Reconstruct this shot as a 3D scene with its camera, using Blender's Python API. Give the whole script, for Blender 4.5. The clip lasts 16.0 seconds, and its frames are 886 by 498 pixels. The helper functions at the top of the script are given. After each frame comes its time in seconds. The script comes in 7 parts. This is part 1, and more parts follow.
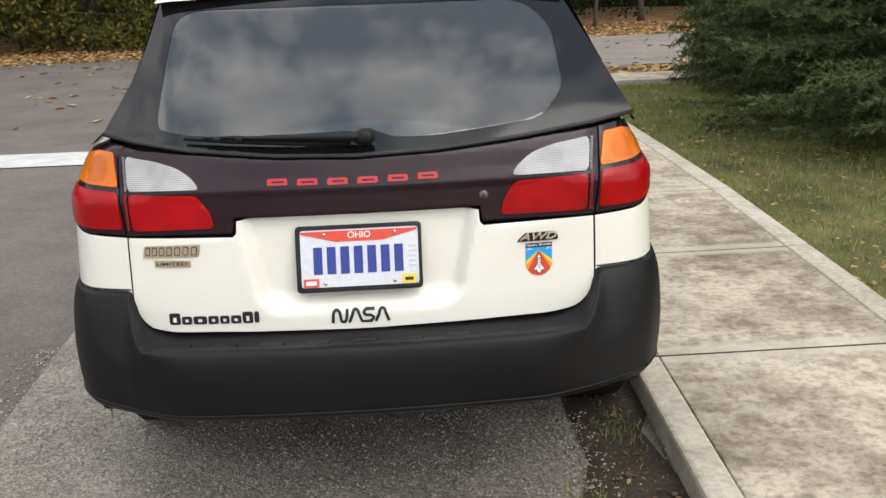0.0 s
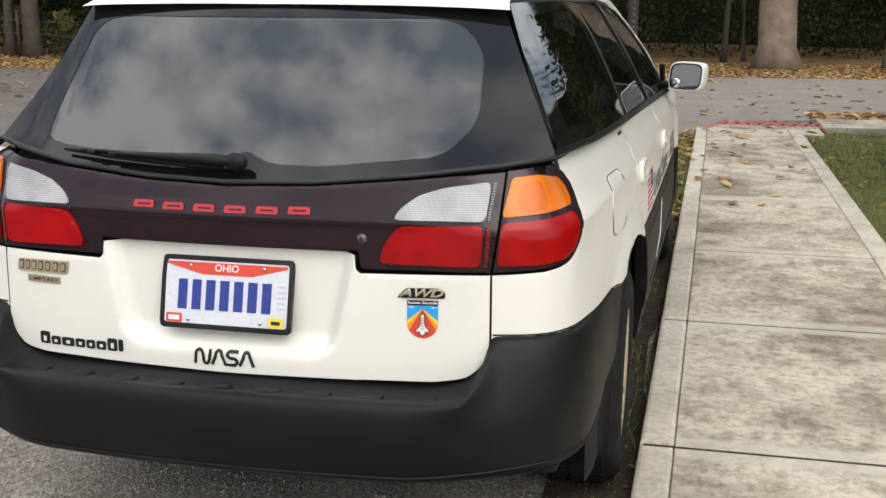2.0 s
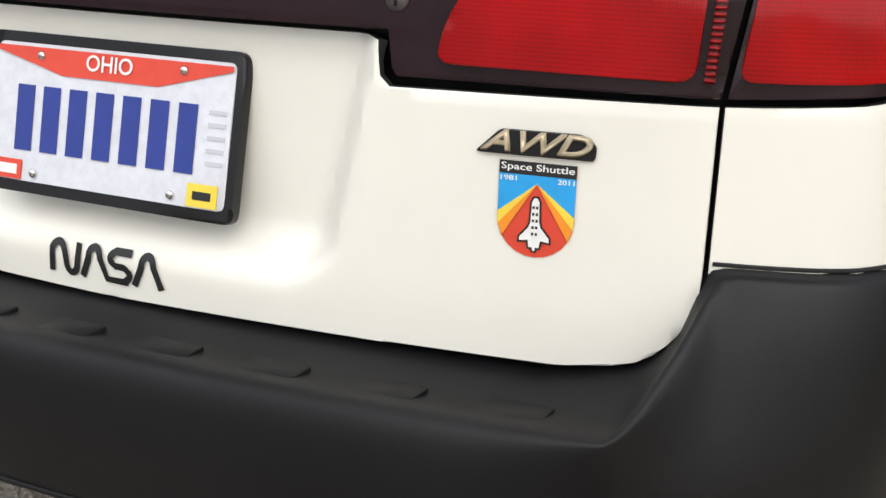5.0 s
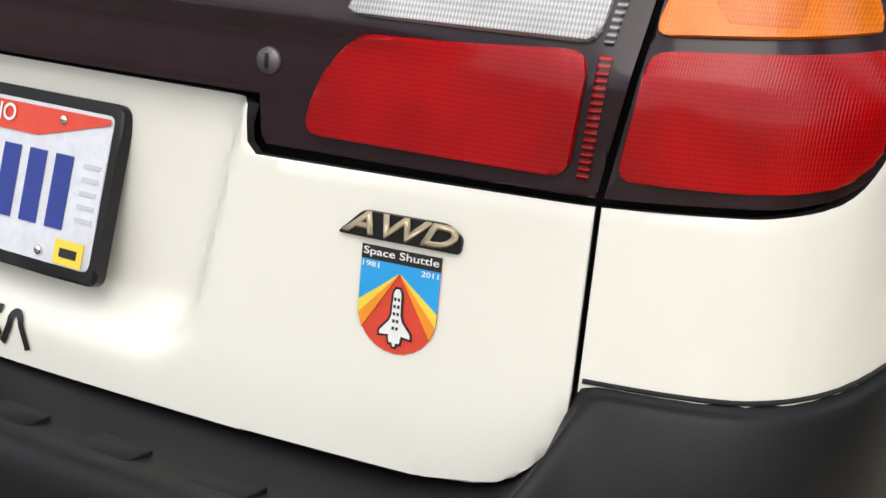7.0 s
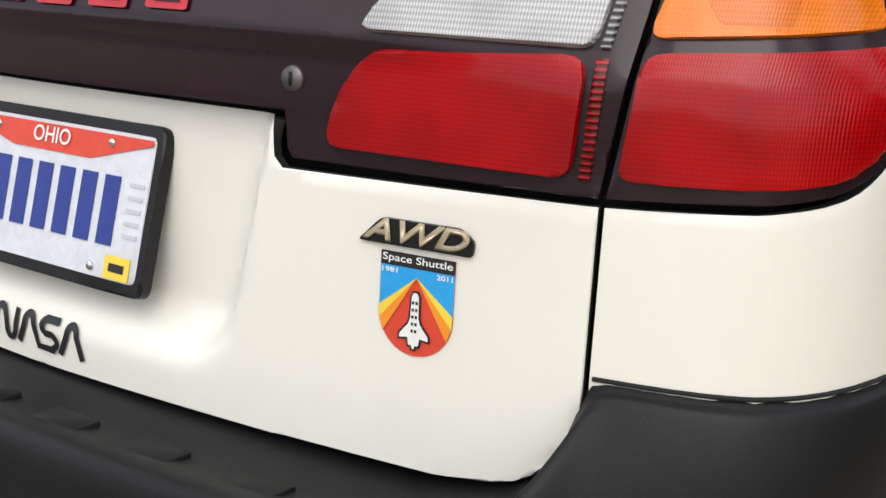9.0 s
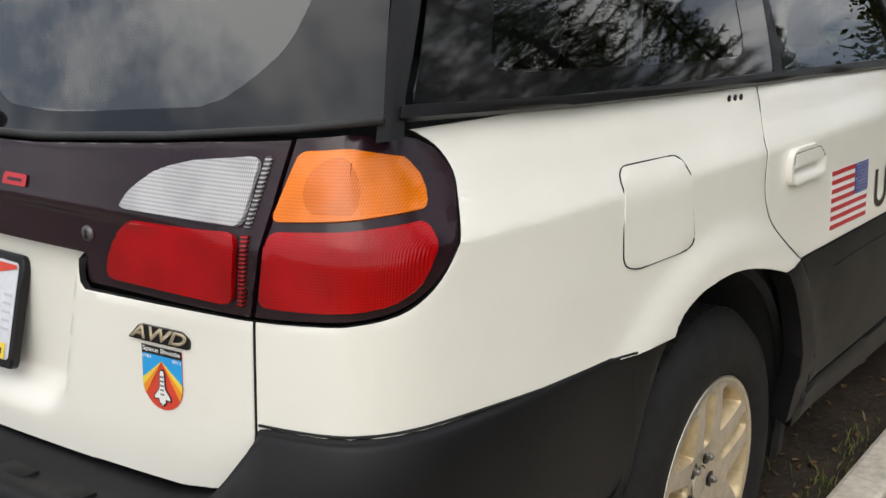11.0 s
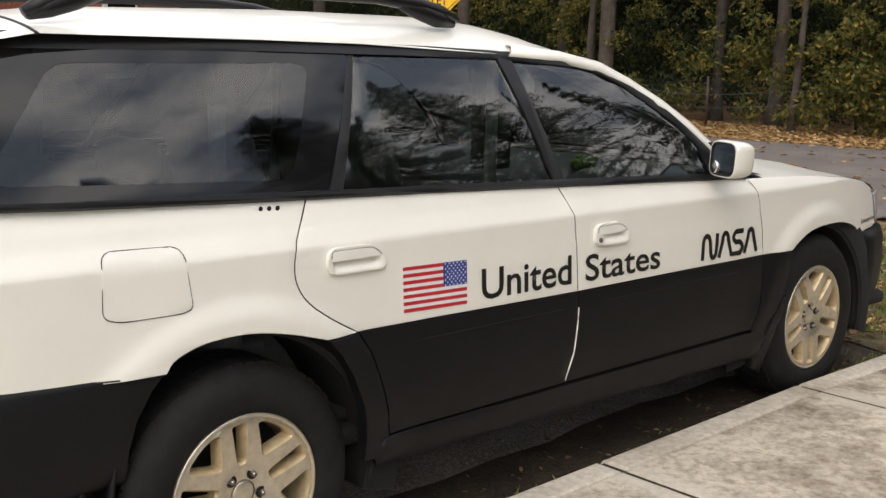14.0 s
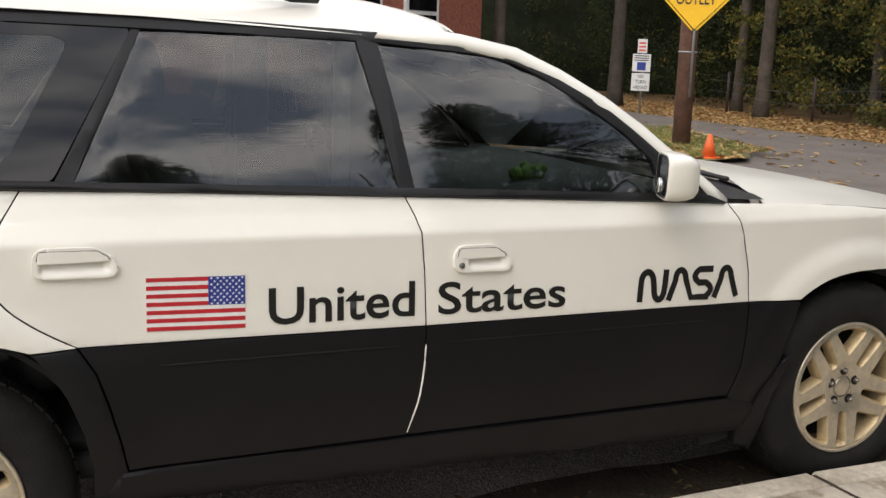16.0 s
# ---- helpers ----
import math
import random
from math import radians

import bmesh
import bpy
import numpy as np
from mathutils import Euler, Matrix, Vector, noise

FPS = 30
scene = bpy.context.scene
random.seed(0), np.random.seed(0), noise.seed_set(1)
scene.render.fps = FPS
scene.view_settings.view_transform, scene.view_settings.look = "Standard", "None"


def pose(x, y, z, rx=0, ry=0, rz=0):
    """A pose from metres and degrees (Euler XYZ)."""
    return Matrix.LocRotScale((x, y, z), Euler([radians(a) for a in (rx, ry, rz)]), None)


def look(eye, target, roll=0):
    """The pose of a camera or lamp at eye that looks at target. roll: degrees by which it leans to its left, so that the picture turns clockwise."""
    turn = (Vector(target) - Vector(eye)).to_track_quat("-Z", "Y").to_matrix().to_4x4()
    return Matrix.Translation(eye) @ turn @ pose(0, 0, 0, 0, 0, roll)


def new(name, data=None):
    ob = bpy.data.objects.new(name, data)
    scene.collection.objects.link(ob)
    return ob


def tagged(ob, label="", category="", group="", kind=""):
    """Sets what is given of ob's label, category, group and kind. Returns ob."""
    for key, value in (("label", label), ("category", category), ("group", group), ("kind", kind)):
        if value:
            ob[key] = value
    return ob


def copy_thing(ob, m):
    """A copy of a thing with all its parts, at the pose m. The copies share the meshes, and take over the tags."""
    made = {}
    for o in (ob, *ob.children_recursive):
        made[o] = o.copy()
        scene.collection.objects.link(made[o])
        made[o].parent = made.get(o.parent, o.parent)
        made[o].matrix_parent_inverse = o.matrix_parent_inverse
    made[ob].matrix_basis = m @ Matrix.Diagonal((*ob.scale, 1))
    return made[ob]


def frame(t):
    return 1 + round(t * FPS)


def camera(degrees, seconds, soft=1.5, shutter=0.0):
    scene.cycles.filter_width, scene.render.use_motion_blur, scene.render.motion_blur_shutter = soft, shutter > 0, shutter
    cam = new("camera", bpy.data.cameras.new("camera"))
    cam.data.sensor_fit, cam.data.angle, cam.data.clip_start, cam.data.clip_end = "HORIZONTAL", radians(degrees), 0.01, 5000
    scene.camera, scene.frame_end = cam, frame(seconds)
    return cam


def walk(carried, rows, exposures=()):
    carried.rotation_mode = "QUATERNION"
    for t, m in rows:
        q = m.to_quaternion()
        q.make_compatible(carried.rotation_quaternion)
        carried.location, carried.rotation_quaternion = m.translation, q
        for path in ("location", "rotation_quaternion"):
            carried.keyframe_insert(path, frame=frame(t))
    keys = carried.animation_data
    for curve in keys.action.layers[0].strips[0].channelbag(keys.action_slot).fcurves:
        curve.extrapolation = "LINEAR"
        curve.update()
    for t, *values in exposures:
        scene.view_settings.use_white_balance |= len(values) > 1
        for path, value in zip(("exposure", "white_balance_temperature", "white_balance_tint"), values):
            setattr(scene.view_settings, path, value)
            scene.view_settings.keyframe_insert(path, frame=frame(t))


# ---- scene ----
cam = camera(43.81, 16.0)
PATH = [
    (0.0, look((0.053, -2.263, 1.436), (0.1086, -1.2980, 1.1785), -2.07)),
    (0.5, look((0.443, -2.342, 1.388), (0.3865, -1.3702, 1.1571), -0.48)),
    (1.0, look((0.706, -2.366, 1.430), (0.6041, -1.4031, 1.1798), -1.31)),
    (1.5, look((0.868, -2.269, 1.420), (0.7249, -1.3075, 1.1832), -0.54)),
    (2.0, look((0.984, -1.835, 1.391), (0.7761, -0.8848, 1.1597), 0.25)),
    (2.5, look((1.011, -1.208, 1.241), (0.6854, -0.3001, 0.9778), 0.17)),
    (3.0, look((0.976, -0.900, 1.143), (0.5969, -0.0250, 0.8411), -0.46)),
    (3.2, look((0.943, -0.908, 1.152), (0.5719, -0.0334, 0.8400), -0.40)),
    (5.3, look((0.730, -0.403, 0.951), (0.3583, 0.4661, 0.6247), 2.22)),
    (5.5, look((0.738, -0.372, 0.955), (0.3620, 0.5015, 0.6453), 3.51)),
    (6.0, look((0.772, -0.339, 0.959), (0.3572, 0.5236, 0.6705), 3.88)),
    (6.5, look((0.824, -0.322, 0.965), (0.4027, 0.5394, 0.6808), 5.07)),
    (7.0, look((0.856, -0.311, 0.965), (0.4132, 0.5431, 0.6929), 4.98)),
    (7.5, look((0.859, -0.311, 0.968), (0.3925, 0.5269, 0.6844), 5.10)),
    (8.0, look((0.854, -0.312, 0.970), (0.3788, 0.5178, 0.6784), 4.84)),
    (8.2, look((0.875, -0.306, 0.924), (0.3704, 0.5249, 0.6910), 4.40)),
    (10.3, look((1.137, -0.324, 1.067), (0.5880, 0.4671, 0.7972), 0.55)),
    (10.5, look((1.329, -0.391, 1.096), (0.7228, 0.3676, 0.8569), -1.24)),
    (11.0, look((1.522, -0.464, 1.223), (0.9569, 0.3189, 0.9620), 0.50)),
    (11.5, look((1.601, -0.349, 1.228), (1.0307, 0.4380, 0.9927), -0.22)),
    (12.0, look((2.041, -0.506, 1.314), (1.4775, 0.2919, 1.0982), 0.83)),
    (12.5, look((2.497, -0.928, 1.450), (1.9542, -0.1156, 1.2384), -0.21)),
    (13.0, look((2.613, -0.654, 1.419), (2.0547, 0.1513, 1.2230), 1.22)),
    (13.5, look((2.789, -0.403, 1.402), (2.1576, 0.3518, 1.2246), 0.08)),
    (14.0, look((3.033, -0.075, 1.368), (2.3103, 0.5924, 1.1886), 0.90)),
    (14.5, look((3.085, 0.330, 1.337), (2.3346, 0.9651, 1.1522), 1.39)),
    (15.0, look((3.176, 0.693, 1.355), (2.3763, 1.2667, 1.1772), 0.51)),
    (15.5, look((3.337, 1.072, 1.353), (2.4735, 1.5418, 1.1714), 2.24)),
    (16.0, look((3.334, 1.362, 1.338), (2.4419, 1.7761, 1.1546), 2.10)),
]
walk(cam, PATH, [(0.0, -0.27, 6500, 10), (2.0, -0.31, 6500, 10), (3.2, -0.36, 6500, 10), (5.3, -0.29, 6500, 10), (8.2, -0.32, 6500, 10), (10.3, -0.42, 6500, 10), (11.0, -0.52, 6500, 10), (11.5, -0.64, 6500, 10), (12.0, -0.46, 6600, 11), (12.6, -0.34, 6720, 13), (14.5, -0.38, 6720, 13), (16.0, -0.36, 6720, 13)])

# ---- world, sun, exposure ----
SUN_EL, SUN_AZ = radians(44), radians(146)
world = bpy.data.worlds.new("sky")
scene.world = world
world.use_nodes = True
wn, wl = world.node_tree.nodes, world.node_tree.links
bg = wn["Background"]
sky = wn.new("ShaderNodeTexSky")
sky.sky_type = "NISHITA"
sky.sun_disc = False
sky.sun_elevation, sky.sun_rotation = SUN_EL, SUN_AZ
wc = wn.new("ShaderNodeTexCoord")
wm = wn.new("ShaderNodeMapping")
wm.inputs["Scale"].default_value = (1.0, 1.0, 2.2)
cl = wn.new("ShaderNodeTexNoise")
cl.inputs["Scale"].default_value = 3.4
cl.inputs["Detail"].default_value = 7.0
cl.inputs["Roughness"].default_value = 0.58
cr = wn.new("ShaderNodeValToRGB")
cr.color_ramp.elements[0].position, cr.color_ramp.elements[0].color = 0.41, (3.9, 4.6, 5.7, 1)
cr.color_ramp.elements[1].position, cr.color_ramp.elements[1].color = 0.585, (14.2, 14.0, 13.6, 1)
wx = wn.new("ShaderNodeMixRGB")
wx.inputs["Fac"].default_value = 0.86
wl.new(wc.outputs["Generated"], wm.inputs["Vector"])
wl.new(wm.outputs["Vector"], cl.inputs["Vector"])
wl.new(cl.outputs["Fac"], cr.inputs["Fac"])
wl.new(sky.outputs["Color"], wx.inputs["Color1"])
# an overcast sky is brightest overhead
ws = wn.new("ShaderNodeSeparateXYZ")
wr = wn.new("ShaderNodeMapRange")
wr.inputs["From Min"].default_value, wr.inputs["From Max"].default_value = 0.0, 1.0
wr.inputs["To Min"].default_value, wr.inputs["To Max"].default_value = 0.90, 1.38
wk = wn.new("ShaderNodeMixRGB")
wk.blend_type = "MULTIPLY"
wk.inputs["Fac"].default_value = 1.0
wl.new(wc.outputs["Generated"], ws.inputs["Vector"])
wl.new(ws.outputs["Z"], wr.inputs["Value"])
wl.new(cr.outputs["Color"], wk.inputs["Color1"])
wl.new(wr.outputs["Result"], wk.inputs["Color2"])
wl.new(wk.outputs["Color"], wx.inputs["Color2"])
wl.new(wx.outputs["Color"], bg.inputs["Color"])
bg.inputs["Strength"].default_value = 0.19

sun_data = bpy.data.lights.new("sun", "SUN")
sun_data.energy, sun_data.angle, sun_data.color = 1.7, radians(42), (1.0, 0.94, 0.85)
sun = new("sun", sun_data)
sun.rotation_euler = (radians(90) - SUN_EL, 0, math.pi - SUN_AZ)


# ---- materials ----
def mat(name, base=(0.5, 0.5, 0.5), rough=0.5, metal=0.0, coat=0.0, vary=0.0, vscale=8.0, bump=0.0, bscale=200.0, spec=0.5, dark=None, space="Object"):
    """A surface with colour variation at two scales and fine relief."""
    m = bpy.data.materials.new(name)
    m.use_nodes = True
    n, l = m.node_tree.nodes, m.node_tree.links
    p = n["Principled BSDF"]
    p.inputs["Base Color"].default_value = (*base, 1)
    p.inputs["Roughness"].default_value = rough
    p.inputs["Metallic"].default_value = metal
    p.inputs["Coat Weight"].default_value = coat
    p.inputs["Coat Roughness"].default_value = 0.04
    p.inputs["Specular IOR Level"].default_value = spec
    c = n.new("ShaderNodeTexCoord")
    if vary:
        a = n.new("ShaderNodeTexNoise")
        a.inputs["Scale"].default_value, a.inputs["Detail"].default_value = vscale, 8
        a.inputs["Roughness"].default_value = 0.65
        r = n.new("ShaderNodeValToRGB")
        d = dark or tuple(v * (1 - vary) for v in base)
        r.color_ramp.elements[0].position, r.color_ramp.elements[0].color = 0.35, (*d, 1)
        r.color_ramp.elements[1].position, r.color_ramp.elements[1].color = 0.62, (*base, 1)
        l.new(c.outputs[space], a.inputs["Vector"])
        l.new(a.outputs["Fac"], r.inputs["Fac"])
        l.new(r.outputs["Color"], p.inputs["Base Color"])
        q = n.new("ShaderNodeMapRange")
        q.inputs["To Min"].default_value, q.inputs["To Max"].default_value = min(1, rough * 1.2), rough * 0.85
        l.new(a.outputs["Fac"], q.inputs["Value"])
        l.new(q.outputs["Result"], p.inputs["Roughness"])
    if bump:
        b = n.new("ShaderNodeTexNoise")
        b.inputs["Scale"].default_value, b.inputs["Detail"].default_value = bscale, 4
        u = n.new("ShaderNodeBump")
        u.inputs["Strength"].default_value, u.inputs["Distance"].default_value = bump, 0.01
        l.new(c.outputs[space], b.inputs["Vector"])
        l.new(b.outputs["Fac"], u.inputs["Height"])
        l.new(u.outputs["Normal"], p.inputs["Normal"])
    return m


def lens_mat(name, base, rib=260.0, axis="X", strength=0.35, rough=0.12, deep=0.16, cross=0.08, coat=0.35):
    """A moulded lamp lens: coloured plastic with fine ribs under a clear face."""
    m = mat(name, base, rough, coat=coat, spec=0.28)
    n, l = m.node_tree.nodes, m.node_tree.links
    p = n["Principled BSDF"]
    c = n.new("ShaderNodeTexCoord")
    w = n.new("ShaderNodeTexWave")
    w.bands_direction = axis
    w.inputs["Scale"].default_value = rib
    w.inputs["Distortion"].default_value = 0.2
    v = n.new("ShaderNodeTexNoise")
    v.inputs["Scale"].default_value = 9.0
    r = n.new("ShaderNodeValToRGB")
    r.color_ramp.elements[0].position, r.color_ramp.elements[0].color = 0.3, (*[k * 0.6 for k in base], 1)
    r.color_ramp.elements[1].position, r.color_ramp.elements[1].color = 0.65, (*base, 1)
    x = n.new("ShaderNodeMixRGB")
    x.blend_type = "MULTIPLY"
    x.inputs["Fac"].default_value = deep
    w2 = n.new("ShaderNodeTexWave")
    w2.bands_direction = "Z" if axis == "X" else "X"
    w2.inputs["Scale"].default_value = rib * 0.55
    x2 = n.new("ShaderNodeMixRGB")
    x2.blend_type = "MULTIPLY"
    x2.inputs["Fac"].default_value = cross
    b = n.new("ShaderNodeBump")
    b.inputs["Strength"].default_value, b.inputs["Distance"].default_value = strength, 0.004
    l.new(c.outputs["Object"], w2.inputs["Vector"])
    l.new(c.outputs["Object"], w.inputs["Vector"])
    l.new(c.outputs["Object"], v.inputs["Vector"])
    l.new(v.outputs["Fac"], r.inputs["Fac"])
    l.new(r.outputs["Color"], x.inputs["Color1"])
    l.new(w.outputs["Color"], x.inputs["Color2"])
    l.new(x.outputs["Color"], x2.inputs["Color1"])
    l.new(w2.outputs["Color"], x2.inputs["Color2"])
    l.new(x2.outputs["Color"], p.inputs["Base Color"])
    l.new(w.outputs["Fac"], b.inputs["Height"])
    l.new(b.outputs["Normal"], p.inputs["Normal"])
    return m


def glass_mat(name, tint, ior=1.5, rough=0.0, veil=0.0):
    """A tinted pane: clear through, with a mirror gloss that grows at grazing angles."""
    m = bpy.data.materials.new(name)
    m.use_nodes = True
    n, l = m.node_tree.nodes, m.node_tree.links
    n.remove(n["Principled BSDF"])
    t = n.new("ShaderNodeBsdfTransparent")
    t.inputs["Color"].default_value = (*tint, 1)
    g = n.new("ShaderNodeBsdfGlossy")
    g.inputs["Roughness"].default_value = rough
    f = n.new("ShaderNodeFresnel")
    f.inputs["IOR"].default_value = ior
    x = n.new("ShaderNodeMixShader")
    l.new(f.outputs["Fac"], x.inputs["Fac"])
    base = t.outputs["BSDF"]
    if veil:
        # pale diffuse veil, standing in for light reflected in the pane
        d = n.new("ShaderNodeBsdfDiffuse")
        d.inputs["Color"].default_value = (0.50, 0.52, 0.52, 1)
        y = n.new("ShaderNodeMixShader")
        y.inputs["Fac"].default_value = veil
        l.new(base, y.inputs[1])
        l.new(d.outputs["BSDF"], y.inputs[2])
        base = y.outputs["Shader"]
    l.new(base, x.inputs[1])
    l.new(g.outputs["BSDF"], x.inputs[2])
    l.new(x.outputs["Shader"], n["Material Output"].inputs["Surface"])
    return m


PAINT = mat("white_paint", (0.80, 0.775, 0.70), 0.30, coat=0.45, vary=0.05, vscale=3.0, bump=0.02, bscale=900)
CLAD = mat("grey_black_plastic", (0.0058, 0.0055, 0.0064), 0.48, vary=0.3, vscale=5.0, bump=0.08, bscale=700, spec=0.27)
# black rubber; also colours in the shade on the body panels' seam edges
RUBBER_SEAM_SHADE = mat("black_rubber_and_seam_shade", (0.018, 0.018, 0.018), 0.6, vary=0.3, vscale=30, bump=0.15, bscale=300)
TYRE = mat("tyre_rubber", (0.012, 0.0115, 0.011), 0.72, vary=0.45, vscale=14, bump=0.25, bscale=160, spec=0.25)
TRIM = mat("black_trim", (0.010, 0.0095, 0.0105), 0.36, vary=0.2, vscale=12, bump=0.05, bscale=500, spec=0.30)
# near-black parts; the colour also stands in for shade in gaps and cavities
DARK = mat("dark_part_and_cavity_shade", (0.008, 0.008, 0.008), 0.9, vary=0.3)
PLUM = mat("plum_plastic", (0.022, 0.009, 0.0135), 0.22, coat=0.12, vary=0.35, vscale=9, spec=0.32)
RED_LENS = lens_mat("red_lens", (0.52, 0.002, 0.005), 150, "X", 0.12, rough=0.2, deep=0.28, cross=0.22, coat=0.14)
RED_RIB = lens_mat("red_rib_lens", (0.55, 0.008, 0.012), 60, "Z", 0.9, deep=0.85)
CLEAR_RIB = lens_mat("clear_rib_lens", (0.50, 0.49, 0.50), 60, "Z", 0.9, deep=0.9)
CLEAR_LENS = lens_mat("clear_lens", (0.66, 0.65, 0.66), 120, "X", 0.25, deep=0.42, cross=0.30)
AMBER_LENS = lens_mat("amber_lens", (0.95, 0.22, 0.004), 150, "X", 0.10, deep=0.2, cross=0.16)
AMBER_DEEP = lens_mat("deep_amber_lens", (0.86, 0.185, 0.004), 150, "X", 0.10, deep=0.3, cross=0.2)
BLACK_GLASS = mat("black_bordered_glass", (0.006, 0.006, 0.007), 0.05, vary=0.2, vscale=3, spec=0.42)
PANE = glass_mat("tinted_pane", (0.30, 0.345, 0.33), 1.84)
REAR_PANE = glass_mat("rear_pane", (0.30, 0.34, 0.34), 1.95, veil=0.035)
QUARTER_PANE = glass_mat("dark_quarter_pane", (0.28, 0.31, 0.31), 1.75)
SCREEN = glass_mat("windscreen_pane", (0.70, 0.76, 0.74), 1.45)
ALLOY = mat("machined_alloy", (0.68, 0.615, 0.505), 0.36, metal=0.85, vary=0.2, vscale=40, bump=0.06, bscale=600)
NUT = mat("dark_steel_nut", (0.30, 0.28, 0.26), 0.3, metal=0.9, vary=0.3, vscale=60)
GOLD = mat("gold_painted_alloy", (0.56, 0.44, 0.26), 0.42, metal=0.35, vary=0.3, vscale=30, bump=0.05, bscale=300)
CHROME = mat("chrome", (0.75, 0.74, 0.72), 0.16, metal=1.0, vary=0.2, vscale=60)
BADGE = mat("champagne_badge", (0.58, 0.48, 0.33), 0.35, metal=0.6, vary=0.2, vscale=80)
INK = mat("black_vinyl", (0.012, 0.012, 0.012), 0.4, vary=0.2, vscale=40)
VINYL_RED = mat("red_vinyl", (0.50, 0.022, 0.03), 0.4, vary=0.15, vscale=40)
VINYL_WHITE = mat("white_vinyl", (0.80, 0.80, 0.78), 0.4, vary=0.08, vscale=40)
VINYL_BLUE = mat("navy_vinyl", (0.018, 0.04, 0.26), 0.4, vary=0.15, vscale=40)
SKY_BLUE = mat("sky_blue_vinyl", (0.02, 0.33, 0.72), 0.4, vary=0.1, vscale=40)
YELLOW = mat("yellow_vinyl", (0.85, 0.62, 0.06), 0.4, vary=0.1, vscale=40)
ORANGE = mat("orange_vinyl", (0.85, 0.28, 0.02), 0.4, vary=0.1, vscale=40)
SCARLET = mat("scarlet_vinyl", (0.68, 0.06, 0.03), 0.4, vary=0.1, vscale=40)
PLATE_WHITE = mat("plate_white", (0.66, 0.67, 0.72), 0.45, vary=0.12, vscale=70)
SEAT = mat("grey_seat_cloth", (0.13, 0.13, 0.125), 0.95, vary=0.3, vscale=20, bump=0.2, bscale=400)
CABIN = mat("grey_cabin_plastic", (0.10, 0.105, 0.105), 0.7, vary=0.2, vscale=12, bump=0.1, bscale=400)
BELT = mat("pale_belt_webbing", (0.42, 0.42, 0.40), 0.9, vary=0.2, vscale=60)
PLUSH = mat("green_plush", (0.24, 0.40, 0.09), 1.0, vary=0.35, vscale=60, bump=0.5, bscale=220)
MIRROR = mat("mirror_glass", (0.42, 0.45, 0.47), 0.03, metal=1.0)


# ---- mesh helpers ----
def part(name, bm, material, parent=None, label="", smooth=True):
    """Links a bmesh as one mesh object, under parent where given."""
    me = bpy.data.meshes.new(name)
    bm.to_mesh(me)
    bm.free()
    for m in material if isinstance(material, (list, tuple)) else [material]:
        me.materials.append(m)
    if smooth:
        me.shade_smooth()
    ob = new(name, me)
    if parent:
        ob.parent = parent
    if label:
        ob["label"] = label
    return ob


def empty(name, label, category, group="", at=(0, 0, 0), kind=""):
    ob = new(name)
    ob.location = at
    return tagged(ob, label, category, group, kind)


def box_bm(a, b, bevel=0.0, seg=2):
    bm = bmesh.new()
    bmesh.ops.create_cube(bm, size=1)
    for v in bm.verts:
        v.co = Vector([(a[i] + b[i]) / 2 + v.co[i] * (b[i] - a[i]) for i in range(3)])
    if bevel:
        bmesh.ops.bevel(bm, geom=bm.edges[:], offset=bevel, segments=seg, affect="EDGES", profile=0.5)
    return bm


def tube_bm(points, radii, sides=8, bm=None, cap=True, squash=1.0):
    """A round bar through points, with a radius at each."""
    bm = bm or bmesh.new()
    pts = [Vector(p) for p in points]
    rings = []
    for i, p in enumerate(pts):
        d = (pts[min(i + 1, len(pts) - 1)] - pts[max(i - 1, 0)]).normalized()
        side = d.cross(Vector((0, 0, 1)))
        if side.length < 0.05:
            side = d.cross(Vector((0, 1, 0)))
        side.normalize()
        up = side.cross(d)
        r = radii[i] if isinstance(radii, (list, tuple)) else radii
        rings.append([bm.verts.new(p + side * math.cos(a) * r + up * math.sin(a) * r * squash) for a in (2 * math.pi * k / sides for k in range(sides))])
    for a, b in zip(rings, rings[1:]):
        for k in range(sides):
            bm.faces.new((a[k], a[(k + 1) % sides], b[(k + 1) % sides], b[k]))
    if cap:
        bm.faces.new(rings[0][::-1])
        bm.faces.new(rings[-1])
    return bm


def grid_bm(rows, thick=0.0):
    """A sheet through rows of points; thick gives it a back, that many metres behind."""
    bm = bmesh.new()
    vs = [[bm.verts.new(p) for p in row] for row in rows]
    for a, b in zip(vs, vs[1:]):
        for k in range(len(a) - 1):
            bm.faces.new((a[k], a[k + 1], b[k + 1], b[k]))
    if thick:
        bm.normal_update()
        bmesh.ops.solidify(bm, geom=bm.faces[:], thickness=thick)
    return bm


def smoothstep(a, b, v):
    t = min(1.0, max(0.0, (v - a) / (b - a)))
    return t * t * (3 - 2 * t)


def interp(v, xs, ys):
    return float(np.interp(v, xs, ys))


def offset_poly(pts, d):
    """The outline drawn in by d."""
    area = sum(a[0] * b[1] - b[0] * a[1] for a, b in zip(pts, pts[1:] + pts[:1]))
    sg = 1 if area > 0 else -1
    out = []
    n = len(pts)
    for i in range(n):
        p0, p1, p2 = Vector(pts[i - 1]), Vector(pts[i]), Vector(pts[(i + 1) % n])
        e1, e2 = (p1 - p0).normalized(), (p2 - p1).normalized()
        n1, n2 = Vector((-e1.y, e1.x)) * sg, Vector((-e2.y, e2.x)) * sg
        m = n1 + n2
        m = m / max(0.5, m.length_squared / 2) if m.length > 1e-6 else n1
        q = p1 + m * d
        out.append((q.x, q.y))
    return out


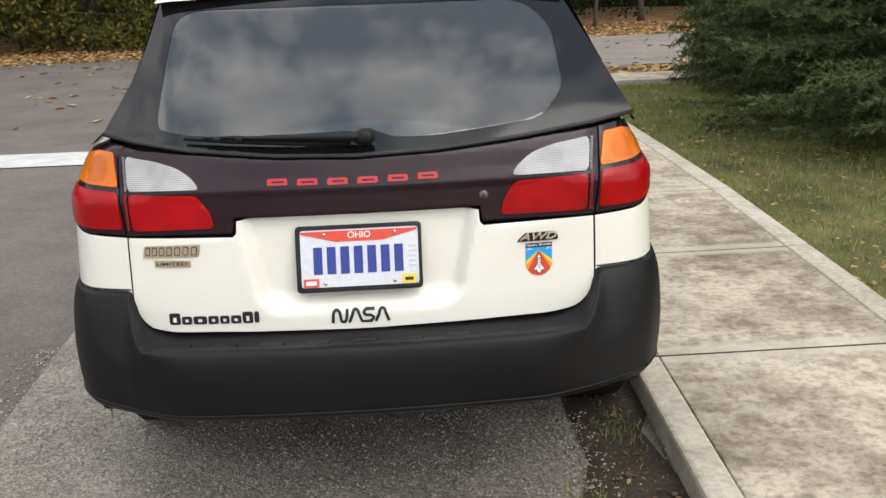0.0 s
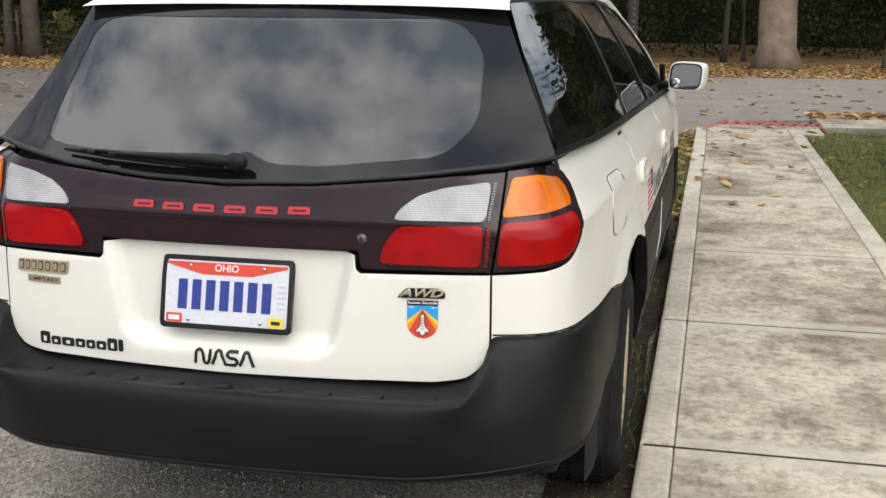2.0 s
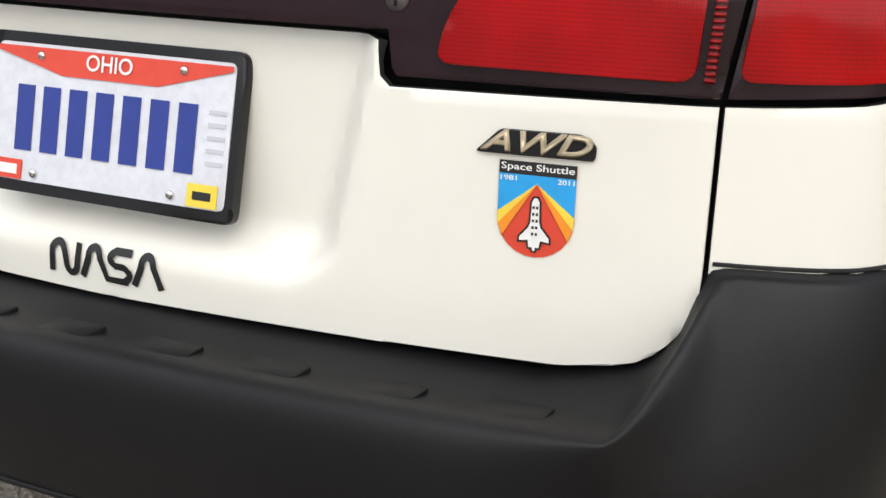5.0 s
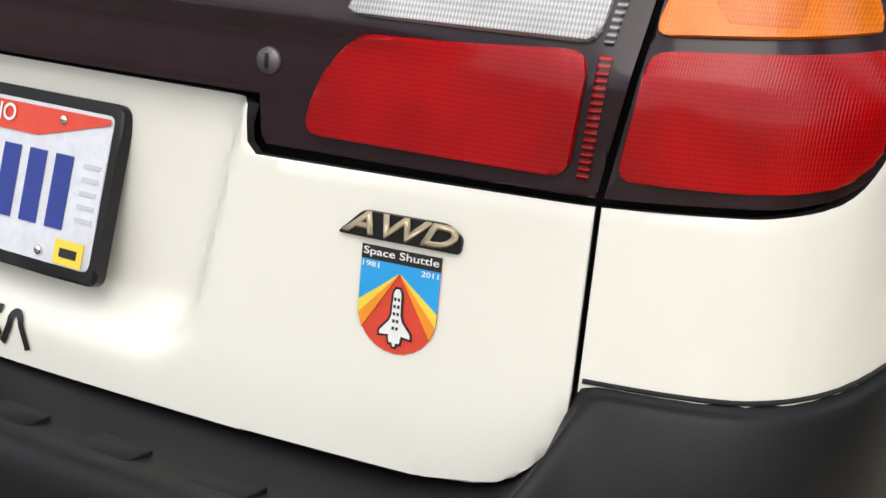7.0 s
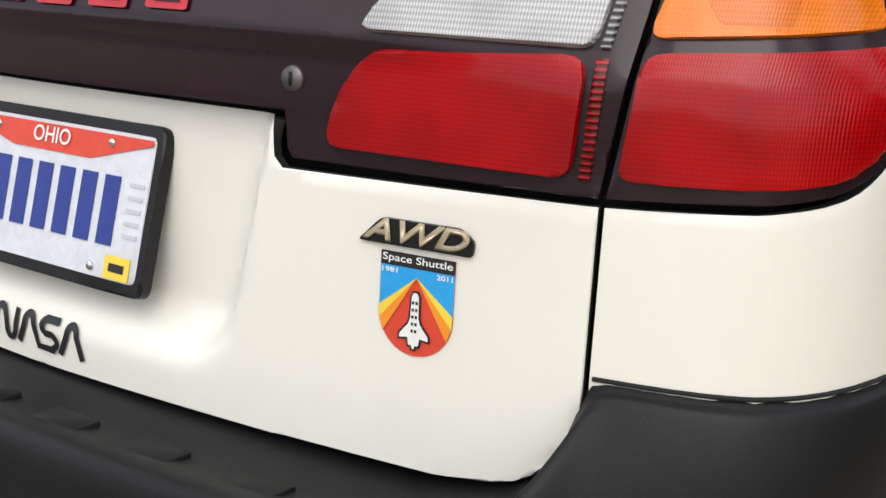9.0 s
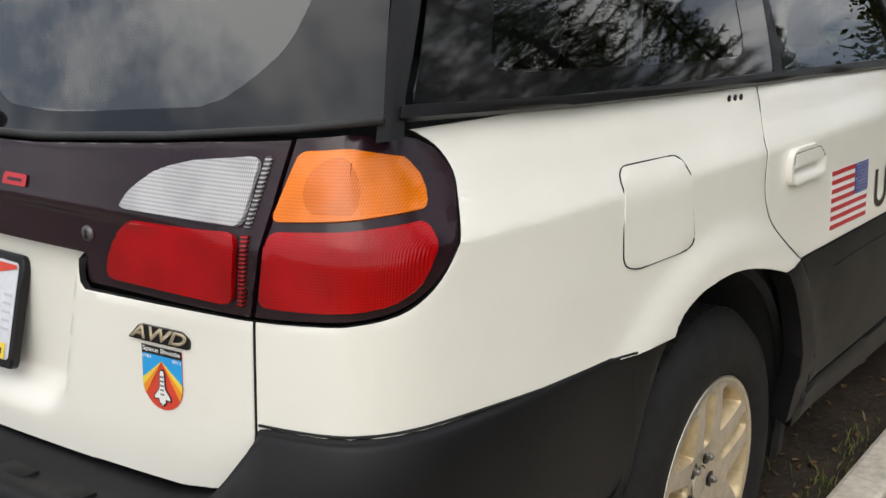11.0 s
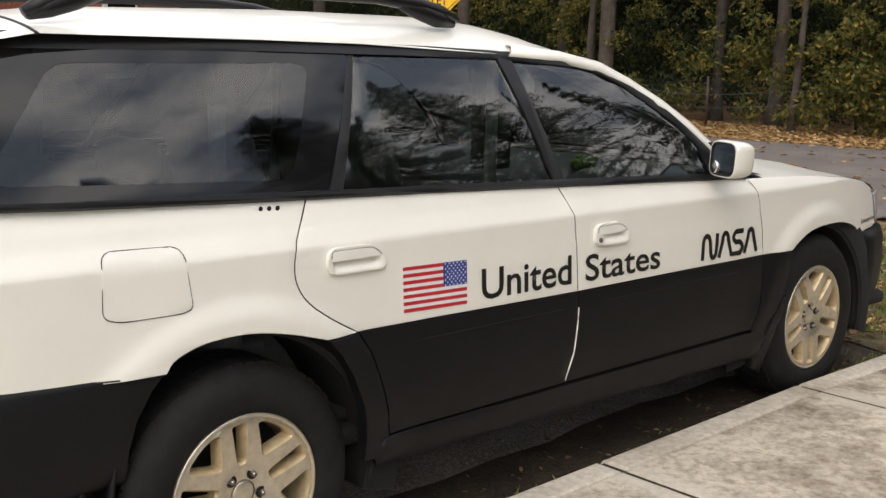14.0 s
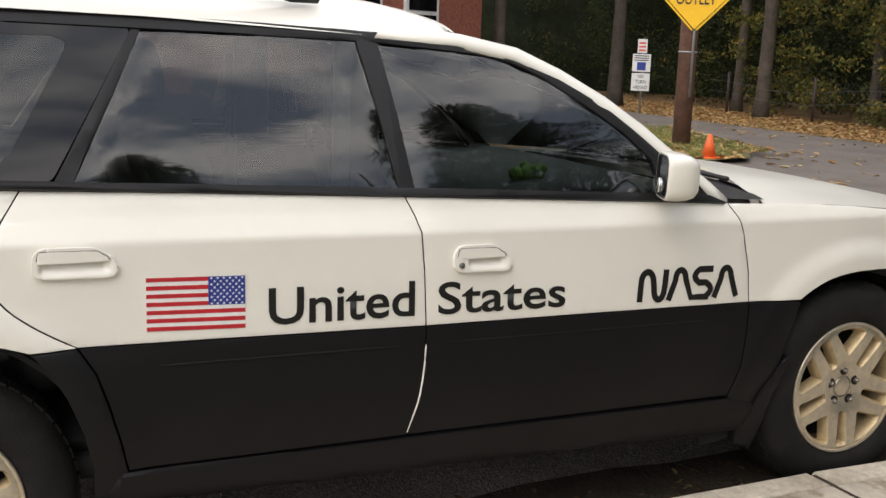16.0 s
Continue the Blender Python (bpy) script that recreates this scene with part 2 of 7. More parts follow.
def round_poly(pts, r, seg=4):
    """The outline with its corners rounded."""
    out = []
    n = len(pts)
    for i in range(n):
        p0, p1, p2 = Vector(pts[i - 1]), Vector(pts[i]), Vector(pts[(i + 1) % n])
        a, b = (p0 - p1), (p2 - p1)
        k = min(r, a.length * 0.45, b.length * 0.45)
        a, b = p1 + a.normalized() * k, p1 + b.normalized() * k
        for j in range(seg + 1):
            t = j / seg
            q = a * (1 - t) ** 2 + p1 * 2 * t * (1 - t) + b * t * t
            out.append((q.x, q.y))
    return out


def smooth_line(pts, k=3):
    """An open line bent smoothly through its points."""
    out = []
    n = len(pts)
    for i in range(n - 1):
        p0, p1, p2, p3 = (Vector(pts[max(0, min(n - 1, j))]) for j in (i - 1, i, i + 1, i + 2))
        for q in range(k):
            t = q / k
            c = 0.5 * ((2 * p1) + (p2 - p0) * t + (2 * p0 - 5 * p1 + 4 * p2 - p3) * t * t + (3 * p1 - p0 - 3 * p2 + p3) * t ** 3)
            out.append((c.x, c.y))
    return out + [tuple(pts[-1])]


def cut_sheet(poly, step):
    """The outline filled flat and cut into cells."""
    bm = bmesh.new()
    if sum(a[0] * b[1] - b[0] * a[1] for a, b in zip(poly, poly[1:] + poly[:1])) < 0:
        poly = poly[::-1]
    bm.faces.new([bm.verts.new((u, v, 0)) for u, v in poly])
    bm.normal_update()
    bmesh.ops.triangulate(bm, faces=bm.faces[:], ngon_method="EAR_CLIP")
    us, vs = [p[0] for p in poly], [p[1] for p in poly]
    for axis, lo, hi in ((0, min(us), max(us)), (1, min(vs), max(vs))):
        st = step[axis] if isinstance(step, tuple) else step
        for k in range(int(lo / st) - 1, int(hi / st) + 2):
            c = k * st
            if lo + 1e-4 < c < hi - 1e-4:
                co, no = [0, 0, 0], [0, 0, 0]
                co[axis], no[axis] = c, 1
                bmesh.ops.bisect_plane(bm, geom=bm.verts[:] + bm.edges[:] + bm.faces[:], plane_co=co, plane_no=no, dist=1e-5)
    return bm


def panel(poly, surf, step=0.04, lift=0.0, depth=0.012, gap=0.0, flip=False, edge=0.0015):
    """A formed sheet: the outline laid on the surface surf(u, v), with turned-in edges."""
    bm = cut_sheet(offset_poly(poly, gap) if gap else poly, step)
    rim = [e for e in bm.edges if e.is_boundary]
    h = 1e-3

    def place(u, v, d):
        p, a, b = Vector(surf(u, v)), Vector(surf(u + h, v)), Vector(surf(u, v + h))
        n = (a - p).cross(b - p).normalized()
        return p + n * d
    back = {}
    for e in rim:
        for v in e.verts:
            if v not in back:
                back[v] = bm.verts.new(place(v.co.x, v.co.y, lift - depth))
    made = [(e.verts[0], e.verts[1], e.link_faces[0]) for e in rim]
    behind = set(back.values())
    pos = {v: place(v.co.x, v.co.y, lift - (edge if v in back else 0)) for v in bm.verts if v not in behind}
    for v, p in pos.items():
        v.co = p
    for a, b, f in made:
        loop = next(l for l in f.loops if l.edge in a.link_edges and l.edge in b.link_edges)
        if loop.vert == a:
            q = bm.faces.new((b, a, back[a], back[b]))
        else:
            q = bm.faces.new((a, b, back[b], back[a]))
        q.smooth = False
        # second material: black on body panels, putting the seams' shade into the colour
        q.material_index = 1
    if flip:
        bmesh.ops.reverse_faces(bm, faces=bm.faces[:])
    bm.normal_update()
    for e in bm.edges:
        if len(e.link_faces) == 2 and e.calc_face_angle(0) > 0.7:
            e.smooth = False
    return bm


def text_bm(words, surf, u0, v0, u1, v1, lift=0.0015, flip=False, thick=0.0, bold=0.012, slant=0.0):
    """Lettering stretched into a rectangle of the surface."""
    cu = bpy.data.curves.new("lettering", "FONT")
    cu.body = words
    cu.resolution_u = 4
    cu.offset = bold
    cu.shear = slant
    ob = bpy.data.objects.new("lettering", cu)
    scene.collection.objects.link(ob)
    me = bpy.data.meshes.new_from_object(ob.evaluated_get(bpy.context.evaluated_depsgraph_get()))
    bm = bmesh.new()
    bm.from_mesh(me)
    bpy.data.objects.remove(ob)
    bpy.data.curves.remove(cu)
    bpy.data.meshes.remove(me)
    xs, ys = [v.co.x for v in bm.verts], [v.co.y for v in bm.verts]
    lo, hi, la, ha = min(xs), max(xs), min(ys), max(ys)
    h = 1e-3
    for v in bm.verts:
        u = u0 + (u1 - u0) * (v.co.x - lo) / (hi - lo)
        w = v0 + (v1 - v0) * (v.co.y - la) / (ha - la)
        p, a, b = Vector(surf(u, w)), Vector(surf(u + h, w)), Vector(surf(u, w + h))
        v.co = p + (a - p).cross(b - p).normalized() * lift
    if flip:
        bmesh.ops.reverse_faces(bm, faces=bm.faces[:])
    if thick:
        bmesh.ops.solidify(bm, geom=bm.faces[:], thickness=-thick)
    return bm


# ---- the estate car ----
LEAN, LEAN_Y = 0.035, 0.42
SHEAR = Matrix(((1, LEAN, 0, -LEAN * LEAN_Y), (0, 1, 0, 0), (0, 0, 1, 0), (0, 0, 0, 1)))


def car_pt(x, y, z):
    return (x + LEAN * (y - LEAN_Y), y, z)


# plan outline of the right half at waist height, from the middle of the tail to the middle of the nose
PX = [0, .2, .4, .55, .6, .66, .71, .745, .765, .778, .788, .80, .815, .826, .83, .831, .83, .82, .80, .77, .735, .69, .60, .45, .2, 0]
PY = [.384, .389, .404, .421, .430, .446, .47, .515, .57, .65, .75, .95, 1.2, 1.6, 2.0, 3.0, 3.4, 3.75, 4.0, 4.2, 4.35, 4.5, 4.62, 4.70, 4.74, 4.75]


def _plan():
    """The outline made smooth and measured along its length."""
    pts = [Vector((x, y)) for x, y in zip(PX, PY)]
    out = []
    for i in range(len(pts) - 1):
        p0, p1, p2, p3 = pts[max(i - 1, 0)] if i else Vector((-PX[1], PY[1])), pts[i], pts[i + 1], pts[min(i + 2, len(pts) - 1)]
        for k in range(6):
            t = k / 6
            out.append(0.5 * ((2 * p1) + (p2 - p0) * t + (2 * p0 - 5 * p1 + 4 * p2 - p3) * t * t + (3 * p1 - p0 - 3 * p2 + p3) * t ** 3))
    out.append(pts[-1])
    s = [0.0]
    for a, b in zip(out, out[1:]):
        s.append(s[-1] + (b - a).length)
    return np.array(s), np.array([p.x for p in out]), np.array([p.y for p in out])


PS, PXS, PYS = _plan()
ZD = [.22, .30, .38, .46, .60, .70, .77, .82, .8774, .8856, .93, .96, 1.0, 1.06, 1.2]
DD = [.035, .012, .0, -.008, -.008, -.004, -.001, .0025, .0050, .0085, .034, .048, .07, .10, .17]


def at_x(x):
    """Length along the outline at which the tail reaches x."""
    k = int(np.argmax(PYS > 0.5))
    return float(np.interp(x, PXS[:k + 4], PS[:k + 4]))


def at_y(y):
    """Length along the outline at which the flank reaches y."""
    k = int(np.argmax(PYS > 0.46))
    return float(np.interp(y, PYS[k:], PS[k:]))


def wrap(s, z, out=0.0):
    """A point of the body's skin, s metres round from the middle of the tail (left is negative), at height z."""
    a = abs(s)
    x, y = float(np.interp(a, PS, PXS)), float(np.interp(a, PS, PYS))
    x2, y2 = float(np.interp(a + .01, PS, PXS)), float(np.interp(a + .01, PS, PYS))
    x1, y1 = float(np.interp(max(a - .01, 0), PS, PXS)), float(np.interp(max(a - .01, 0), PS, PYS))
    t = Vector((x2 - x1, y2 - y1)).normalized()
    n = Vector((t.y, -t.x))
    d = interp(z, ZD, DD) * (0.62 + 0.38 * smoothstep(0.5, 0.8, a))
    # flared wheel arches
    for cy, cz, r in ((1.295, .29, .40), (3.845, .335, .385)):
        q = math.hypot(y - cy, z - cz)
        if a > 1.0:
            d -= 0.015 * smoothstep(r + .105, r + .035, q) * (1 if z > .4 else .6)
    x, y = x - n.x * (d - out), y - n.y * (d - out)
    return car_pt(x if s >= 0 else -x, y, z)


def recess_depth(x, z):
    """How far the number plate's hollow lies in."""
    half = interp(z, [.58, .62, .83], [.225, .262, .305])
    side = smoothstep(half, half - .035, abs(x))
    low = smoothstep(.575, .635, z)
    return .034 * side * low


def hatch_skin(s, z):
    x, y, z2 = wrap(s, z)
    return (x, y + recess_depth(s, z), z2)


def garnish_skin(s, z):
    x, y, z2 = wrap(s, z)
    return (x, y - .006 + .014 * smoothstep(.898, .876, z) * smoothstep(.62, .30, abs(s)), z2)


def glass_side(y, z, out=0.0):
    """The flank's windows, leaning in."""
    x = .757 - (z - 1.01) * .577 - (.04 * ((1.5 - y) / .9) ** 2 if y < 1.5 else 0)
    x += .012 * math.sin(math.pi * min(1, max(0, (z - 1.0) / .36)))
    # the tail draws in towards the roof
    x -= .085 * max(0, z - 1.02) * max(0, min(1, (1.75 - y) / .9)) ** 1.5
    return car_pt(x + out, y, z)


def glass_side_left(u, z):
    x, y, z2 = glass_side(-u, z)
    return (-(x - LEAN * (y - LEAN_Y)) + LEAN * (y - LEAN_Y), y, z2)


def glass_rear(x, z):
    return car_pt(x, .405 + (z - .95) * .857 + .12 * x * x - .008 * math.sin(math.pi * min(1, max(0, (z - .96) / .4))), z)


car = empty("estate_car", "white estate car with grey-black lower cladding, parked beside the pavement", "car", at=(0, 0, 0))


def car_part(name, bm, material, parent=None, label="", smooth=True):
    bm.transform(SHEAR)
    return part(name, bm, material, parent or car, label, smooth)


def mirrored(poly):
    return [(-u, v) for u, v in poly]


G = 0.0017
# tailgate
EB, EL, ET = at_x(.5955) - .001, at_x(.5965) - .001, at_x(.6275) - .001
hatch = [(EB, .640), (EB - .0012, .622), (EB - .005, .606), (EB - .0115, .589), (.573, .574), (.561, .562), (.546, .553), (.52, .546), (.48, .541), (.25, .536), (0, .534)]
hatch = hatch + [(-u, v) for u, v in hatch[-2::-1]]
hatch += [(-EB, .788), (-.312, .784), (-.304, .792), (-.300, .824), (.300, .824), (.304, .792), (.312, .784), (EB, .788)]
tailgate = part("tailgate", panel(hatch, hatch_skin, .011, gap=G), [PAINT, RUBBER_SEAM_SHADE], car, "white lower tailgate with a hollow for the plate")
garn = [(EL, .792), (.314, .789), (.308, .797), (.304, .829), (-.304, .829), (-.308, .797), (-.314, .789), (-EL, .792), (-ET, 1.006)]
garn += [(-.5, .996), (-.414, .987), (-.2, .969), (0, .963), (.2, .969), (.414, .987), (.5, .996), (ET, 1.006)]
garnish = part("garnish", panel(garn, garnish_skin, (.03, .005), gap=G, depth=.016), PLUM, car, "glossy plum reflector band between the lamps")

red_in = round_poly([(.352, .806), (.364, .848), (.394, .889), (.580, .895), (.575, .806)], .016)
red_tick = [(.5815, .806), (.590, .806), (.5955, .894), (.5865, .894)]
clear_in = round_poly([(.384, .902), (.402, .928), (.440, .955), (.500, .972), (.597, .984), (.584, .901)], .016)
clear_tick = [(.5875, .902), (.5945, .902), (.609, .984), (.6015, .984)]
for sgn in (1, -1):
    for nm, pl, m, lift in (("reflector_lens", red_in, RED_LENS, .008), ("reflector_rib", red_tick, RED_RIB, .006), ("reversing_lens", clear_in, CLEAR_LENS, .008), ("reversing_rib", clear_tick, CLEAR_RIB, .006)):
        part(nm, panel(pl if sgn > 0 else mirrored(pl), garnish_skin, .01, lift=lift, depth=.012), m, garnish)

# corner lamps
c_out = [(at_x(.5965), .792), (at_x(.6275), 1.006), (at_x(.70), 1.012)] + smooth_line([(at_y(.545), 1.009), (at_y(.585), 1.003), (at_y(.618), .985), (at_y(.633), .955), (at_y(.623), .920), (at_y(.597), .870), (at_y(.562), .832), (at_y(.515), .807), (at_x(.70), .797)], 4)
c_amb = round_poly([(at_x(.615), .909), (at_x(.637), .990), (at_x(.71), .994), (at_y(.562), .980), (at_y(.579), .950), (at_y(.572), .921)], .012)
c_red = round_poly([(at_x(.6045), .808), (at_x(.6155), .898), (at_y(.562), .909), (at_y(.572), .885), (at_y(.543), .835), (at_y(.508), .816), (at_x(.70), .810)], .014)
for sgn in (1, -1):
    f = (lambda p: p) if sgn > 0 else mirrored
    lamp = part("tail_lamp", panel(f(c_out), wrap, .02, lift=.004, gap=G, depth=.02), PLUM, car, "amber and red corner tail lamp")
    part("indicator_lens", panel(f(c_amb), wrap, .02, lift=.0085, depth=.010), AMBER_LENS, lamp)
    bulb = [(at_x(.690) + .042 * math.cos(math.pi * (-.28 + 1.56 * q / 24)), .948 + .036 * math.sin(math.pi * (-.28 + 1.56 * q / 24))) for q in range(25)]
    part("bulb_lens", panel(f(bulb), wrap, .02, lift=.0090, depth=.0008, edge=.0002), AMBER_DEEP, lamp)
    part("brake_lens", panel(f(c_red), wrap, .02, lift=.0085, depth=.010), RED_LENS, lamp)

# flanks, both sides
belt_y = [.55, .9, 1.5, 1.9, 2.4, 3.12, 3.37]
belt_z = [1.030, 1.016, .995, .983, .966, .940, .930]
bz = lambda y: interp(y, belt_y, belt_z)
lamp_edge = smooth_line([(at_y(y), z) for y, z in ((.585, 1.012), (.622, .990), (.637, .957), (.627, .918), (.601, .867), (.566, .828), (.518, .803))] + [(at_x(.70), .793)], 4) + [(at_x(.5955), .788)]
r_arch = [(1.098, .632), (1.115, .657), (1.155, .677), (1.21, .690), (1.29, .694), (1.36, .687), (1.43, .672), (1.49, .655), (1.526, .644)]
r_arch = smooth_line(r_arch)
f_arch = [(3.608, .648), (3.640, .668), (3.69, .692), (3.76, .711), (3.845, .719), (3.94, .720), (4.02, .712), (4.11, .692), (4.18, .668), (4.225, .645)]
f_arch = smooth_line(f_arch)
door_r = [(1.520, .992), (1.478, .926), (1.456, .890), (1.446, .835), (1.452, .790), (1.481, .744), (1.545, .695), (1.625, .649)]
door_r = smooth_line(door_r)
door_m = [(2.405, .966), (2.425, .920), (2.436, .880), (2.444, .784), (2.450, .646)]
door_f = [(3.362, .930), (3.385, .895), (3.402, .850), (3.425, .739), (3.432, .650)]
cl_r = [(1.625, .649), (1.662, .590), (1.690, .510), (1.712, .430), (1.730, .352)]
cl_m = [(2.450, .646), (2.446, .540), (2.436, .460), (2.408, .364)]
cl_f = [(3.432, .650), (3.428, .560), (3.414, .470), (3.384, .378)]


def yz(pts):
    return [(at_y(y), z) for y, z in pts]


quarter = lamp_edge[::-1] + [(at_y(y), bz(y)) for y in (.9, 1.2)] + yz(door_r) + yz(r_arch[::-1])
quarter += [(at_y(y), z) for y, z in ((1.0, .631), (.85, .630), (.70, .630), (.60, .632), (.53, .636))] + [(at_x(.735), .640), (at_x(.68), .640), (at_x(.64), .640), (at_x(.5955), .642)]
rear_white = yz(door_r) + [(at_y(2.0), .648)] + yz(door_m[::-1]) + [(at_y(2.2), bz(2.2)), (at_y(1.9), bz(1.9))]
front_white = yz(door_m) + [(at_y(3.0), .649)] + yz(door_f[::-1]) + [(at_y(3.12), bz(3.12)), (at_y(2.7), bz(2.7))]
rear_clad = yz(cl_r) + [(at_y(2.1), .358)] + yz(cl_m[::-1]) + [(at_y(2.0), .648)]
front_clad = yz(cl_m) + [(at_y(2.86), .370)] + yz(cl_f[::-1]) + [(at_y(3.0), .649)]
fender = yz(door_f) + yz([(3.52, .649)]) + yz(f_arch) + yz([(4.30, .648), (4.40, .648), (4.455, .660), (4.42, .720), (4.395, .785), (4.36, .822), (4.25, .858), (4.05, .890), (3.8, .914), (3.55, .926)])
fender_clad = yz(cl_f) + yz([(3.40, .345), (3.50, .345), (3.535, .43), (3.565, .53), (3.59, .60), (3.605, .646), (3.52, .648)])
sill = yz([(1.715, .348), (2.1, .354), (2.408, .360), (2.86, .366), (3.40, .372), (3.50, .342), (3.44, .262), (2.9, .262), (2.2, .262), (1.70, .262), (1.68, .30)])
head = yz([(4.405, .785), (4.428, .720), (4.460, .662), (4.56, .668), (4.60, .70), (4.56, .775), (4.48, .80)])
fuel = round_poly(yz([(.964, .775), (.972, .918), (1.158, .915), (1.173, .772), (1.145, .764), (1.0, .763)]), .03, 5)
for sgn in (1, -1):
    f = (lambda p: p) if sgn > 0 else mirrored
    # black edges on the painted panels stand in for shade in their seams
    q = part("quarter_panel", panel(f(quarter), wrap, (.03, .0082), gap=G), [PAINT, RUBBER_SEAM_SHADE], car)
    dr = part("rear_door", panel(f(rear_white), wrap, (.05, .0082), gap=G), [PAINT, RUBBER_SEAM_SHADE], car)
    part("door_cladding", panel(f(rear_clad), wrap, (.05, .03), lift=.004, gap=G, depth=.02), CLAD, dr)
    df = part("front_door", panel(f(front_white), wrap, (.05, .0082), gap=G), [PAINT, RUBBER_SEAM_SHADE], car)
    part("door_cladding", panel(f(front_clad), wrap, (.05, .03), lift=.004, gap=G, depth=.02), CLAD, df)
    part("front_wing", panel(f(fender), wrap, (.03, .0082), gap=G), [PAINT, RUBBER_SEAM_SHADE], car)
    part("wing_cladding", panel(f(fender_clad), wrap, (.03, .03), lift=.004, gap=G, depth=.02), CLAD, car)
    part("sill", panel(f(sill), wrap, (.06, .02), lift=.010, gap=G, depth=.05, edge=.006), CLAD, car)
    part("headlamp", panel(f(head), wrap, .02, lift=.002, gap=G), CLEAR_LENS, car)
    # grooves pressed into the cladding
    part("moulding", tube_bm([wrap(sgn * at_y(1.80 + .058 * k), .597 + .0004 * k, .0042) for k in range(11)], [.0005] + [.0026] * 9 + [.0005], 6), CLAD, dr)
    part("moulding", tube_bm([wrap(sgn * at_y(2.50 + .078 * k), .602 + .0006 * k, .0042) for k in range(11)], [.0005] + [.0018] * 9 + [.0005], 6), CLAD, df)
    edge = smooth_line([(2.4485, .600), (2.4465, .555), (2.441, .500), (2.432, .450), (2.416, .396), (2.409, .372)], 3)
    part("door_edge", tube_bm([wrap(sgn * at_y(y), z, .0048) for y, z in edge], [.0008] + [.0024] * (len(edge) - 5) + [.0014] * 4, 6), PAINT, dr, "pale edge of the door in the seam")
    flap = part("fuel_flap", panel(f(fuel), wrap, .02, lift=.0022, depth=.006, edge=.003), PAINT, q) if sgn > 0 else None
    if flap:
        # dark raised line drawn as the shade in the gap round the flap
        part("flap_gap", tube_bm([wrap(u, v, .0009) for u, v in offset_poly(fuel, -.0008)] + [wrap(*offset_poly(fuel, -.0008)[0], .0009)], .0012, 6), DARK, q)
    for y in (1.386, 1.409, 1.432):
        bm = bmesh.new()
        bmesh.ops.create_uvsphere(bm, u_segments=8, v_segments=6, radius=.0065)
        p = Vector(wrap(sgn * at_y(y), bz(y) - .020, .002))
        bm.transform(Matrix.Translation(p) @ Matrix.Diagonal((.4, 1, 1, 1)))
        part("body_plug", bm, TRIM, q)

# door handles
def handle(cy, cz, w, h, door, lock):
    """A raised oval surround, a lid over its upper half and a hollow dished under the lid."""
    u0, u1 = at_y(cy - w / 2), at_y(cy + w / 2)
    o = round_poly([(u0, cz - h / 2), (u0 + .006, cz + h / 2), (u1 - .040, cz + h / 2), (u1, cz - .010), (u1 - .010, cz - h / 2)], .030, 6)
    left = u0 + (.040 if lock else .016)

    def dished(u, z):
        along = smoothstep(left, left + .010, u) * smoothstep(u1 - .012, u1 - .034, u)
        down = smoothstep(cz - h / 2 + .005, cz - h / 2 + .022, z) * smoothstep(cz + .016, cz + .006, z)
        return wrap(u, z, .0115 - .0105 * along * down)
    hd = part("door_handle", panel(o, dished, .005, depth=.012, edge=.005), PAINT, door)
    g = round_poly([(u0 + .012, cz - .001), (u0 + .017, cz + h / 2 - .008), (u1 - .046, cz + h / 2 - .008), (u1 - .026, cz + .012), (u1 - .017, cz + .002)], .007, 4)
    part("grip", panel(g, wrap, .02, lift=.0128, depth=.006, edge=.002), PAINT, hd)
    rim_line = [p for p in offset_poly(g, -.0006) if p[1] > cz + .003]
    k = max(range(len(rim_line)), key=lambda q: math.dist(rim_line[q], rim_line[q - 1]))
    rim_line = rim_line[k:] + rim_line[:k]
    # dark line on the lid's rim, standing in for shade in its gap
    part("grip_gap", tube_bm([wrap(u, v, .0116) for u, v in rim_line], .0009, 6), DARK, hd)
    if lock:
        bm = bmesh.new()
        bmesh.ops.create_cone(bm, segments=16, radius1=.0080, radius2=.0072, depth=.005, cap_ends=True)
        bm.transform(Matrix.Translation(wrap(u0 + .023, cz - .016, .0125)) @ Matrix.Rotation(math.pi / 2, 4, "Y"))
        part("door_lock", bm, GALV_DARK, hd)


GALV_DARK = mat("dull_lock_ring", (0.20, 0.19, 0.18), 0.4, metal=0.7, vary=0.3, vscale=90)
doors = [o for o in car.children if o.name.startswith(("rear_door", "front_door"))]
rear_door, front_door = doors[0], doors[1]
handle(1.625, .840, .185, .068, rear_door, False)
handle(2.598, .812, .165, .068, front_door, True)

# the rear bumper, wrapped round both corners
B_MID = [(-.012, .534), (.055, .522), (.106, .529), (.1245, .511), (.128, .455), (.120, .405), (.108, .356), (.095, .342), (.060, .326), (.0, .322)]
B_COR = [(-.012, .667), (.006, .648), (.016, .638), (.028, .590), (.034, .500), (.032, .430), (.024, .366), (.017, .350), (.0, .336), (-.05, .329)]
B_SID = [(-.012, .648), (.006, .638), (.010, .615), (.013, .560), (.014, .500), (.011, .440), (.002, .400), (-.010, .385), (-.03, .375), (-.06, .370)]


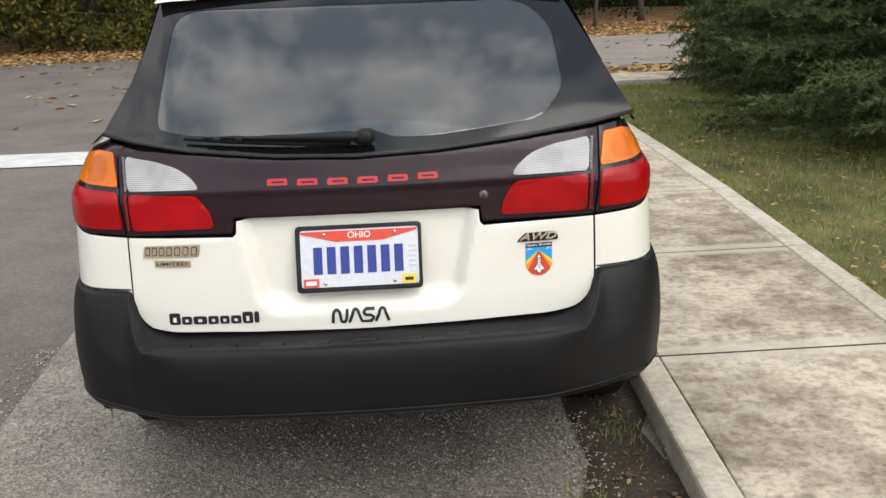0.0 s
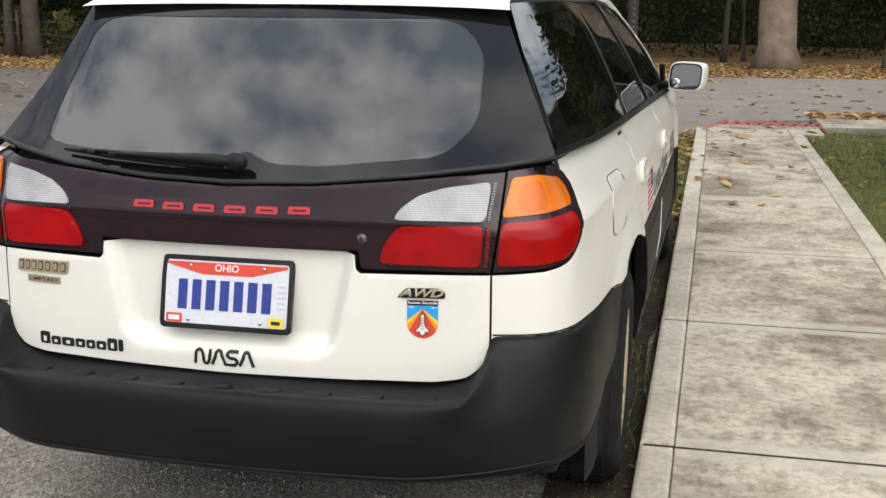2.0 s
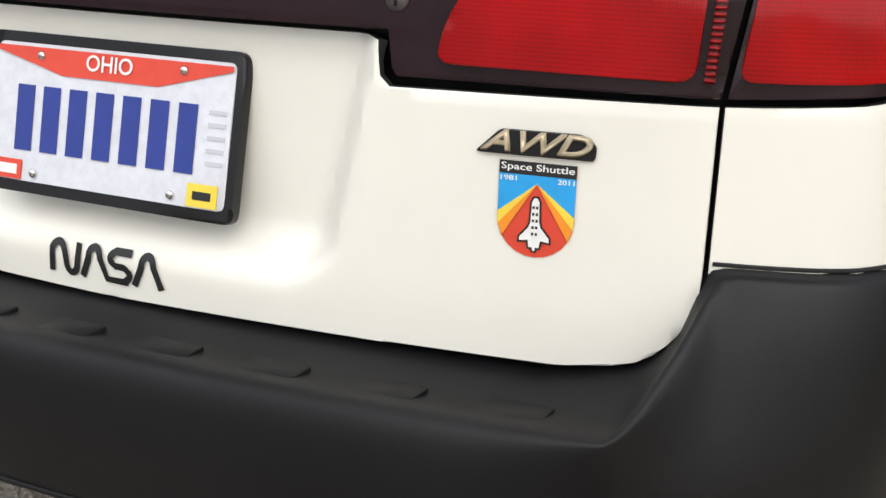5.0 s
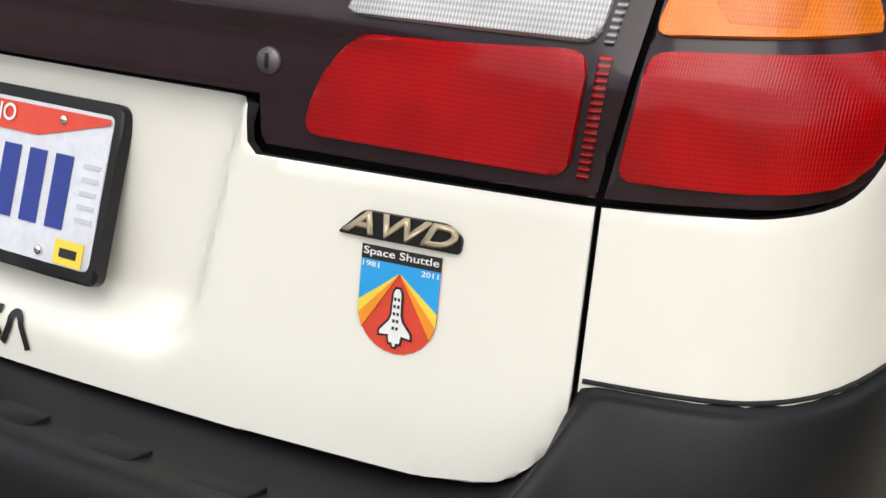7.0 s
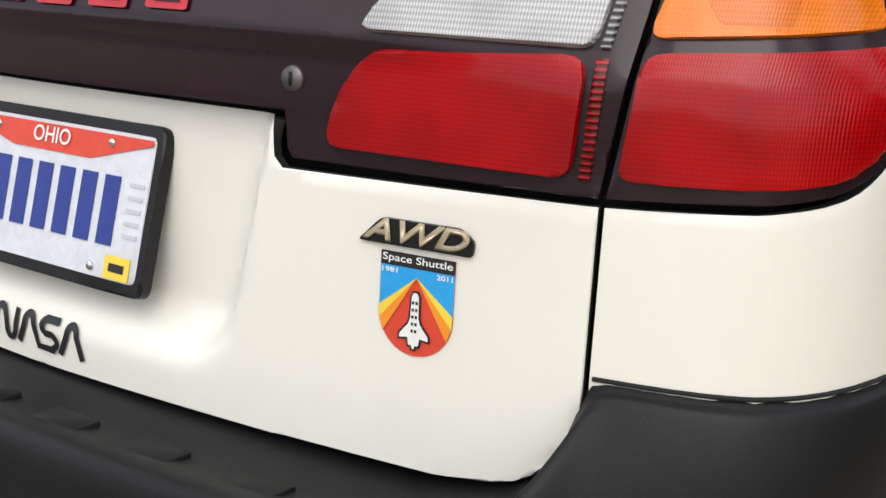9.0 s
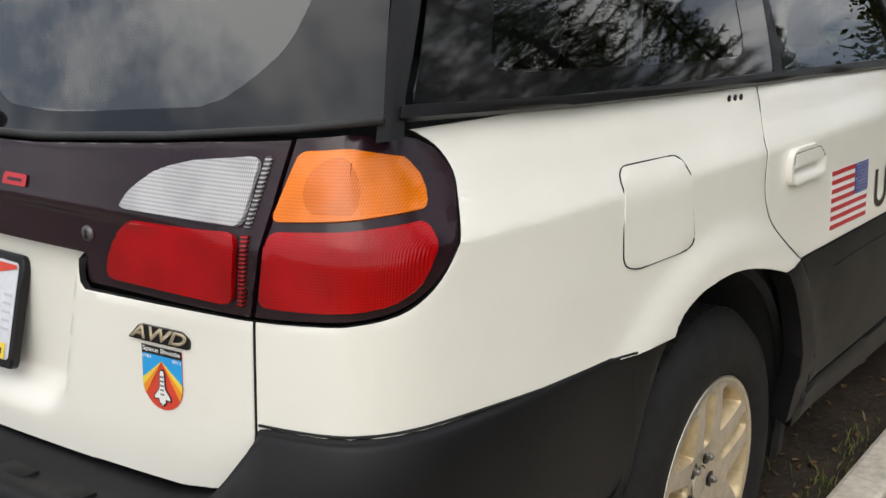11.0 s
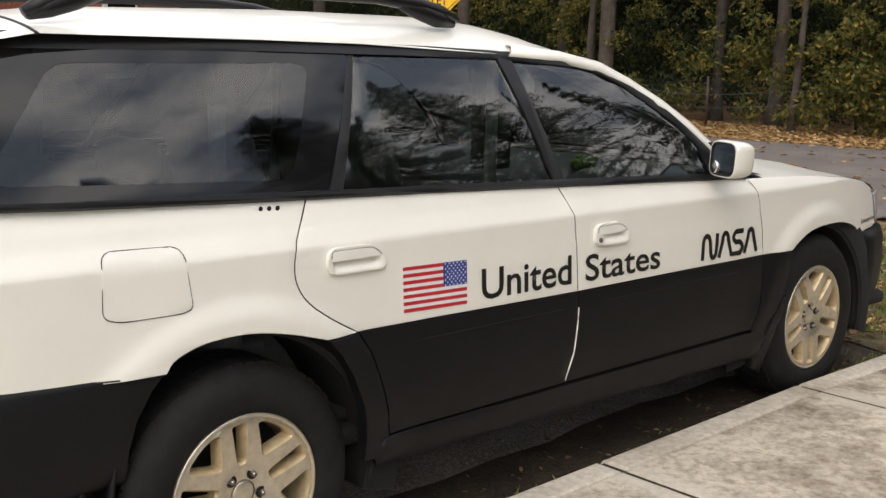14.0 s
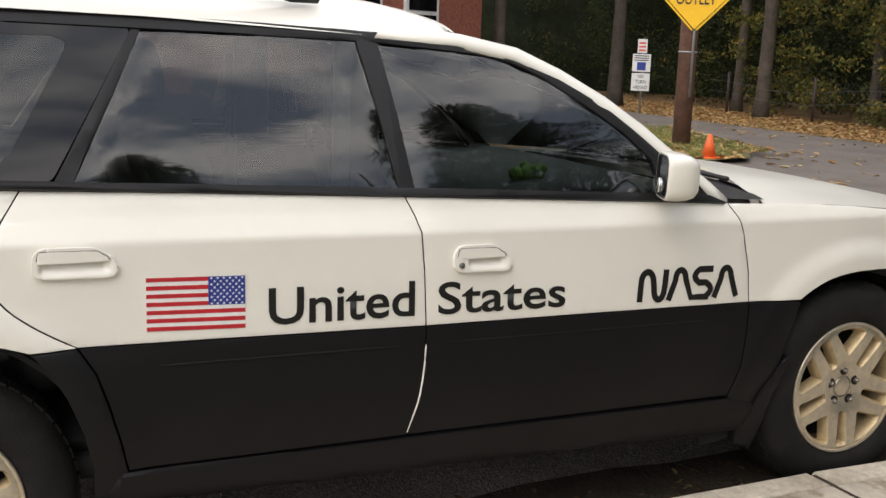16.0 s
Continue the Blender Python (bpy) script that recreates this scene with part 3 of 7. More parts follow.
def bumper_row(s):
    a = abs(s)
    k = smoothstep(.535, .62, a)
    kl = smoothstep(.40, .80, a)
    kh = interp(a, [.46, .50, .52, .546, .561, .573, .584, .590, .595, .600], [0, .05, .09, .15, .23, .33, .46, .60, .90, 1.0])
    m = smoothstep(.80, 1.25, a)
    row = []
    for i, ((o1, z1), (o2, z2), (o3, z3)) in enumerate(zip(B_MID, B_COR, B_SID)):
        w = (kh, kh * .5 + k * .5, k, k * .6 + kl * .4, kl, kl, kl, kl, kl, kl)[i]
        o, z = o1 + (o2 - o1) * w, z1 + (z2 - z1) * w
        o, z = o + (o3 - o) * m, z + (z3 - z) * m
        row.append((o, z))
    pts = []
    n = len(row)
    for i in range(n - 1):
        p0, p1, p2, p3 = (Vector(row[max(0, min(n - 1, j))]) for j in (i - 1, i, i + 1, i + 2))
        for q in range(4):
            t = q / 4
            c = 0.5 * ((2 * p1) + (p2 - p0) * t + (2 * p0 - 5 * p1 + 4 * p2 - p3) * t * t + (3 * p1 - p0 - 3 * p2 + p3) * t ** 3)
            pts.append(c)
    pts.append(Vector(row[-1]))
    out = []
    for c in pts:
        x, y, z = wrap(s, .74, 0)
        e = wrap(s, .74, c.x)
        out.append((e[0], e[1], c.y))
    return out


s_end = at_y(1.0)
ss = [s_end * (-1 + 2 * i / 240) for i in range(241)]
rows = [bumper_row(s) for s in ss]
bm = grid_bm(rows)
bmesh.ops.recalc_face_normals(bm, faces=bm.faces[:])
bumper = part("rear_bumper", bm, CLAD, car, "grey-black plastic rear bumper with a tread step")
bumper.data.flip_normals() if bumper.data.polygons[len(bumper.data.polygons) // 2].normal.y > 0 else None
part("bumper_lip", tube_bm([r[24] for r in rows[16:-16]], .0035, 6), CLAD, bumper)
# end pieces of the bumper that meet the wheel arches
def bumper_end(u, v):
    e = wrap(u, .74, interp(v, [.37, .385, .40, .44, .50, .56, .615, .638, .648], [-.03, -.010, .002, .011, .014, .013, .010, .006, .0]))
    return (e[0], e[1], v)


for sgn in (1, -1):
    f = (lambda p: p) if sgn > 0 else mirrored
    e = yz([(.985, .641), (1.05, .638), (1.098, .634), (1.064, .598), (1.026, .535), (1.006, .470), (.998, .40), (.985, .374)])
    part("arch_cladding", panel(f(e), bumper_end, .02, lift=.0004, depth=.03), CLAD, car)
    # dark line laid on as the shade between quarter panel and bumper
    gap_s = [at_x(.600) + (at_y(.99) - at_x(.600)) * k / 60 for k in range(61)]
    part("panel_gap", tube_bm([wrap(sgn * q, interp(smoothstep(.80, 1.20, q), [0, 1], [.6540, .6365]) - .004 * smoothstep(1.20, 1.42, q), .0006) for q in gap_s], .0020, 6), DARK, bumper)
    e = yz([(1.529, .642), (1.622, .647), (1.659, .588), (1.687, .508), (1.709, .428), (1.727, .350), (1.70, .29), (1.655, .29), (1.655, .36), (1.635, .45), (1.600, .54), (1.565, .60)])
    part("arch_cladding", panel(f(e), wrap, .02, lift=.004, depth=.04), CLAD, car)
# raised treads on the step
for i in range(9):
    x = -.46 + i * .115
    y0 = .289 + .12 * x * x
    w = .029
    bm = box_bm((x - w, y0, .512), (x + w, y0 + .040, .5255), .0010, 1)
    for v in bm.verts:
        v.co.x += .006 * (v.co.y - y0) / .04
        v.co.z += .0015 * (v.co.y - y0) / .04
    car_part("step_tread", bm, CLAD, bumper)

def bumper_face(u, v):
    e = wrap(u, .74, interp(v, [.405, .455, .508], [.120, .128, .125]) + .0006)
    return (e[0], e[1], v)


SCUFF = mat("pale_scuff", (.30, .29, .28), .7, vary=.5, vscale=300)
for k, (u0, v0, u1, v1) in enumerate(((-.118, .437, -.098, .439), (-.108, .4345, -.094, .4355), (-.100, .441, -.088, .4405))):
    bm = bmesh.new()
    bm.faces.new([bm.verts.new(bumper_face(u, v)) for u, v in ((u0, v0), (u1, v1 - .0006), (u1 + .001, v1 + .0007), (u0 + .002, v0 + .0012))])
    part("scuff", bm, SCUFF, bumper)


def top_z(s):
    y = float(np.interp(abs(s), PS, PYS))
    return interp(y, [0, 3.2, 3.5, 4.0, 4.4, 5], [1.01, .93, .88, .84, .76, .70])


# black shell added as the shade behind the seams; floor and wheel housings
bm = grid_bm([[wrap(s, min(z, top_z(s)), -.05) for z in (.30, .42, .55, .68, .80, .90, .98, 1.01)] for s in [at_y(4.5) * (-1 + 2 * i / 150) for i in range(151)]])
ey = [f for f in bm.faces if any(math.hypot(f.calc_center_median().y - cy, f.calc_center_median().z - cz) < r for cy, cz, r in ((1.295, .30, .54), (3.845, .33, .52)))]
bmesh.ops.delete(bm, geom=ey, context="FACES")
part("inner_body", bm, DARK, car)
for sgn in (1, -1):
    for cy, cz, r in ((1.295, .29, .405), (3.845, .335, .39)):
        ar = [(a, math.cos(a) * r, math.sin(a) * r) for a in (math.pi * (-.08 + 1.16 * k / 20) for k in range(21))]
        bm = grid_bm([[(sgn * x, cy + dy, cz + dz) for _, dy, dz in ar] for x in (.80, .74, .60, .52)], .004)
        car_part("wheel_housing", bm, DARK)
        bm = grid_bm([[(sgn * x, cy + math.cos(a) * q, cz + math.sin(a) * q) for a, _, _ in ar] for x, q in ((.79, r - .012), (.785, r + .06), (.77, r + .12))])
        car_part("wheel_housing", bm, DARK)
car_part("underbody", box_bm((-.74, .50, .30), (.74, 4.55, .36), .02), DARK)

# rear glass and its surround
hg = [(-.712, 1.033), (-.6, 1.014), (-.414, .992), (-.2, .974), (0, .968), (.2, .974), (.414, .992), (.6, 1.014), (.712, 1.033), (.546, 1.342), (.3, 1.346), (0, 1.347), (-.3, 1.346), (-.546, 1.342)]
clear_in = round_poly([(-.515, 1.046), (-.44, 1.028), (-.02, .998), (.02, 1.034), (.09, 1.006), (.20, 1.004), (.47, 1.030), (.535, 1.10), (.52, 1.245), (.47, 1.298), (.42, 1.318), (-.42, 1.318), (-.47, 1.292)], .03, 5)
pane_rows = []
for j in range(13):
    row = []
    for i in range(41):
        f = -1 + 2 * i / 40
        z0 = interp(abs(f) * .708, [0, .2, .414, .6, .712], [.972, .978, .996, 1.018, 1.034])
        u, w = f * (.708 + (.544 - .708) * j / 12), z0 + (1.344 - .003 * f * f - z0) * j / 12
        row.append(glass_rear(u, w))
    pane_rows.append(row)
tail_glass = part("tailgate_glass", grid_bm(pane_rows, .004), REAR_PANE, car, "large tinted tailgate window with a black border")


def ray_out(poly, c, a):
    """Where a ray from c at angle a leaves the outline."""
    d = (math.cos(a), math.sin(a))
    best = 0
    for (x0, y0), (x1, y1) in zip(poly, poly[1:] + poly[:1]):
        ex, ey = x1 - x0, y1 - y0
        den = d[0] * ey - d[1] * ex
        if abs(den) < 1e-12:
            continue
        t = ((x0 - c[0]) * ey - (y0 - c[1]) * ex) / den
        u = ((x0 - c[0]) * d[1] - (y0 - c[1]) * d[0]) / den
        if t > 0 and -1e-9 <= u <= 1 + 1e-9:
            best = max(best, t)
    return (c[0] + d[0] * best, c[1] + d[1] * best)


def border(outer, inner, surf, step, lift, name, parent, flip=False):
    """The black fired edge of a pane, a frame lying on it."""
    us, vs = [p[0] for p in inner], [p[1] for p in inner]
    c = ((min(us) + max(us)) / 2, (min(vs) + max(vs)) / 2)
    angs = sorted([2 * math.pi * k / 150 for k in range(150)] + [math.atan2(v - c[1], u - c[0]) % (2 * math.pi) for u, v in outer])
    h = 1e-3
    rows = []
    for f in (0, .25, .5, .75, 1):
        row = []
        for a in angs + angs[:1]:
            p, q = ray_out(outer, c, a), ray_out(inner, c, a)
            u, w = p[0] + (q[0] - p[0]) * f, p[1] + (q[1] - p[1]) * f
            o, e1, e2 = Vector(surf(u, w)), Vector(surf(u + h, w)), Vector(surf(u, w + h))
            row.append(o + (e1 - o).cross(e2 - o).normalized() * lift)
        rows.append(row)
    bm = grid_bm(rows)
    bmesh.ops.remove_doubles(bm, verts=bm.verts[:], dist=1e-6)
    return part(name, bm, BLACK_GLASS, parent)


border(hg, clear_in, glass_rear, .06, .0012, "black_border", tail_glass)
for i in range(11):
    z = 1.055 + i * .024
    w = interp(z, [1.04, 1.32], [.49, .44])
    bm = grid_bm([[glass_rear(-w + 2 * w * k / 16, z - .0006) for k in range(17)], [glass_rear(-w + 2 * w * k / 16, z + .0006) for k in range(17)]])
    bm.transform(Matrix.Translation((0, .008, 0)))
    part("heater_wire", bm, CABIN, tail_glass)
# seal round the tailgate glass
def ribbon(points, r, name, material, parent=None, sides=8, squash=1.0):
    return part(name, tube_bm(points, r, sides, squash=squash), material, parent or car)


ribbon([glass_rear(u, v) for u, v in hg[8::-1][::1]], .006, "glass_seal", RUBBER_SEAM_SHADE)
for sgn in (1, -1):
    # black rear pillar between tailgate glass and quarter window
    rows = []
    for k in range(9):
        t = k / 8
        z = 1.008 + t * .362
        a = glass_rear((.712 - .168 * t) + .004, z)
        yq = interp(z, [1.0, 1.04, 1.34, 1.37], [.560, .582, .862, .885])
        b = glass_side(yq, z)
        ax = a[0] - LEAN * (a[1] - LEAN_Y)
        bx = b[0] - LEAN * (b[1] - LEAN_Y)
        m = ((ax + bx) / 2 + .004, (a[1] + b[1]) / 2 - .005, z)
        rows.append([(sgn * ax, a[1], z), (sgn * (ax * .7 + m[0] * .3), a[1] * .6 + m[1] * .4, z), (sgn * m[0], m[1], z), (sgn * (bx * .7 + m[0] * .3), b[1] * .6 + m[1] * .4, z), (sgn * bx, b[1], z)])
    bm = grid_bm(rows if sgn < 0 else [r[::-1] for r in rows], .0)
    bmesh.ops.recalc_face_normals(bm, faces=bm.faces[:])
    car_part("rear_pillar", bm, TRIM)

# windows of the flanks
q_out = round_poly([(.592, 1.036), (1.0, 1.018), (1.586, 1.006), (1.792, 1.346), (.880, 1.356)], .02, 4)
q_in = round_poly([(.755, 1.066), (.980, 1.320), (1.655, 1.322), (1.490, 1.040)], .045, 6)
r_win = [(1.634, 1.006), (2.0, .992), (2.396, .981), (2.345, 1.337), (2.08, 1.342), (1.812, 1.345)]
f_win = [(2.432, .980), (3.115, .957), (3.145, 1.000), (3.135, 1.048), (3.069, 1.113), (2.995, 1.168), (2.920, 1.215), (2.85, 1.258), (2.769, 1.292), (2.70, 1.309), (2.61, 1.318), (2.40, 1.327)]
for sgn in (1, -1):
    f = (lambda p: p) if sgn > 0 else mirrored
    surf = (lambda u, v: glass_side(u, v)) if sgn > 0 else glass_side_left
    qg = part("quarter_glass", panel(f(q_out), surf, .06, lift=.002, depth=.004), QUARTER_PANE, car)
    border(f(q_out), f(q_in), surf, .08, .0028, "black_border", qg)
    part("rear_door_glass", panel(f(r_win), surf, .06, lift=.0, depth=.004), PANE, car)
    part("front_door_glass", panel(f(f_win), surf, .06, lift=.0, depth=.004), PANE, car)
    # frames: belt strip, pillars, upper band
    belt = [(.575, 1.041), (.9, 1.026), (1.5, 1.011), (1.9, .997), (2.4, .982), (3.12, .958), (3.30, .950), (3.35, .930), (3.12, .939), (2.4, .964), (1.9, .981), (1.5, .994), (.9, 1.013), (.565, 1.028)]
    part("belt_moulding", panel(f(belt), surf, .08, lift=.010, depth=.02, edge=.004), TRIM, car)
    cp = [(1.590, 1.004), (1.632, 1.004), (1.812, 1.346), (1.792, 1.347)]
    part("window_pillar", panel(f(cp), surf, .08, lift=.005, depth=.02, edge=.003), TRIM, car)
    bp = [(2.394, .975), (2.434, .974), (2.402, 1.330), (2.345, 1.340)]
    part("window_pillar", panel(f(bp), surf, .08, lift=.007, depth=.02, edge=.003), TRIM, car)
    top = [(.86, 1.352), (1.5, 1.350), (1.81, 1.345), (2.09, 1.341), (2.37, 1.334), (2.61, 1.318), (2.70, 1.309), (2.769, 1.292), (2.85, 1.258), (2.920, 1.215), (2.995, 1.168), (3.069, 1.113), (3.14, 1.045), (3.15, .960), (3.30, .948), (3.245, .99), (3.17, 1.062), (3.09, 1.135), (3.01, 1.193), (2.935, 1.238), (2.86, 1.283), (2.775, 1.318), (2.68, 1.336), (2.55, 1.347), (2.37, 1.360), (2.09, 1.372), (1.81, 1.378), (1.5, 1.384), (.87, 1.390)]
    part("window_frame", panel(f(top), surf, .08, lift=.006, depth=.02, edge=.003), TRIM, car)


# roof
def roof_pt(u, y):
    e = interp(y, [.734, .80, .95, 1.5, 1.84, 2.38, 2.62, 2.72], [1.340, 1.360, 1.387, 1.382, 1.376, 1.352, 1.334, 1.315])
    c = interp(y, [.734, .80, .92, 1.2, 1.8, 2.3, 2.5, 2.62, 2.72], [1.350, 1.385, 1.430, 1.462, 1.474, 1.470, 1.456, 1.432, 1.400])
    hw = interp(y, [.734, .80, .95, 1.5, 2.4, 2.72], [.566, .552, .548, .556, .568, .580])
    a = abs(u)
    z = e + (c - e) * (1 - a ** 3.2)
    return (u * hw, y, z)


bm = grid_bm([[roof_pt(-1 + 2 * k / 32, y) for k in range(33)] for y in [.958 + (2.66 - .958) * i / 30 for i in range(31)]][::-1])
bmesh.ops.recalc_face_normals(bm, faces=bm.faces[:])
car_part("roof", bm, PAINT)
bm = grid_bm([[roof_pt(-1 + 2 * k / 32, y) for k in range(33)] for y in [.734 + (.952 - .734) * i / 8 for i in range(9)]][::-1])
bmesh.ops.recalc_face_normals(bm, faces=bm.faces[:])
car_part("tailgate_top", bm, PAINT, label="white upper tailgate edge")
ribbon([car_pt(*roof_pt(-1 + 2 * k / 24, .955)) for k in range(25)], .0045, "roof_seam", RUBBER_SEAM_SHADE)
# windscreen pillars in body colour
for sgn in (1, -1):
    pil = [(.562, 2.40, 1.366), (.570, 2.62, 1.347), (.592, 2.78, 1.316), (.622, 2.90, 1.262), (.664, 3.02, 1.192), (.706, 3.12, 1.118), (.742, 3.22, 1.035), (.768, 3.31, .965), (.778, 3.36, .925)]
    rows = []
    for i, (x, y, z) in enumerate(pil):
        w = .030
        rows.append([(sgn * (x + .010), y - .004, z - .020), (sgn * (x + .012), y + .006, z - .004), (sgn * (x - .004), y + .018, z + .014), (sgn * (x - .030), y + .028, z + .018), (sgn * (x - .050), y + .030, z + .010)])
    bm = grid_bm(rows)
    bmesh.ops.recalc_face_normals(bm, faces=bm.faces[:])
    bmesh.ops.solidify(bm, geom=bm.faces[:], thickness=.003)
    car_part("windscreen_pillar", bm, PAINT)
# windscreen
rows = []
for i in range(13):
    t = i / 12
    row = []
    for k in range(17):
        u = -1 + 2 * k / 16
        hx = interp(t, [0, .33, .66, 1], [.53, .60, .69, .735])
        yc = 2.66 + t * 1.02 - (.33 * t + .04) * u * u
        zc = 1.425 - t * .47 - .055 * (1 - t) * u * u + .03 * math.sin(math.pi * t)
        row.append((u * hx, yc, zc))
    rows.append(row)
bm = grid_bm(rows[::-1])
bmesh.ops.recalc_face_normals(bm, faces=bm.faces[:])
car_part("windscreen", bm, SCREEN)
# cowl and bonnet
rows = []
for i in range(15):
    t = i / 14
    row = []
    for k in range(21):
        u = -1 + 2 * k / 20
        y0 = 3.70 - .20 * u * u
        y = y0 + (4.66 - .12 * u * u - y0) * t
        hw = interp(y, [3.5, 4.0, 4.35, 4.7], [.792, .772, .715, .60])
        z = interp(y, [3.5, 3.75, 4.1, 4.4, 4.55, 4.66], [.945, .945, .915, .862, .82, .77]) - .030 * abs(u) ** 3 + .012 * smoothstep(.75, .55, abs(u))
        row.append((u * hw, y, z))
    rows.append(row)
bm = grid_bm(rows)
bmesh.ops.recalc_face_normals(bm, faces=bm.faces[:])
car_part("bonnet", bm, PAINT)
rows = [[(u * .755, 3.70 - .20 * u * u + o, .928 + d) for u in [-1 + k / 10 for k in range(21)]] for o, d in ((-.10, .006), (.02, .002))]
bm = grid_bm(rows)
bmesh.ops.recalc_face_normals(bm, faces=bm.faces[:])
car_part("cowl", bm, TRIM)
for x0, x1 in ((-.55, .02), (.0, .58)):
    car_part("windscreen_wiper", tube_bm([(x0, 3.60 - .1 * x0 * x0, .965), (x1, 3.58 - .16 * x1 * x1, .968)], .007), RUBBER_SEAM_SHADE)
# front bumper and grille
B_F = [(-.004, .645), (.02, .640), (.035, .60), (.04, .50), (.03, .40), (.01, .31), (-.06, .29)]
rows = []
for i in range(61):
    s0, s1 = at_y(4.228), PS[-1]
    s = s0 + (2 * (s1 - s0)) * i / 60
    sg = 1
    if s > s1:
        s, sg = 2 * s1 - s, -1
    k = smoothstep(s0, s0 + .12, s)
    rows.append([(lambda e, zz: (e[0], e[1], zz))(wrap(sg * s, .74, o * k - .004 * (1 - k)), z) for o, z in B_F])
bm = grid_bm(rows)
bmesh.ops.recalc_face_normals(bm, faces=bm.faces[:])
part("front_bumper", bm, CLAD, car, "grey-black plastic front bumper")
bm = grid_bm([[(lambda e: (e[0], e[1], z))(wrap(sg * s, .74, -.004)) for sg, s in [(1, PS[-1] - .62 + .62 * k / 12) for k in range(13)] + [(-1, PS[-1] - .62 * k / 12) for k in range(1, 13)]] for z in (.645, .70, .76, .80)])
bmesh.ops.recalc_face_normals(bm, faces=bm.faces[:])
part("grille", bm, TRIM, car)

# roof rails
for sgn in (1, -1):
    x = .455
    pts = [(x, .965, 1.432), (x, 1.02, 1.462), (x, 1.10, 1.490), (x, 1.3, 1.505), (x, 1.65, 1.512), (x, 1.98, 1.508), (x - .008, 2.14, 1.494), (x - .014, 2.24, 1.474), (x - .02, 2.31, 1.452)]
    rail = car_part("roof_rail", tube_bm([(sgn * a, b, c) for a, b, c in pts], [.016, .024, .024, .019, .019, .019, .021, .020, .008], 10), TRIM)
    for ft in ([(x, .972, 1.428, .012), (x, 1.02, 1.448, .026), (x, 1.08, 1.468, .028), (x, 1.17, 1.492, .016)], [(x - .004, 2.06, 1.496, .014), (x - .012, 2.15, 1.474, .026), (x - .016, 2.22, 1.456, .028), (x - .02, 2.29, 1.440, .012)]):
        car_part("rail_foot", tube_bm([(sgn * a, b, c) for a, b, c, _ in ft], [q[3] for q in ft], 12), TRIM, rail)

# rear wiper: a flat tapered arm over a jointed blade, with a hooded pivot
WIPER = mat("wiper_black", (.006, .006, .0065), .45, vary=.3, vscale=40, bump=.1, bscale=300, spec=.25)
wiper = car_part("rear_wiper", tube_bm([(.030, .412, 1.016), (-.02, .412, 1.018), (-.09, .415, 1.019), (-.19, .420, 1.021), (-.27, .428, 1.022)], [.012, .017, .014, .009, .006], 12, squash=.8), WIPER)
car_part("wiper_blade", tube_bm([(-.01, .424, .999), (-.15, .428, 1.006), (-.30, .442, 1.015), (-.42, .462, 1.022)], [.0045, .0060, .0060, .003], 8, squash=1.3), WIPER, wiper)
for k in range(6):
    x = -.06 - .055 * k
    car_part("blade_claw", box_bm((x - .010, .422 + .05 * x * x, 1.001 - .045 * x), (x + .010, .432 + .06 * x * x, 1.013 - .040 * x), .002, 1), WIPER, wiper)
car_part("wiper_bridge", tube_bm([(-.05, .418, 1.012), (-.16, .421, 1.018), (-.30, .436, 1.024), (-.37, .446, 1.024)], [.004, .005, .005, .003], 8), WIPER, wiper)
bm = bmesh.new()
bmesh.ops.create_uvsphere(bm, u_segments=20, v_segments=12, radius=.022)
bm.transform(Matrix.Translation((.024, .414, 1.014)) @ Matrix.Diagonal((1.25, .75, .95, 1)))
car_part("wiper_cap", bm, WIPER, wiper)

# key lock in the band
LOCK = mat("dull_lock_metal", (0.16, 0.14, 0.145), 0.4, metal=0.6, vary=0.3, vscale=80)
bm = bmesh.new()
bmesh.ops.create_cone(bm, segments=20, radius1=.0120, radius2=.0105, depth=.006, cap_ends=True)
bm.transform(Matrix.Translation(garnish_skin(.314, .858)) @ Matrix.Rotation(math.pi / 2, 4, "X"))
lock = part("tailgate_lock", bm, LOCK, car)
bm = box_bm((-.0012, -.004, -.006), (.0012, 0, .006))
bm.transform(Matrix.Translation(garnish_skin(.314, .858)) @ Matrix.Translation((0, -.001, 0)))
part("key_slot", bm, DARK, lock)


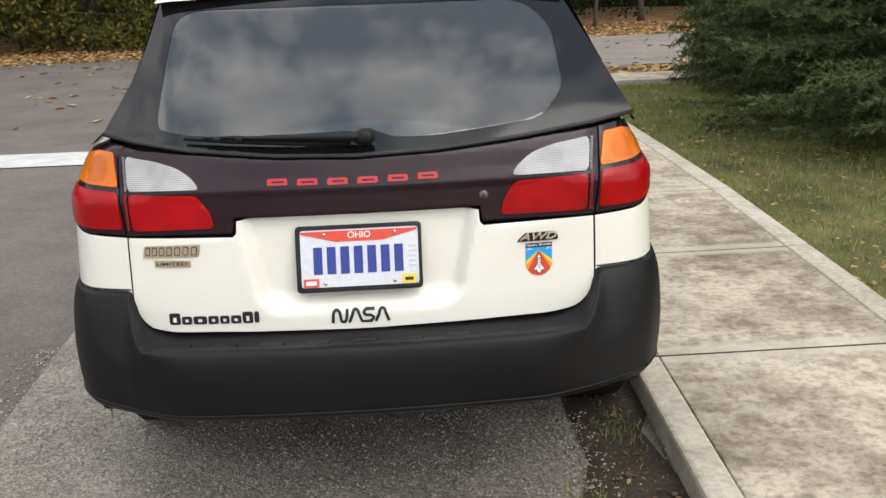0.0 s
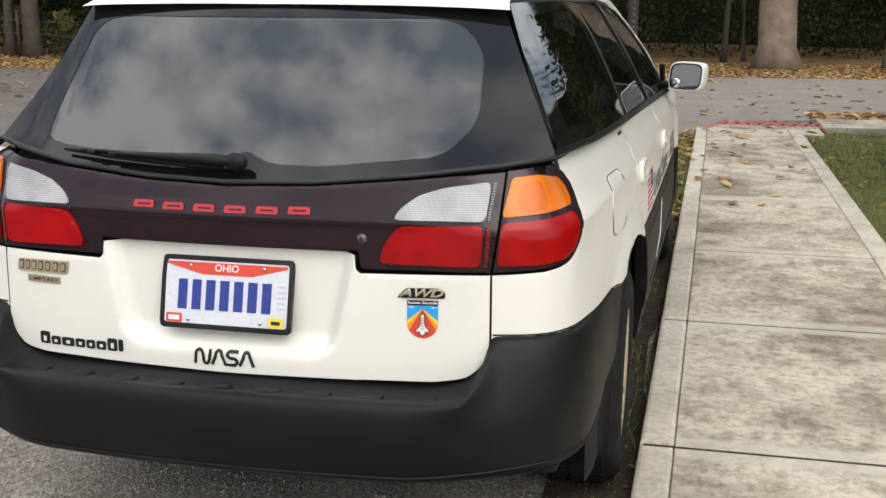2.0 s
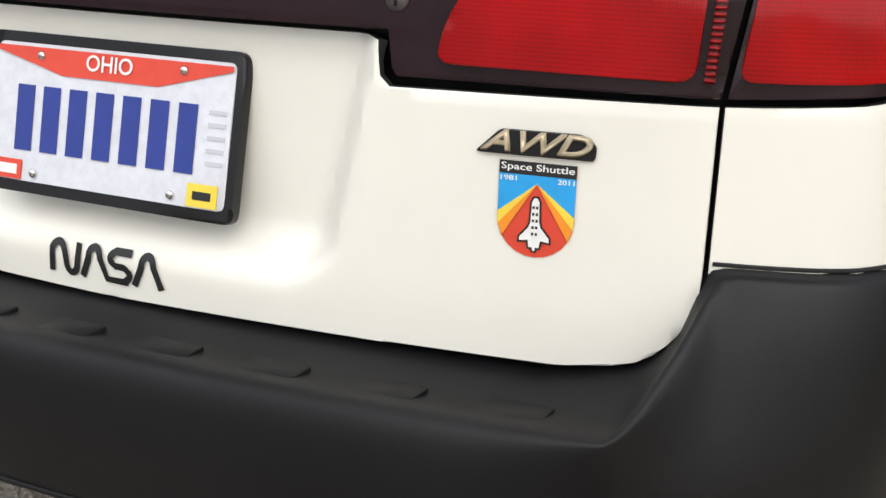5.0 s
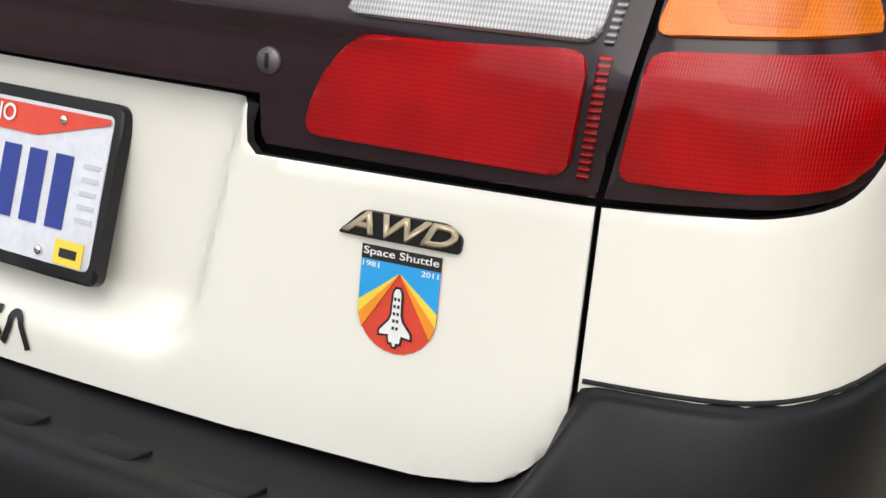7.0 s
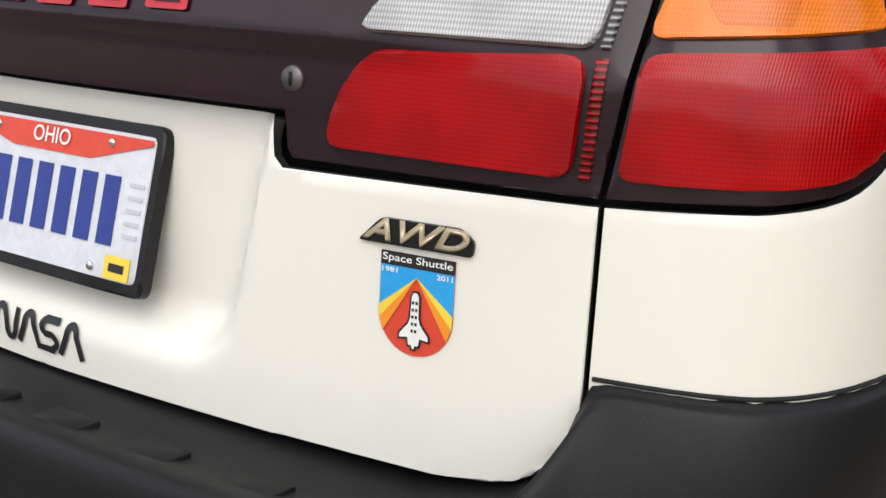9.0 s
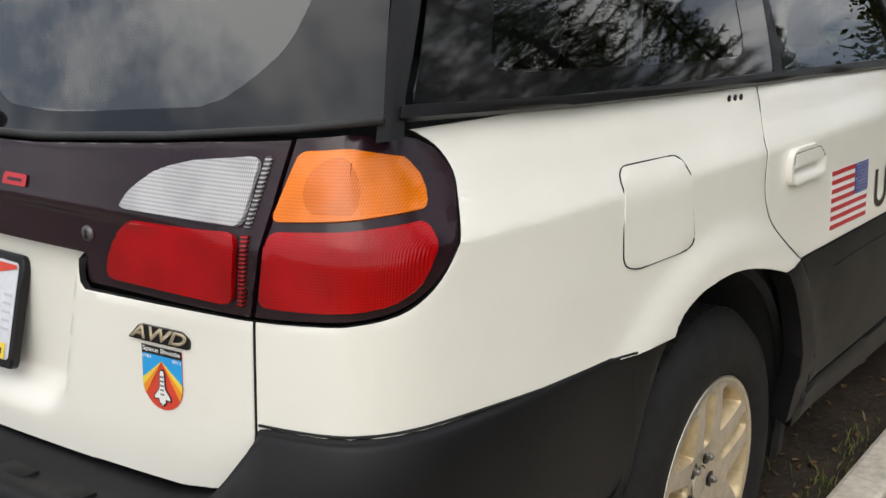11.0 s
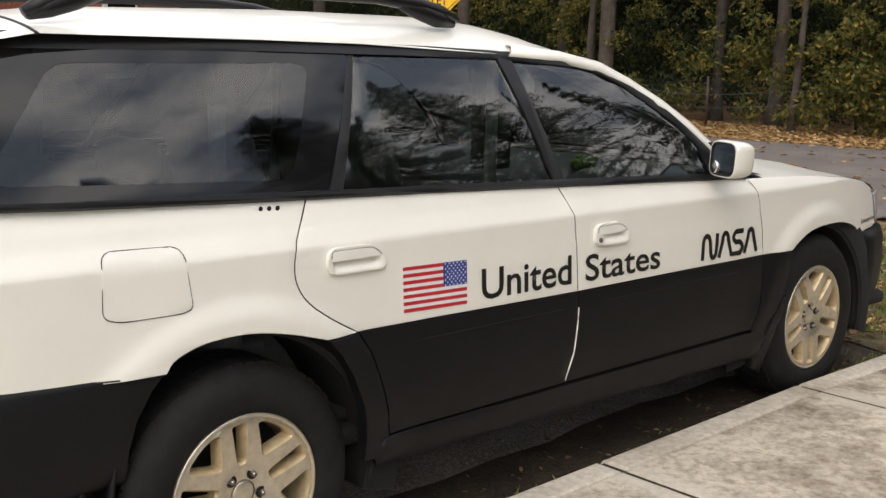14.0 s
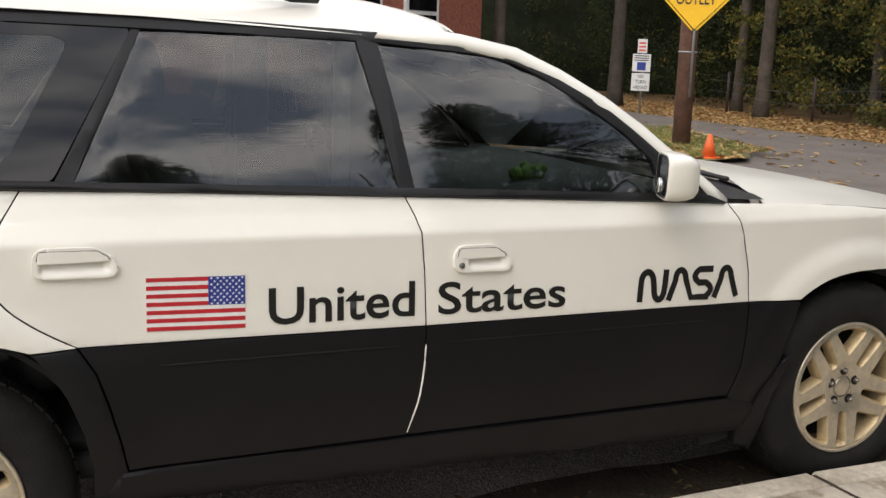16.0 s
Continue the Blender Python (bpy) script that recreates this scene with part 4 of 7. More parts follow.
# wheels
def wheel_parts(group):
    """Tyre, rim with ten paired arms, hub and nuts; the face looks along +x."""
    w = empty("wheel", "", "")
    R, RR = .325, .205
    prof = [(-.19, .200), (-.195, .25), (-.185, .30), (-.165, .320), (-.12, .325), (-.05, .325), (-.02, .320), (.004, .300), (.016, .268), (.014, .235), (.006, .212), (-.006, .203), (-.06, .198)]
    n = 64
    bm = bmesh.new()
    rings = [[bm.verts.new((x, r * math.cos(2 * math.pi * k / n), r * math.sin(2 * math.pi * k / n))) for k in range(n)] for x, r in prof]
    for a, b in zip(rings, rings[1:]):
        for k in range(n):
            bm.faces.new((a[k], a[(k + 1) % n], b[(k + 1) % n], b[k]))
    bmesh.ops.recalc_face_normals(bm, faces=bm.faces[:])
    tyre = part("tyre", bm, TYRE, w, "worn black road tyre")
    # tread blocks
    bm = bmesh.new()
    for k in range(60):
        for x, off in ((-.155, 0), (-.10, .5), (-.05, 0)):
            a = 2 * math.pi * (k + off) / 60
            c = bmesh.ops.create_cube(bm, size=1)
            m = Matrix.Rotation(a, 4, "X") @ Matrix.Translation((x, 0, R - .0025)) @ Matrix.Diagonal((.044, .026, .008, 1))
            bmesh.ops.transform(bm, matrix=m, verts=c["verts"])
    tr = part("tread", bm, TYRE, tyre, smooth=False)
    tr["kind"] = "stuff"
    # lip
    lip = [(-.012, .203), (.002, .206), (.006, .203), (.004, .196), (-.010, .188), (-.05, .183), (-.12, .178)]
    bm = bmesh.new()
    rings = [[bm.verts.new((x, r * math.cos(2 * math.pi * k / n), r * math.sin(2 * math.pi * k / n))) for k in range(n)] for x, r in lip]
    for i, (a, b) in enumerate(zip(rings, rings[1:])):
        for k in range(n):
            f = bm.faces.new((a[k], a[(k + 1) % n], b[(k + 1) % n], b[k]))
            f.material_index = 0 if i < 3 else 1
    bmesh.ops.recalc_face_normals(bm, faces=bm.faces[:])
    rim = part("rim", bm, [ALLOY, GOLD], w, "gold alloy rim with machined arms")
    # dark drum behind
    bm = bmesh.new()
    bmesh.ops.create_cone(bm, segments=32, radius1=.178, radius2=.178, depth=.02, cap_ends=True)
    bm.transform(Matrix.Translation((-.105, 0, 0)) @ Matrix.Rotation(math.pi / 2, 4, "Y"))
    part("brake_drum", bm, DARK, w, smooth=False)
    # cast face: five slots and five rounded triangular openings cut through it
    def polar(pts, a0):
        return [(r * math.cos(a0) - t * math.sin(a0), r * math.sin(a0) + t * math.cos(a0)) for r, t in pts]
    holes = []
    for i in range(5):
        a0 = -math.pi / 2 + 2 * math.pi * i / 5
        holes.append(polar(round_poly([(.076, -.0145), (.076, .0145), (.186, .0225), (.186, -.0225)], .0145, 4), a0))
        holes.append(polar(round_poly([(.097, 0), (.124, .021), (.171, .060), (.184, .043), (.190, 0), (.184, -.043), (.171, -.060), (.124, -.021)], .017, 3), a0 + math.pi / 5))

    def face_x(y, z):
        return interp(math.hypot(y, z), [.03, .055, .085, .15, .192, .197], [-.016, -.013, -.002, .004, .004, .001])
    bm = bmesh.new()
    ring = [(.197 * math.cos(2 * math.pi * k / n), .197 * math.sin(2 * math.pi * k / n)) for k in range(n)]
    inner = [(.034 * math.cos(2 * math.pi * k / 20), .034 * math.sin(2 * math.pi * k / 20)) for k in range(20)]
    es = []
    for lp in [ring, inner] + holes:
        vs = [bm.verts.new((y, z, 0)) for y, z in lp]
        es += [bm.edges.new((a, b)) for a, b in zip(vs, vs[1:] + vs[:1])]
    bmesh.ops.triangle_fill(bm, use_beauty=True, use_dissolve=False, edges=es)
    for axis in (0, 1):
        for k in range(-7, 8):
            co, no = [0, 0, 0], [0, 0, 0]
            co[axis], no[axis] = k * .0252, 1
            bmesh.ops.bisect_plane(bm, geom=bm.verts[:] + bm.edges[:] + bm.faces[:], plane_co=co, plane_no=no, dist=1e-5)
    for v in bm.verts:
        y, z = v.co.x, v.co.y
        v.co = (face_x(y, z), y, z)
    bm.normal_update()
    edge_loop = [e for e in bm.edges if e.is_boundary and .04 < math.hypot(e.verts[0].co.y, e.verts[0].co.z) < .195]
    inward = {}
    for e in edge_loop:
        mid, d = (e.verts[0].co + e.verts[1].co) / 2, (e.verts[1].co - e.verts[0].co).normalized()
        w_out = mid - e.link_faces[0].calc_center_median()
        w_out = (w_out - d * w_out.dot(d)).normalized()
        for v in e.verts:
            key = tuple(round(c, 5) for c in v.co)
            inward[key] = inward.get(key, Vector()) + w_out * .5
    for back, narrow in ((.0095, .0062), (.030, .0015)):
        r = bmesh.ops.extrude_edge_only(bm, edges=edge_loop)
        nv = [g for g in r["geom"] if isinstance(g, bmesh.types.BMVert)]
        moved = {}
        for v in nv:
            w_out = inward.get(tuple(round(c, 5) for c in v.co), Vector())
            v.co += w_out * narrow
            v.co.x -= back
            moved[tuple(round(c, 5) for c in v.co)] = w_out
        inward = moved
        for g in r["geom"]:
            if isinstance(g, bmesh.types.BMFace):
                g.material_index = 1
        edge_loop = [g for g in r["geom"] if isinstance(g, bmesh.types.BMEdge) and g.is_boundary and all(v in nv for v in g.verts)]
    bmesh.ops.recalc_face_normals(bm, faces=bm.faces[:])
    ob = part("rim_face", bm, [ALLOY, GOLD], rim, "machined alloy face with gold-painted openings", smooth=True)
    bm = bmesh.new()
    bm.from_mesh(ob.data)
    for e in bm.edges:
        if len(e.link_faces) == 2 and e.calc_face_angle(0) > .6:
            e.smooth = False
    bm.to_mesh(ob.data)
    bm.free()
    bm = bmesh.new()
    bmesh.ops.create_cone(bm, segments=40, radius1=.037, radius2=.031, depth=.016, cap_ends=True)
    bm.transform(Matrix.Translation((-.024, 0, 0)) @ Matrix.Rotation(math.pi / 2, 4, "Y"))
    part("hub", bm, ALLOY, rim, smooth=False)
    bm = bmesh.new()
    bmesh.ops.create_uvsphere(bm, u_segments=24, v_segments=12, radius=.030)
    bm.transform(Matrix.Translation((-.014, 0, 0)) @ Matrix.Diagonal((.16, 1, 1, 1)))
    part("centre_cap", bm, ALLOY, rim)
    for i in range(5):
        a = math.pi / 2 + 2 * math.pi * i / 5
        bm = bmesh.new()
        bmesh.ops.create_cone(bm, segments=6, radius1=.0090, radius2=.0080, depth=.012, cap_ends=True)
        bmesh.ops.create_uvsphere(bm, u_segments=10, v_segments=6, radius=.0066, matrix=Matrix.Translation((0, 0, .005)))
        bm.transform(Matrix.Translation((-.010, .052 * math.cos(a), .052 * math.sin(a))) @ Matrix.Rotation(math.pi / 2, 4, "Y"))
        # flat black disc behind each nut, standing in for a recess's shade
        hole = bmesh.new()
        bmesh.ops.create_cone(hole, segments=16, radius1=.0155, radius2=.0155, depth=.004, cap_ends=True)
        hole.transform(Matrix.Translation((-.0135, .052 * math.cos(a), .052 * math.sin(a))) @ Matrix.Rotation(math.pi / 2, 4, "Y"))
        part("nut_hole", hole, TRIM, rim, smooth=False)
        part("wheel_nut", bm, NUT, rim, smooth=False)
    return w


proto = wheel_parts("")
WHEELS = [((.812, 1.305, .285), 0), ((.806, 3.848, .352), 0), ((-.812, 1.305, .285), 180), ((-.806, 3.848, .352), 180)]
for i, ((x, y, z), turn) in enumerate(WHEELS):
    p = car_pt(x, y, z)
    m = Matrix.Translation(p) @ Matrix.Rotation(radians(turn), 4, "Z") @ Matrix.Rotation(radians((-30, 0, 20, 41)[i]), 4, "X")
    if i < 3:
        w = copy_thing(proto, m)
    else:
        w = proto
        w.matrix_basis = m
    kids = list(w.children)
    # one mesh carries the wheel: the tyre; rim, arms and nuts follow it
    ty = next(k for k in kids if k.name.startswith("tyre"))
    ty.parent = car
    ty.matrix_basis = m
    ty.name = "wheel"
    for k in list(ty.children):
        k.name = "tread"
    for k in kids:
        if k is not ty:
            k.parent = car
            k.matrix_basis = m
            for g in list(k.children):
                g.matrix_basis = Matrix.Identity(4)
    bpy.data.objects.remove(w)

# mud flaps
for sgn in (1, -1):
    rows = ((.52, .785, .806, 1.000), (.46, .755, .812, .985), (.40, .715, .816, .972), (.33, .665, .816, .962), (.24, .640, .815, .956), (.17, .640, .812, .954), (.15, .655, .800, .954))
    bm = grid_bm([[(sgn * (a + (b - a) * k / 4), y, z) for k in range(5)] for z, a, b, y in rows], .008)
    flap = car_part("mud_flap", bm, CLAD, label="black mud flap with pale lettering")
    for k in range(7):
        x = .655 + .021 * k
        bm = box_bm((sgn * x - .007, .9475, .205), (sgn * x + .007, .9490, .222))
        car_part("lettering_bar", bm, BADGE, flap, smooth=False)
    guard = smooth_line([(3.580, .486), (3.552, .470), (3.506, .405), (3.464, .320), (3.436, .250)], 3) + [(3.440, .220), (3.500, .192), (3.520, .225), (3.528, .310), (3.552, .410)]
    part("mud_flap", panel([(sgn * u, v) for u, v in yz(guard)], wrap, .02, lift=.010, depth=.05, edge=.005), CLAD, car, "black mud flap ahead of the sill")

# door mirrors
def shell_ring(d, k, n=28):
    """One rounded-rectangle ring of the mirror's housing, d behind its face."""
    c, u, f = Vector((.884, 3.080, 1.020)), Vector((.91, -.41, 0)), Vector((.41, .91, 0))
    out = []
    for i in range(n):
        a = 2 * math.pi * i / n
        ca, sa = math.cos(a), math.sin(a)
        p = abs(ca) ** .45 * (1 if ca > 0 else -1) * (.084 if ca > 0 else .080) * k
        q = abs(sa) ** .45 * (1 if sa > 0 else -1) * .062 * k - .004 * (1 - k)
        out.append(c + u * (p + .10 * q) + Vector((0, 0, q)) + f * d)
    return out


def rings_bm(rings, cap_front=False, cap_back=True):
    bm = bmesh.new()
    vs = [[bm.verts.new(p) for p in r] for r in rings]
    n = len(vs[0])
    for a, b in zip(vs, vs[1:]):
        for k in range(n):
            bm.faces.new((a[k], a[(k + 1) % n], b[(k + 1) % n], b[k]))
    if cap_front:
        bm.faces.new(vs[0])
    if cap_back:
        bm.faces.new(vs[-1])
    bmesh.ops.recalc_face_normals(bm, faces=bm.faces[:])
    return bm


for sgn in (1, -1):
    side = Matrix.Diagonal((sgn, 1, 1, 1))

    def mirror_part(name, bm, m, parent=None, label="", smooth=True):
        bm.transform(side)
        bmesh.ops.recalc_face_normals(bm, faces=bm.faces[:])
        return car_part(name, bm, m, parent, label, smooth)
    mir = mirror_part("door_mirror", rings_bm([shell_ring(d, k) for d, k in ((.006, .87), (-.002, .90), (-.003, .95), (.002, .99), (.010, 1), (.032, 1), (.055, .95), (.072, .84), (.082, .66), (.087, .40))]), PAINT, label="white door mirror")
    mirror_part("mirror_edge", rings_bm([shell_ring(d, k) for d, k in ((.008, .88), (-.0035, .90), (-.0035, .85), (.002, .83))], False, False), TRIM, mir)
    mirror_part("mirror_glass", rings_bm([shell_ring(d, k) for d, k in ((.001, .86), (.006, .86))], True, True), MIRROR, mir, smooth=False)
    bm = bmesh.new()
    bmesh.ops.create_uvsphere(bm, u_segments=20, v_segments=12, radius=.022)
    bm.transform(Matrix.Translation((.842, 3.098, .990)) @ Matrix.Rotation(radians(-24), 4, "Z") @ Matrix.Diagonal((1, .35, 1, 1)))
    mirror_part("blind_spot_mirror", bm, CHROME, mir)
    bm = grid_bm([[(x, y, z) for y, z in ((3.10, .940), (3.31, .940), (3.235, 1.01), (3.165, 1.065))] for x in (.766, .790)], .004)
    mirror_part("mirror_foot", bm, TRIM, mir)
    mirror_part("mirror_stalk", tube_bm([(.765, 3.17, .975), (.80, 3.165, .978), (.840, 3.13, .985)], [.020, .024, .024], 10, squash=.7), TRIM, mir)

# ---- plate, badges, stickers ----
PY0 = .412


def plate_pt(x, z, lift=0.0):
    return car_pt(x, PY0 - .012 + (z - .712) * .24 - lift, z)


plate_frame = part("plate_frame", panel(round_poly([(-.160, .634), (.154, .634), (.154, .796), (-.160, .796)], .012, 4), lambda u, v: plate_pt(u, v), .05, lift=.008, depth=.014, edge=.004), TRIM, car, "black number plate frame")
plate = part("number_plate", panel(round_poly([(-.148, .646), (.145, .646), (.145, .785), (-.148, .785)], .008, 4), lambda u, v: plate_pt(u, v), .05, lift=.0095, depth=.003), PLATE_WHITE, plate_frame, "white number plate with a red top edge")


def plate_sheet(name, pts, m, lift=.0112):
    bm = bmesh.new()
    bm.faces.new([bm.verts.new(plate_pt(u, v, lift)) for u, v in pts])
    bm.normal_update()
    if bm.faces[:][0].normal.y > 0:
        bmesh.ops.reverse_faces(bm, faces=bm.faces[:])
    bmesh.ops.solidify(bm, geom=bm.faces[:], thickness=.0006)
    return part(name, bm, m, plate_frame, smooth=False)


plate_sheet("red_edge", [(-.146, .784), (-.146, .779), (-.060, .758), (.058, .758), (.143, .779), (.143, .784)], SCARLET)
part("plate_lettering", text_bm("OHIO", plate_pt, -.030, .763, .027, .779, .0125), VINYL_WHITE, plate_frame)
for i in range(7):
    x = -.116 + i * .0335
    plate_sheet("plate_bar", [(x, .680), (x + .022, .680), (x + .022, .746), (x, .746)], VINYL_BLUE)
plate_sheet("renewal_sticker", [(-.142, .650), (-.104, .650), (-.104, .670), (-.142, .670)], SCARLET)
plate_sheet("renewal_sticker", [(.103, .650), (.138, .650), (.138, .672), (.103, .672)], YELLOW)
plate_sheet("sticker_bar", [(.110, .657), (.131, .657), (.131, .665), (.110, .665)], INK, .0118)
plate_sheet("sticker_bar", [(-.136, .655), (-.110, .655), (-.110, .665), (-.136, .665)], VINYL_WHITE, .0118)
for k in range(5):
    z = .690 + k * .012
    plate_sheet("faint_bar", [(.120, z), (.140, z), (.140, z + .004), (.120, z + .004)], mat("pale_grey_ink_%d" % k, (.5, .51, .55), .5), .0107)
for x, z in ((-.088, .776), (.088, .776), (-.088, .658), (.084, .658)):
    bm = bmesh.new()
    bmesh.ops.create_uvsphere(bm, u_segments=10, v_segments=6, radius=.0048)
    bm.transform(Matrix.Translation(plate_pt(x, z, .012)) @ Matrix.Diagonal((1, .6, 1, 1)))
    part("plate_bolt", bm, CHROME, plate_frame)


def decal(name, poly, m, lift=.0016, surf=wrap, parent=None, step=.05, thick=.0006):
    return part(name, panel(poly, surf, step, lift=lift, depth=thick, edge=0), m, parent or car)


def strokes(name, lines, w, m, surf, lift=.0018, parent=None, thick=0.0006):
    """Round-ended strokes of one width, laid on a surface."""
    bm = bmesh.new()
    h = 1e-3
    for line in lines:
        pts = [Vector(p) for p in line]
        left, right = [], []
        for i, p in enumerate(pts):
            d = (pts[min(i + 1, len(pts) - 1)] - pts[max(i - 1, 0)]).normalized()
            nrm = Vector((-d.y, d.x)) * w / 2
            left.append(p + nrm)
            right.append(p - nrm)
        def put(q):
            p, a, b = Vector(surf(q.x, q.y)), Vector(surf(q.x + h, q.y)), Vector(surf(q.x, q.y + h))
            return bm.verts.new(p + (a - p).cross(b - p).normalized() * lift)
        lv, rv = [put(q) for q in left], [put(q) for q in right]
        for i in range(len(pts) - 1):
            bm.faces.new((rv[i], rv[i + 1], lv[i + 1], lv[i]))
    return part(name, bm, m, parent or car)


def arc(cx, cy, rx, ry, a0, a1, n=10):
    return [(cx + rx * math.cos(radians(a0 + (a1 - a0) * k / n)), cy + ry * math.sin(radians(a0 + (a1 - a0) * k / n))) for k in range(n + 1)]


def worm(u0, v0, u1, v1):
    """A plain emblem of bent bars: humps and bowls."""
    W, H = u1 - u0, v1 - v0
    P = lambda x, y: (u0 + x * W, v0 + y * H)
    sq = lambda pts: [P(*p) for p in pts]
    a = [(.02, 0), (.03, .55)] + [(.03 + .06 * (1 - math.cos(math.pi * k / 8)), .62 + .33 * math.sin(math.pi * k / 8)) for k in range(1, 8)] + [(.155, .5)]
    b = [(.155, .5)] + [(.155 + .05 * (1 - math.cos(math.pi * k / 8)), .38 - .33 * math.sin(math.pi * k / 8)) for k in range(1, 8)] + [(.262, .5), (.272, 1)]
    c = [(.30, 0), (.36, .60)] + [(.365 + .05 * (1 - math.cos(math.pi * k / 8)), .68 + .28 * math.sin(math.pi * k / 8)) for k in range(0, 9)] + [(.52, .06), (.70, .05)]
    d = [(.74, .95), (.60, .95)] + [(.60 - .045 * math.sin(math.pi * k / 6), .95 - .43 * (k / 6)) for k in range(1, 7)] + [(.67, .52)] + [(.67 + .05 * math.sin(math.pi * k / 6), .52 - .46 * (k / 6)) for k in range(1, 7)]
    e = [(.755, 0), (.82, .60)] + [(.825 + .05 * (1 - math.cos(math.pi * k / 8)), .68 + .28 * math.sin(math.pi * k / 8)) for k in range(0, 9)] + [(.985, 0)]
    return [sq(a), sq(b), sq(c), sq(d), sq(e)]


strokes("bar_emblem", worm(-.079, .553, .067, .587), .0075, INK, hatch_skin, .002, tailgate)
strokes("bar_emblem", [[(at_y(u), v) for u, v in l] for l in worm(3.060, .671, 3.388, .757)], .018, INK, wrap, .002, front_door)
# maker's marks as plain blocks
x = -.219
for i in range(6):
    w = .052
    z0 = .902 + (.001 if i in (2, 3) else .0) + .0035 * abs(i - 2.5) * .6
    decal("red_block", round_poly([(x, z0), (x + w, z0), (x + w - .002, z0 + .016), (x + .002, z0 + .016)], .004, 2), VINYL_RED, .003, garnish_skin, garnish)
    decal("block_slot", [(x + .012, z0 + .006), (x + w - .010, z0 + .006), (x + w - .010, z0 + .0095), (x + .012, z0 + .0095)], PLUM, .0040, garnish_skin, garnish)
    x += .0738
x = -.489
for i, (w, h) in enumerate(((.030, .030), (.026, .021), (.034, .021), (.026, .021), (.024, .021), (.026, .021), (.026, .030), (.012, .030))):
    z0 = .5625
    decal("black_block", round_poly([(x, z0), (x + w, z0), (x + w, z0 + h), (x, z0 + h)], .005, 2), INK, .0018, hatch_skin, tailgate)
    if w > .02:
        decal("block_slot", [(x + w * .35, z0 + .006), (x + w * .65, z0 + .006), (x + w * .65, z0 + h * .62), (x + w * .35, z0 + h * .62)], PAINT, .0026, hatch_skin, tailgate)
    x += w + .0036
m1 = part("model_badge", panel(round_poly([(-.552, .737), (-.398, .737), (-.392, .768), (-.546, .766)], .006, 3), hatch_skin, .03, lift=.004, depth=.004, edge=.001), BADGE, tailgate, "champagne model badge")
for i in range(7):
    x = -.543 + i * .021
    decal("badge_bar", round_poly([(x, .742), (x + .014, .742), (x + .0165, .763), (x + .0025, .763)], .003, 2), TRIM, .0046, hatch_skin, tailgate)
    decal("badge_bar", round_poly([(x + .002, .744), (x + .0125, .744), (x + .0145, .761), (x + .004, .761)], .003, 2), BADGE, .0056, hatch_skin, tailgate)
part("trim_badge", panel(round_poly([(-.518, .712), (-.420, .711), (-.420, .728), (-.518, .730)], .003, 3), hatch_skin, .03, lift=.003, depth=.003, edge=.001), BADGE, tailgate, "small champagne trim badge")
part("badge_lettering", text_bm("LIMITED", hatch_skin, -.511, .7165, -.427, .7245, .0038), INK, tailgate)
awd = round_poly([(.3935, .7335), (.4155, .7550), (.486, .7555), (.4995, .7465), (.4985, .7335)], .004, 3)
part("drive_badge", panel(awd, hatch_skin, .03, lift=.0045, depth=.0045, edge=.001), TRIM, tailgate, "champagne all-wheel-drive badge")
part("badge_lettering", text_bm("AWD", hatch_skin, .399, .7355, .4965, .7535, .0056, thick=.002, bold=.018, slant=.35), BADGE, tailgate)
# mission sticker: black head, blue field, coloured rays
def shield_part(name, poly, m, lift):
    decal(name, poly, m, lift, hatch_skin, tailgate, .02, .0005)


low = [(.450 + .0340 * math.cos(radians(a)), .677 - .0340 * math.sin(radians(a)) * 1.02) for a in range(0, 181, 15)]
shield_part("sticker_field", [(.416, .727), (.416, .677)] + low[::-1][1:-1] + [(.484, .677), (.484, .727)], SCARLET, .0012)
shield_part("sticker_head", [(.416, .7165), (.484, .7165), (.484, .728), (.416, .728)], INK, .0022)
top = (.450, .709)
shield_part("sticker_blue", [(.416, .7165), (.416, .682), top, (.484, .682), (.484, .7165)], SKY_BLUE, .0020)
for (a, b), m in ((((.416, .682), (.4165, .671)), YELLOW), (((.4165, .671), (.4205, .660)), ORANGE)):
    shield_part("sticker_ray", [a, b, top], m, .0024)
    shield_part("sticker_ray", [(.900 - b[0], b[1]), (.900 - a[0], a[1]), top], m, .0024)
shuttle = [(.4485, .6965), (.4515, .6965), (.4532, .693), (.4538, .675), (.4555, .670), (.4630, .661), (.4632, .6575), (.4555, .6585), (.4545, .6520), (.4515, .6520), (.4508, .6490), (.4492, .6490), (.4485, .6520), (.4455, .6520), (.4445, .6585), (.4368, .6575), (.4370, .661), (.4445, .670), (.4462, .675), (.4468, .693)]
shield_part("sticker_craft", offset_poly(shuttle, -.0017), INK, .0026)
shield_part("sticker_craft", shuttle, VINYL_WHITE, .0030)
for k in range(5):
    for a, b in ((.4474, .4494), (.4506, .4526)):
        shield_part("craft_bar", [(a, .687 - k * .006), (b, .687 - k * .006), (b, .6895 - k * .006), (a, .6895 - k * .006)], INK, .0034)
part("sticker_lettering", text_bm("Space Shuttle", hatch_skin, .4178, .7185, .4822, .7265, .0026), VINYL_WHITE, tailgate)
part("sticker_lettering", text_bm("1981", hatch_skin, .4175, .7105, .4320, .7150, .0024), VINYL_WHITE, tailgate)
part("sticker_lettering", text_bm("2011", hatch_skin, .4680, .7105, .4825, .7150, .0024), VINYL_WHITE, tailgate)

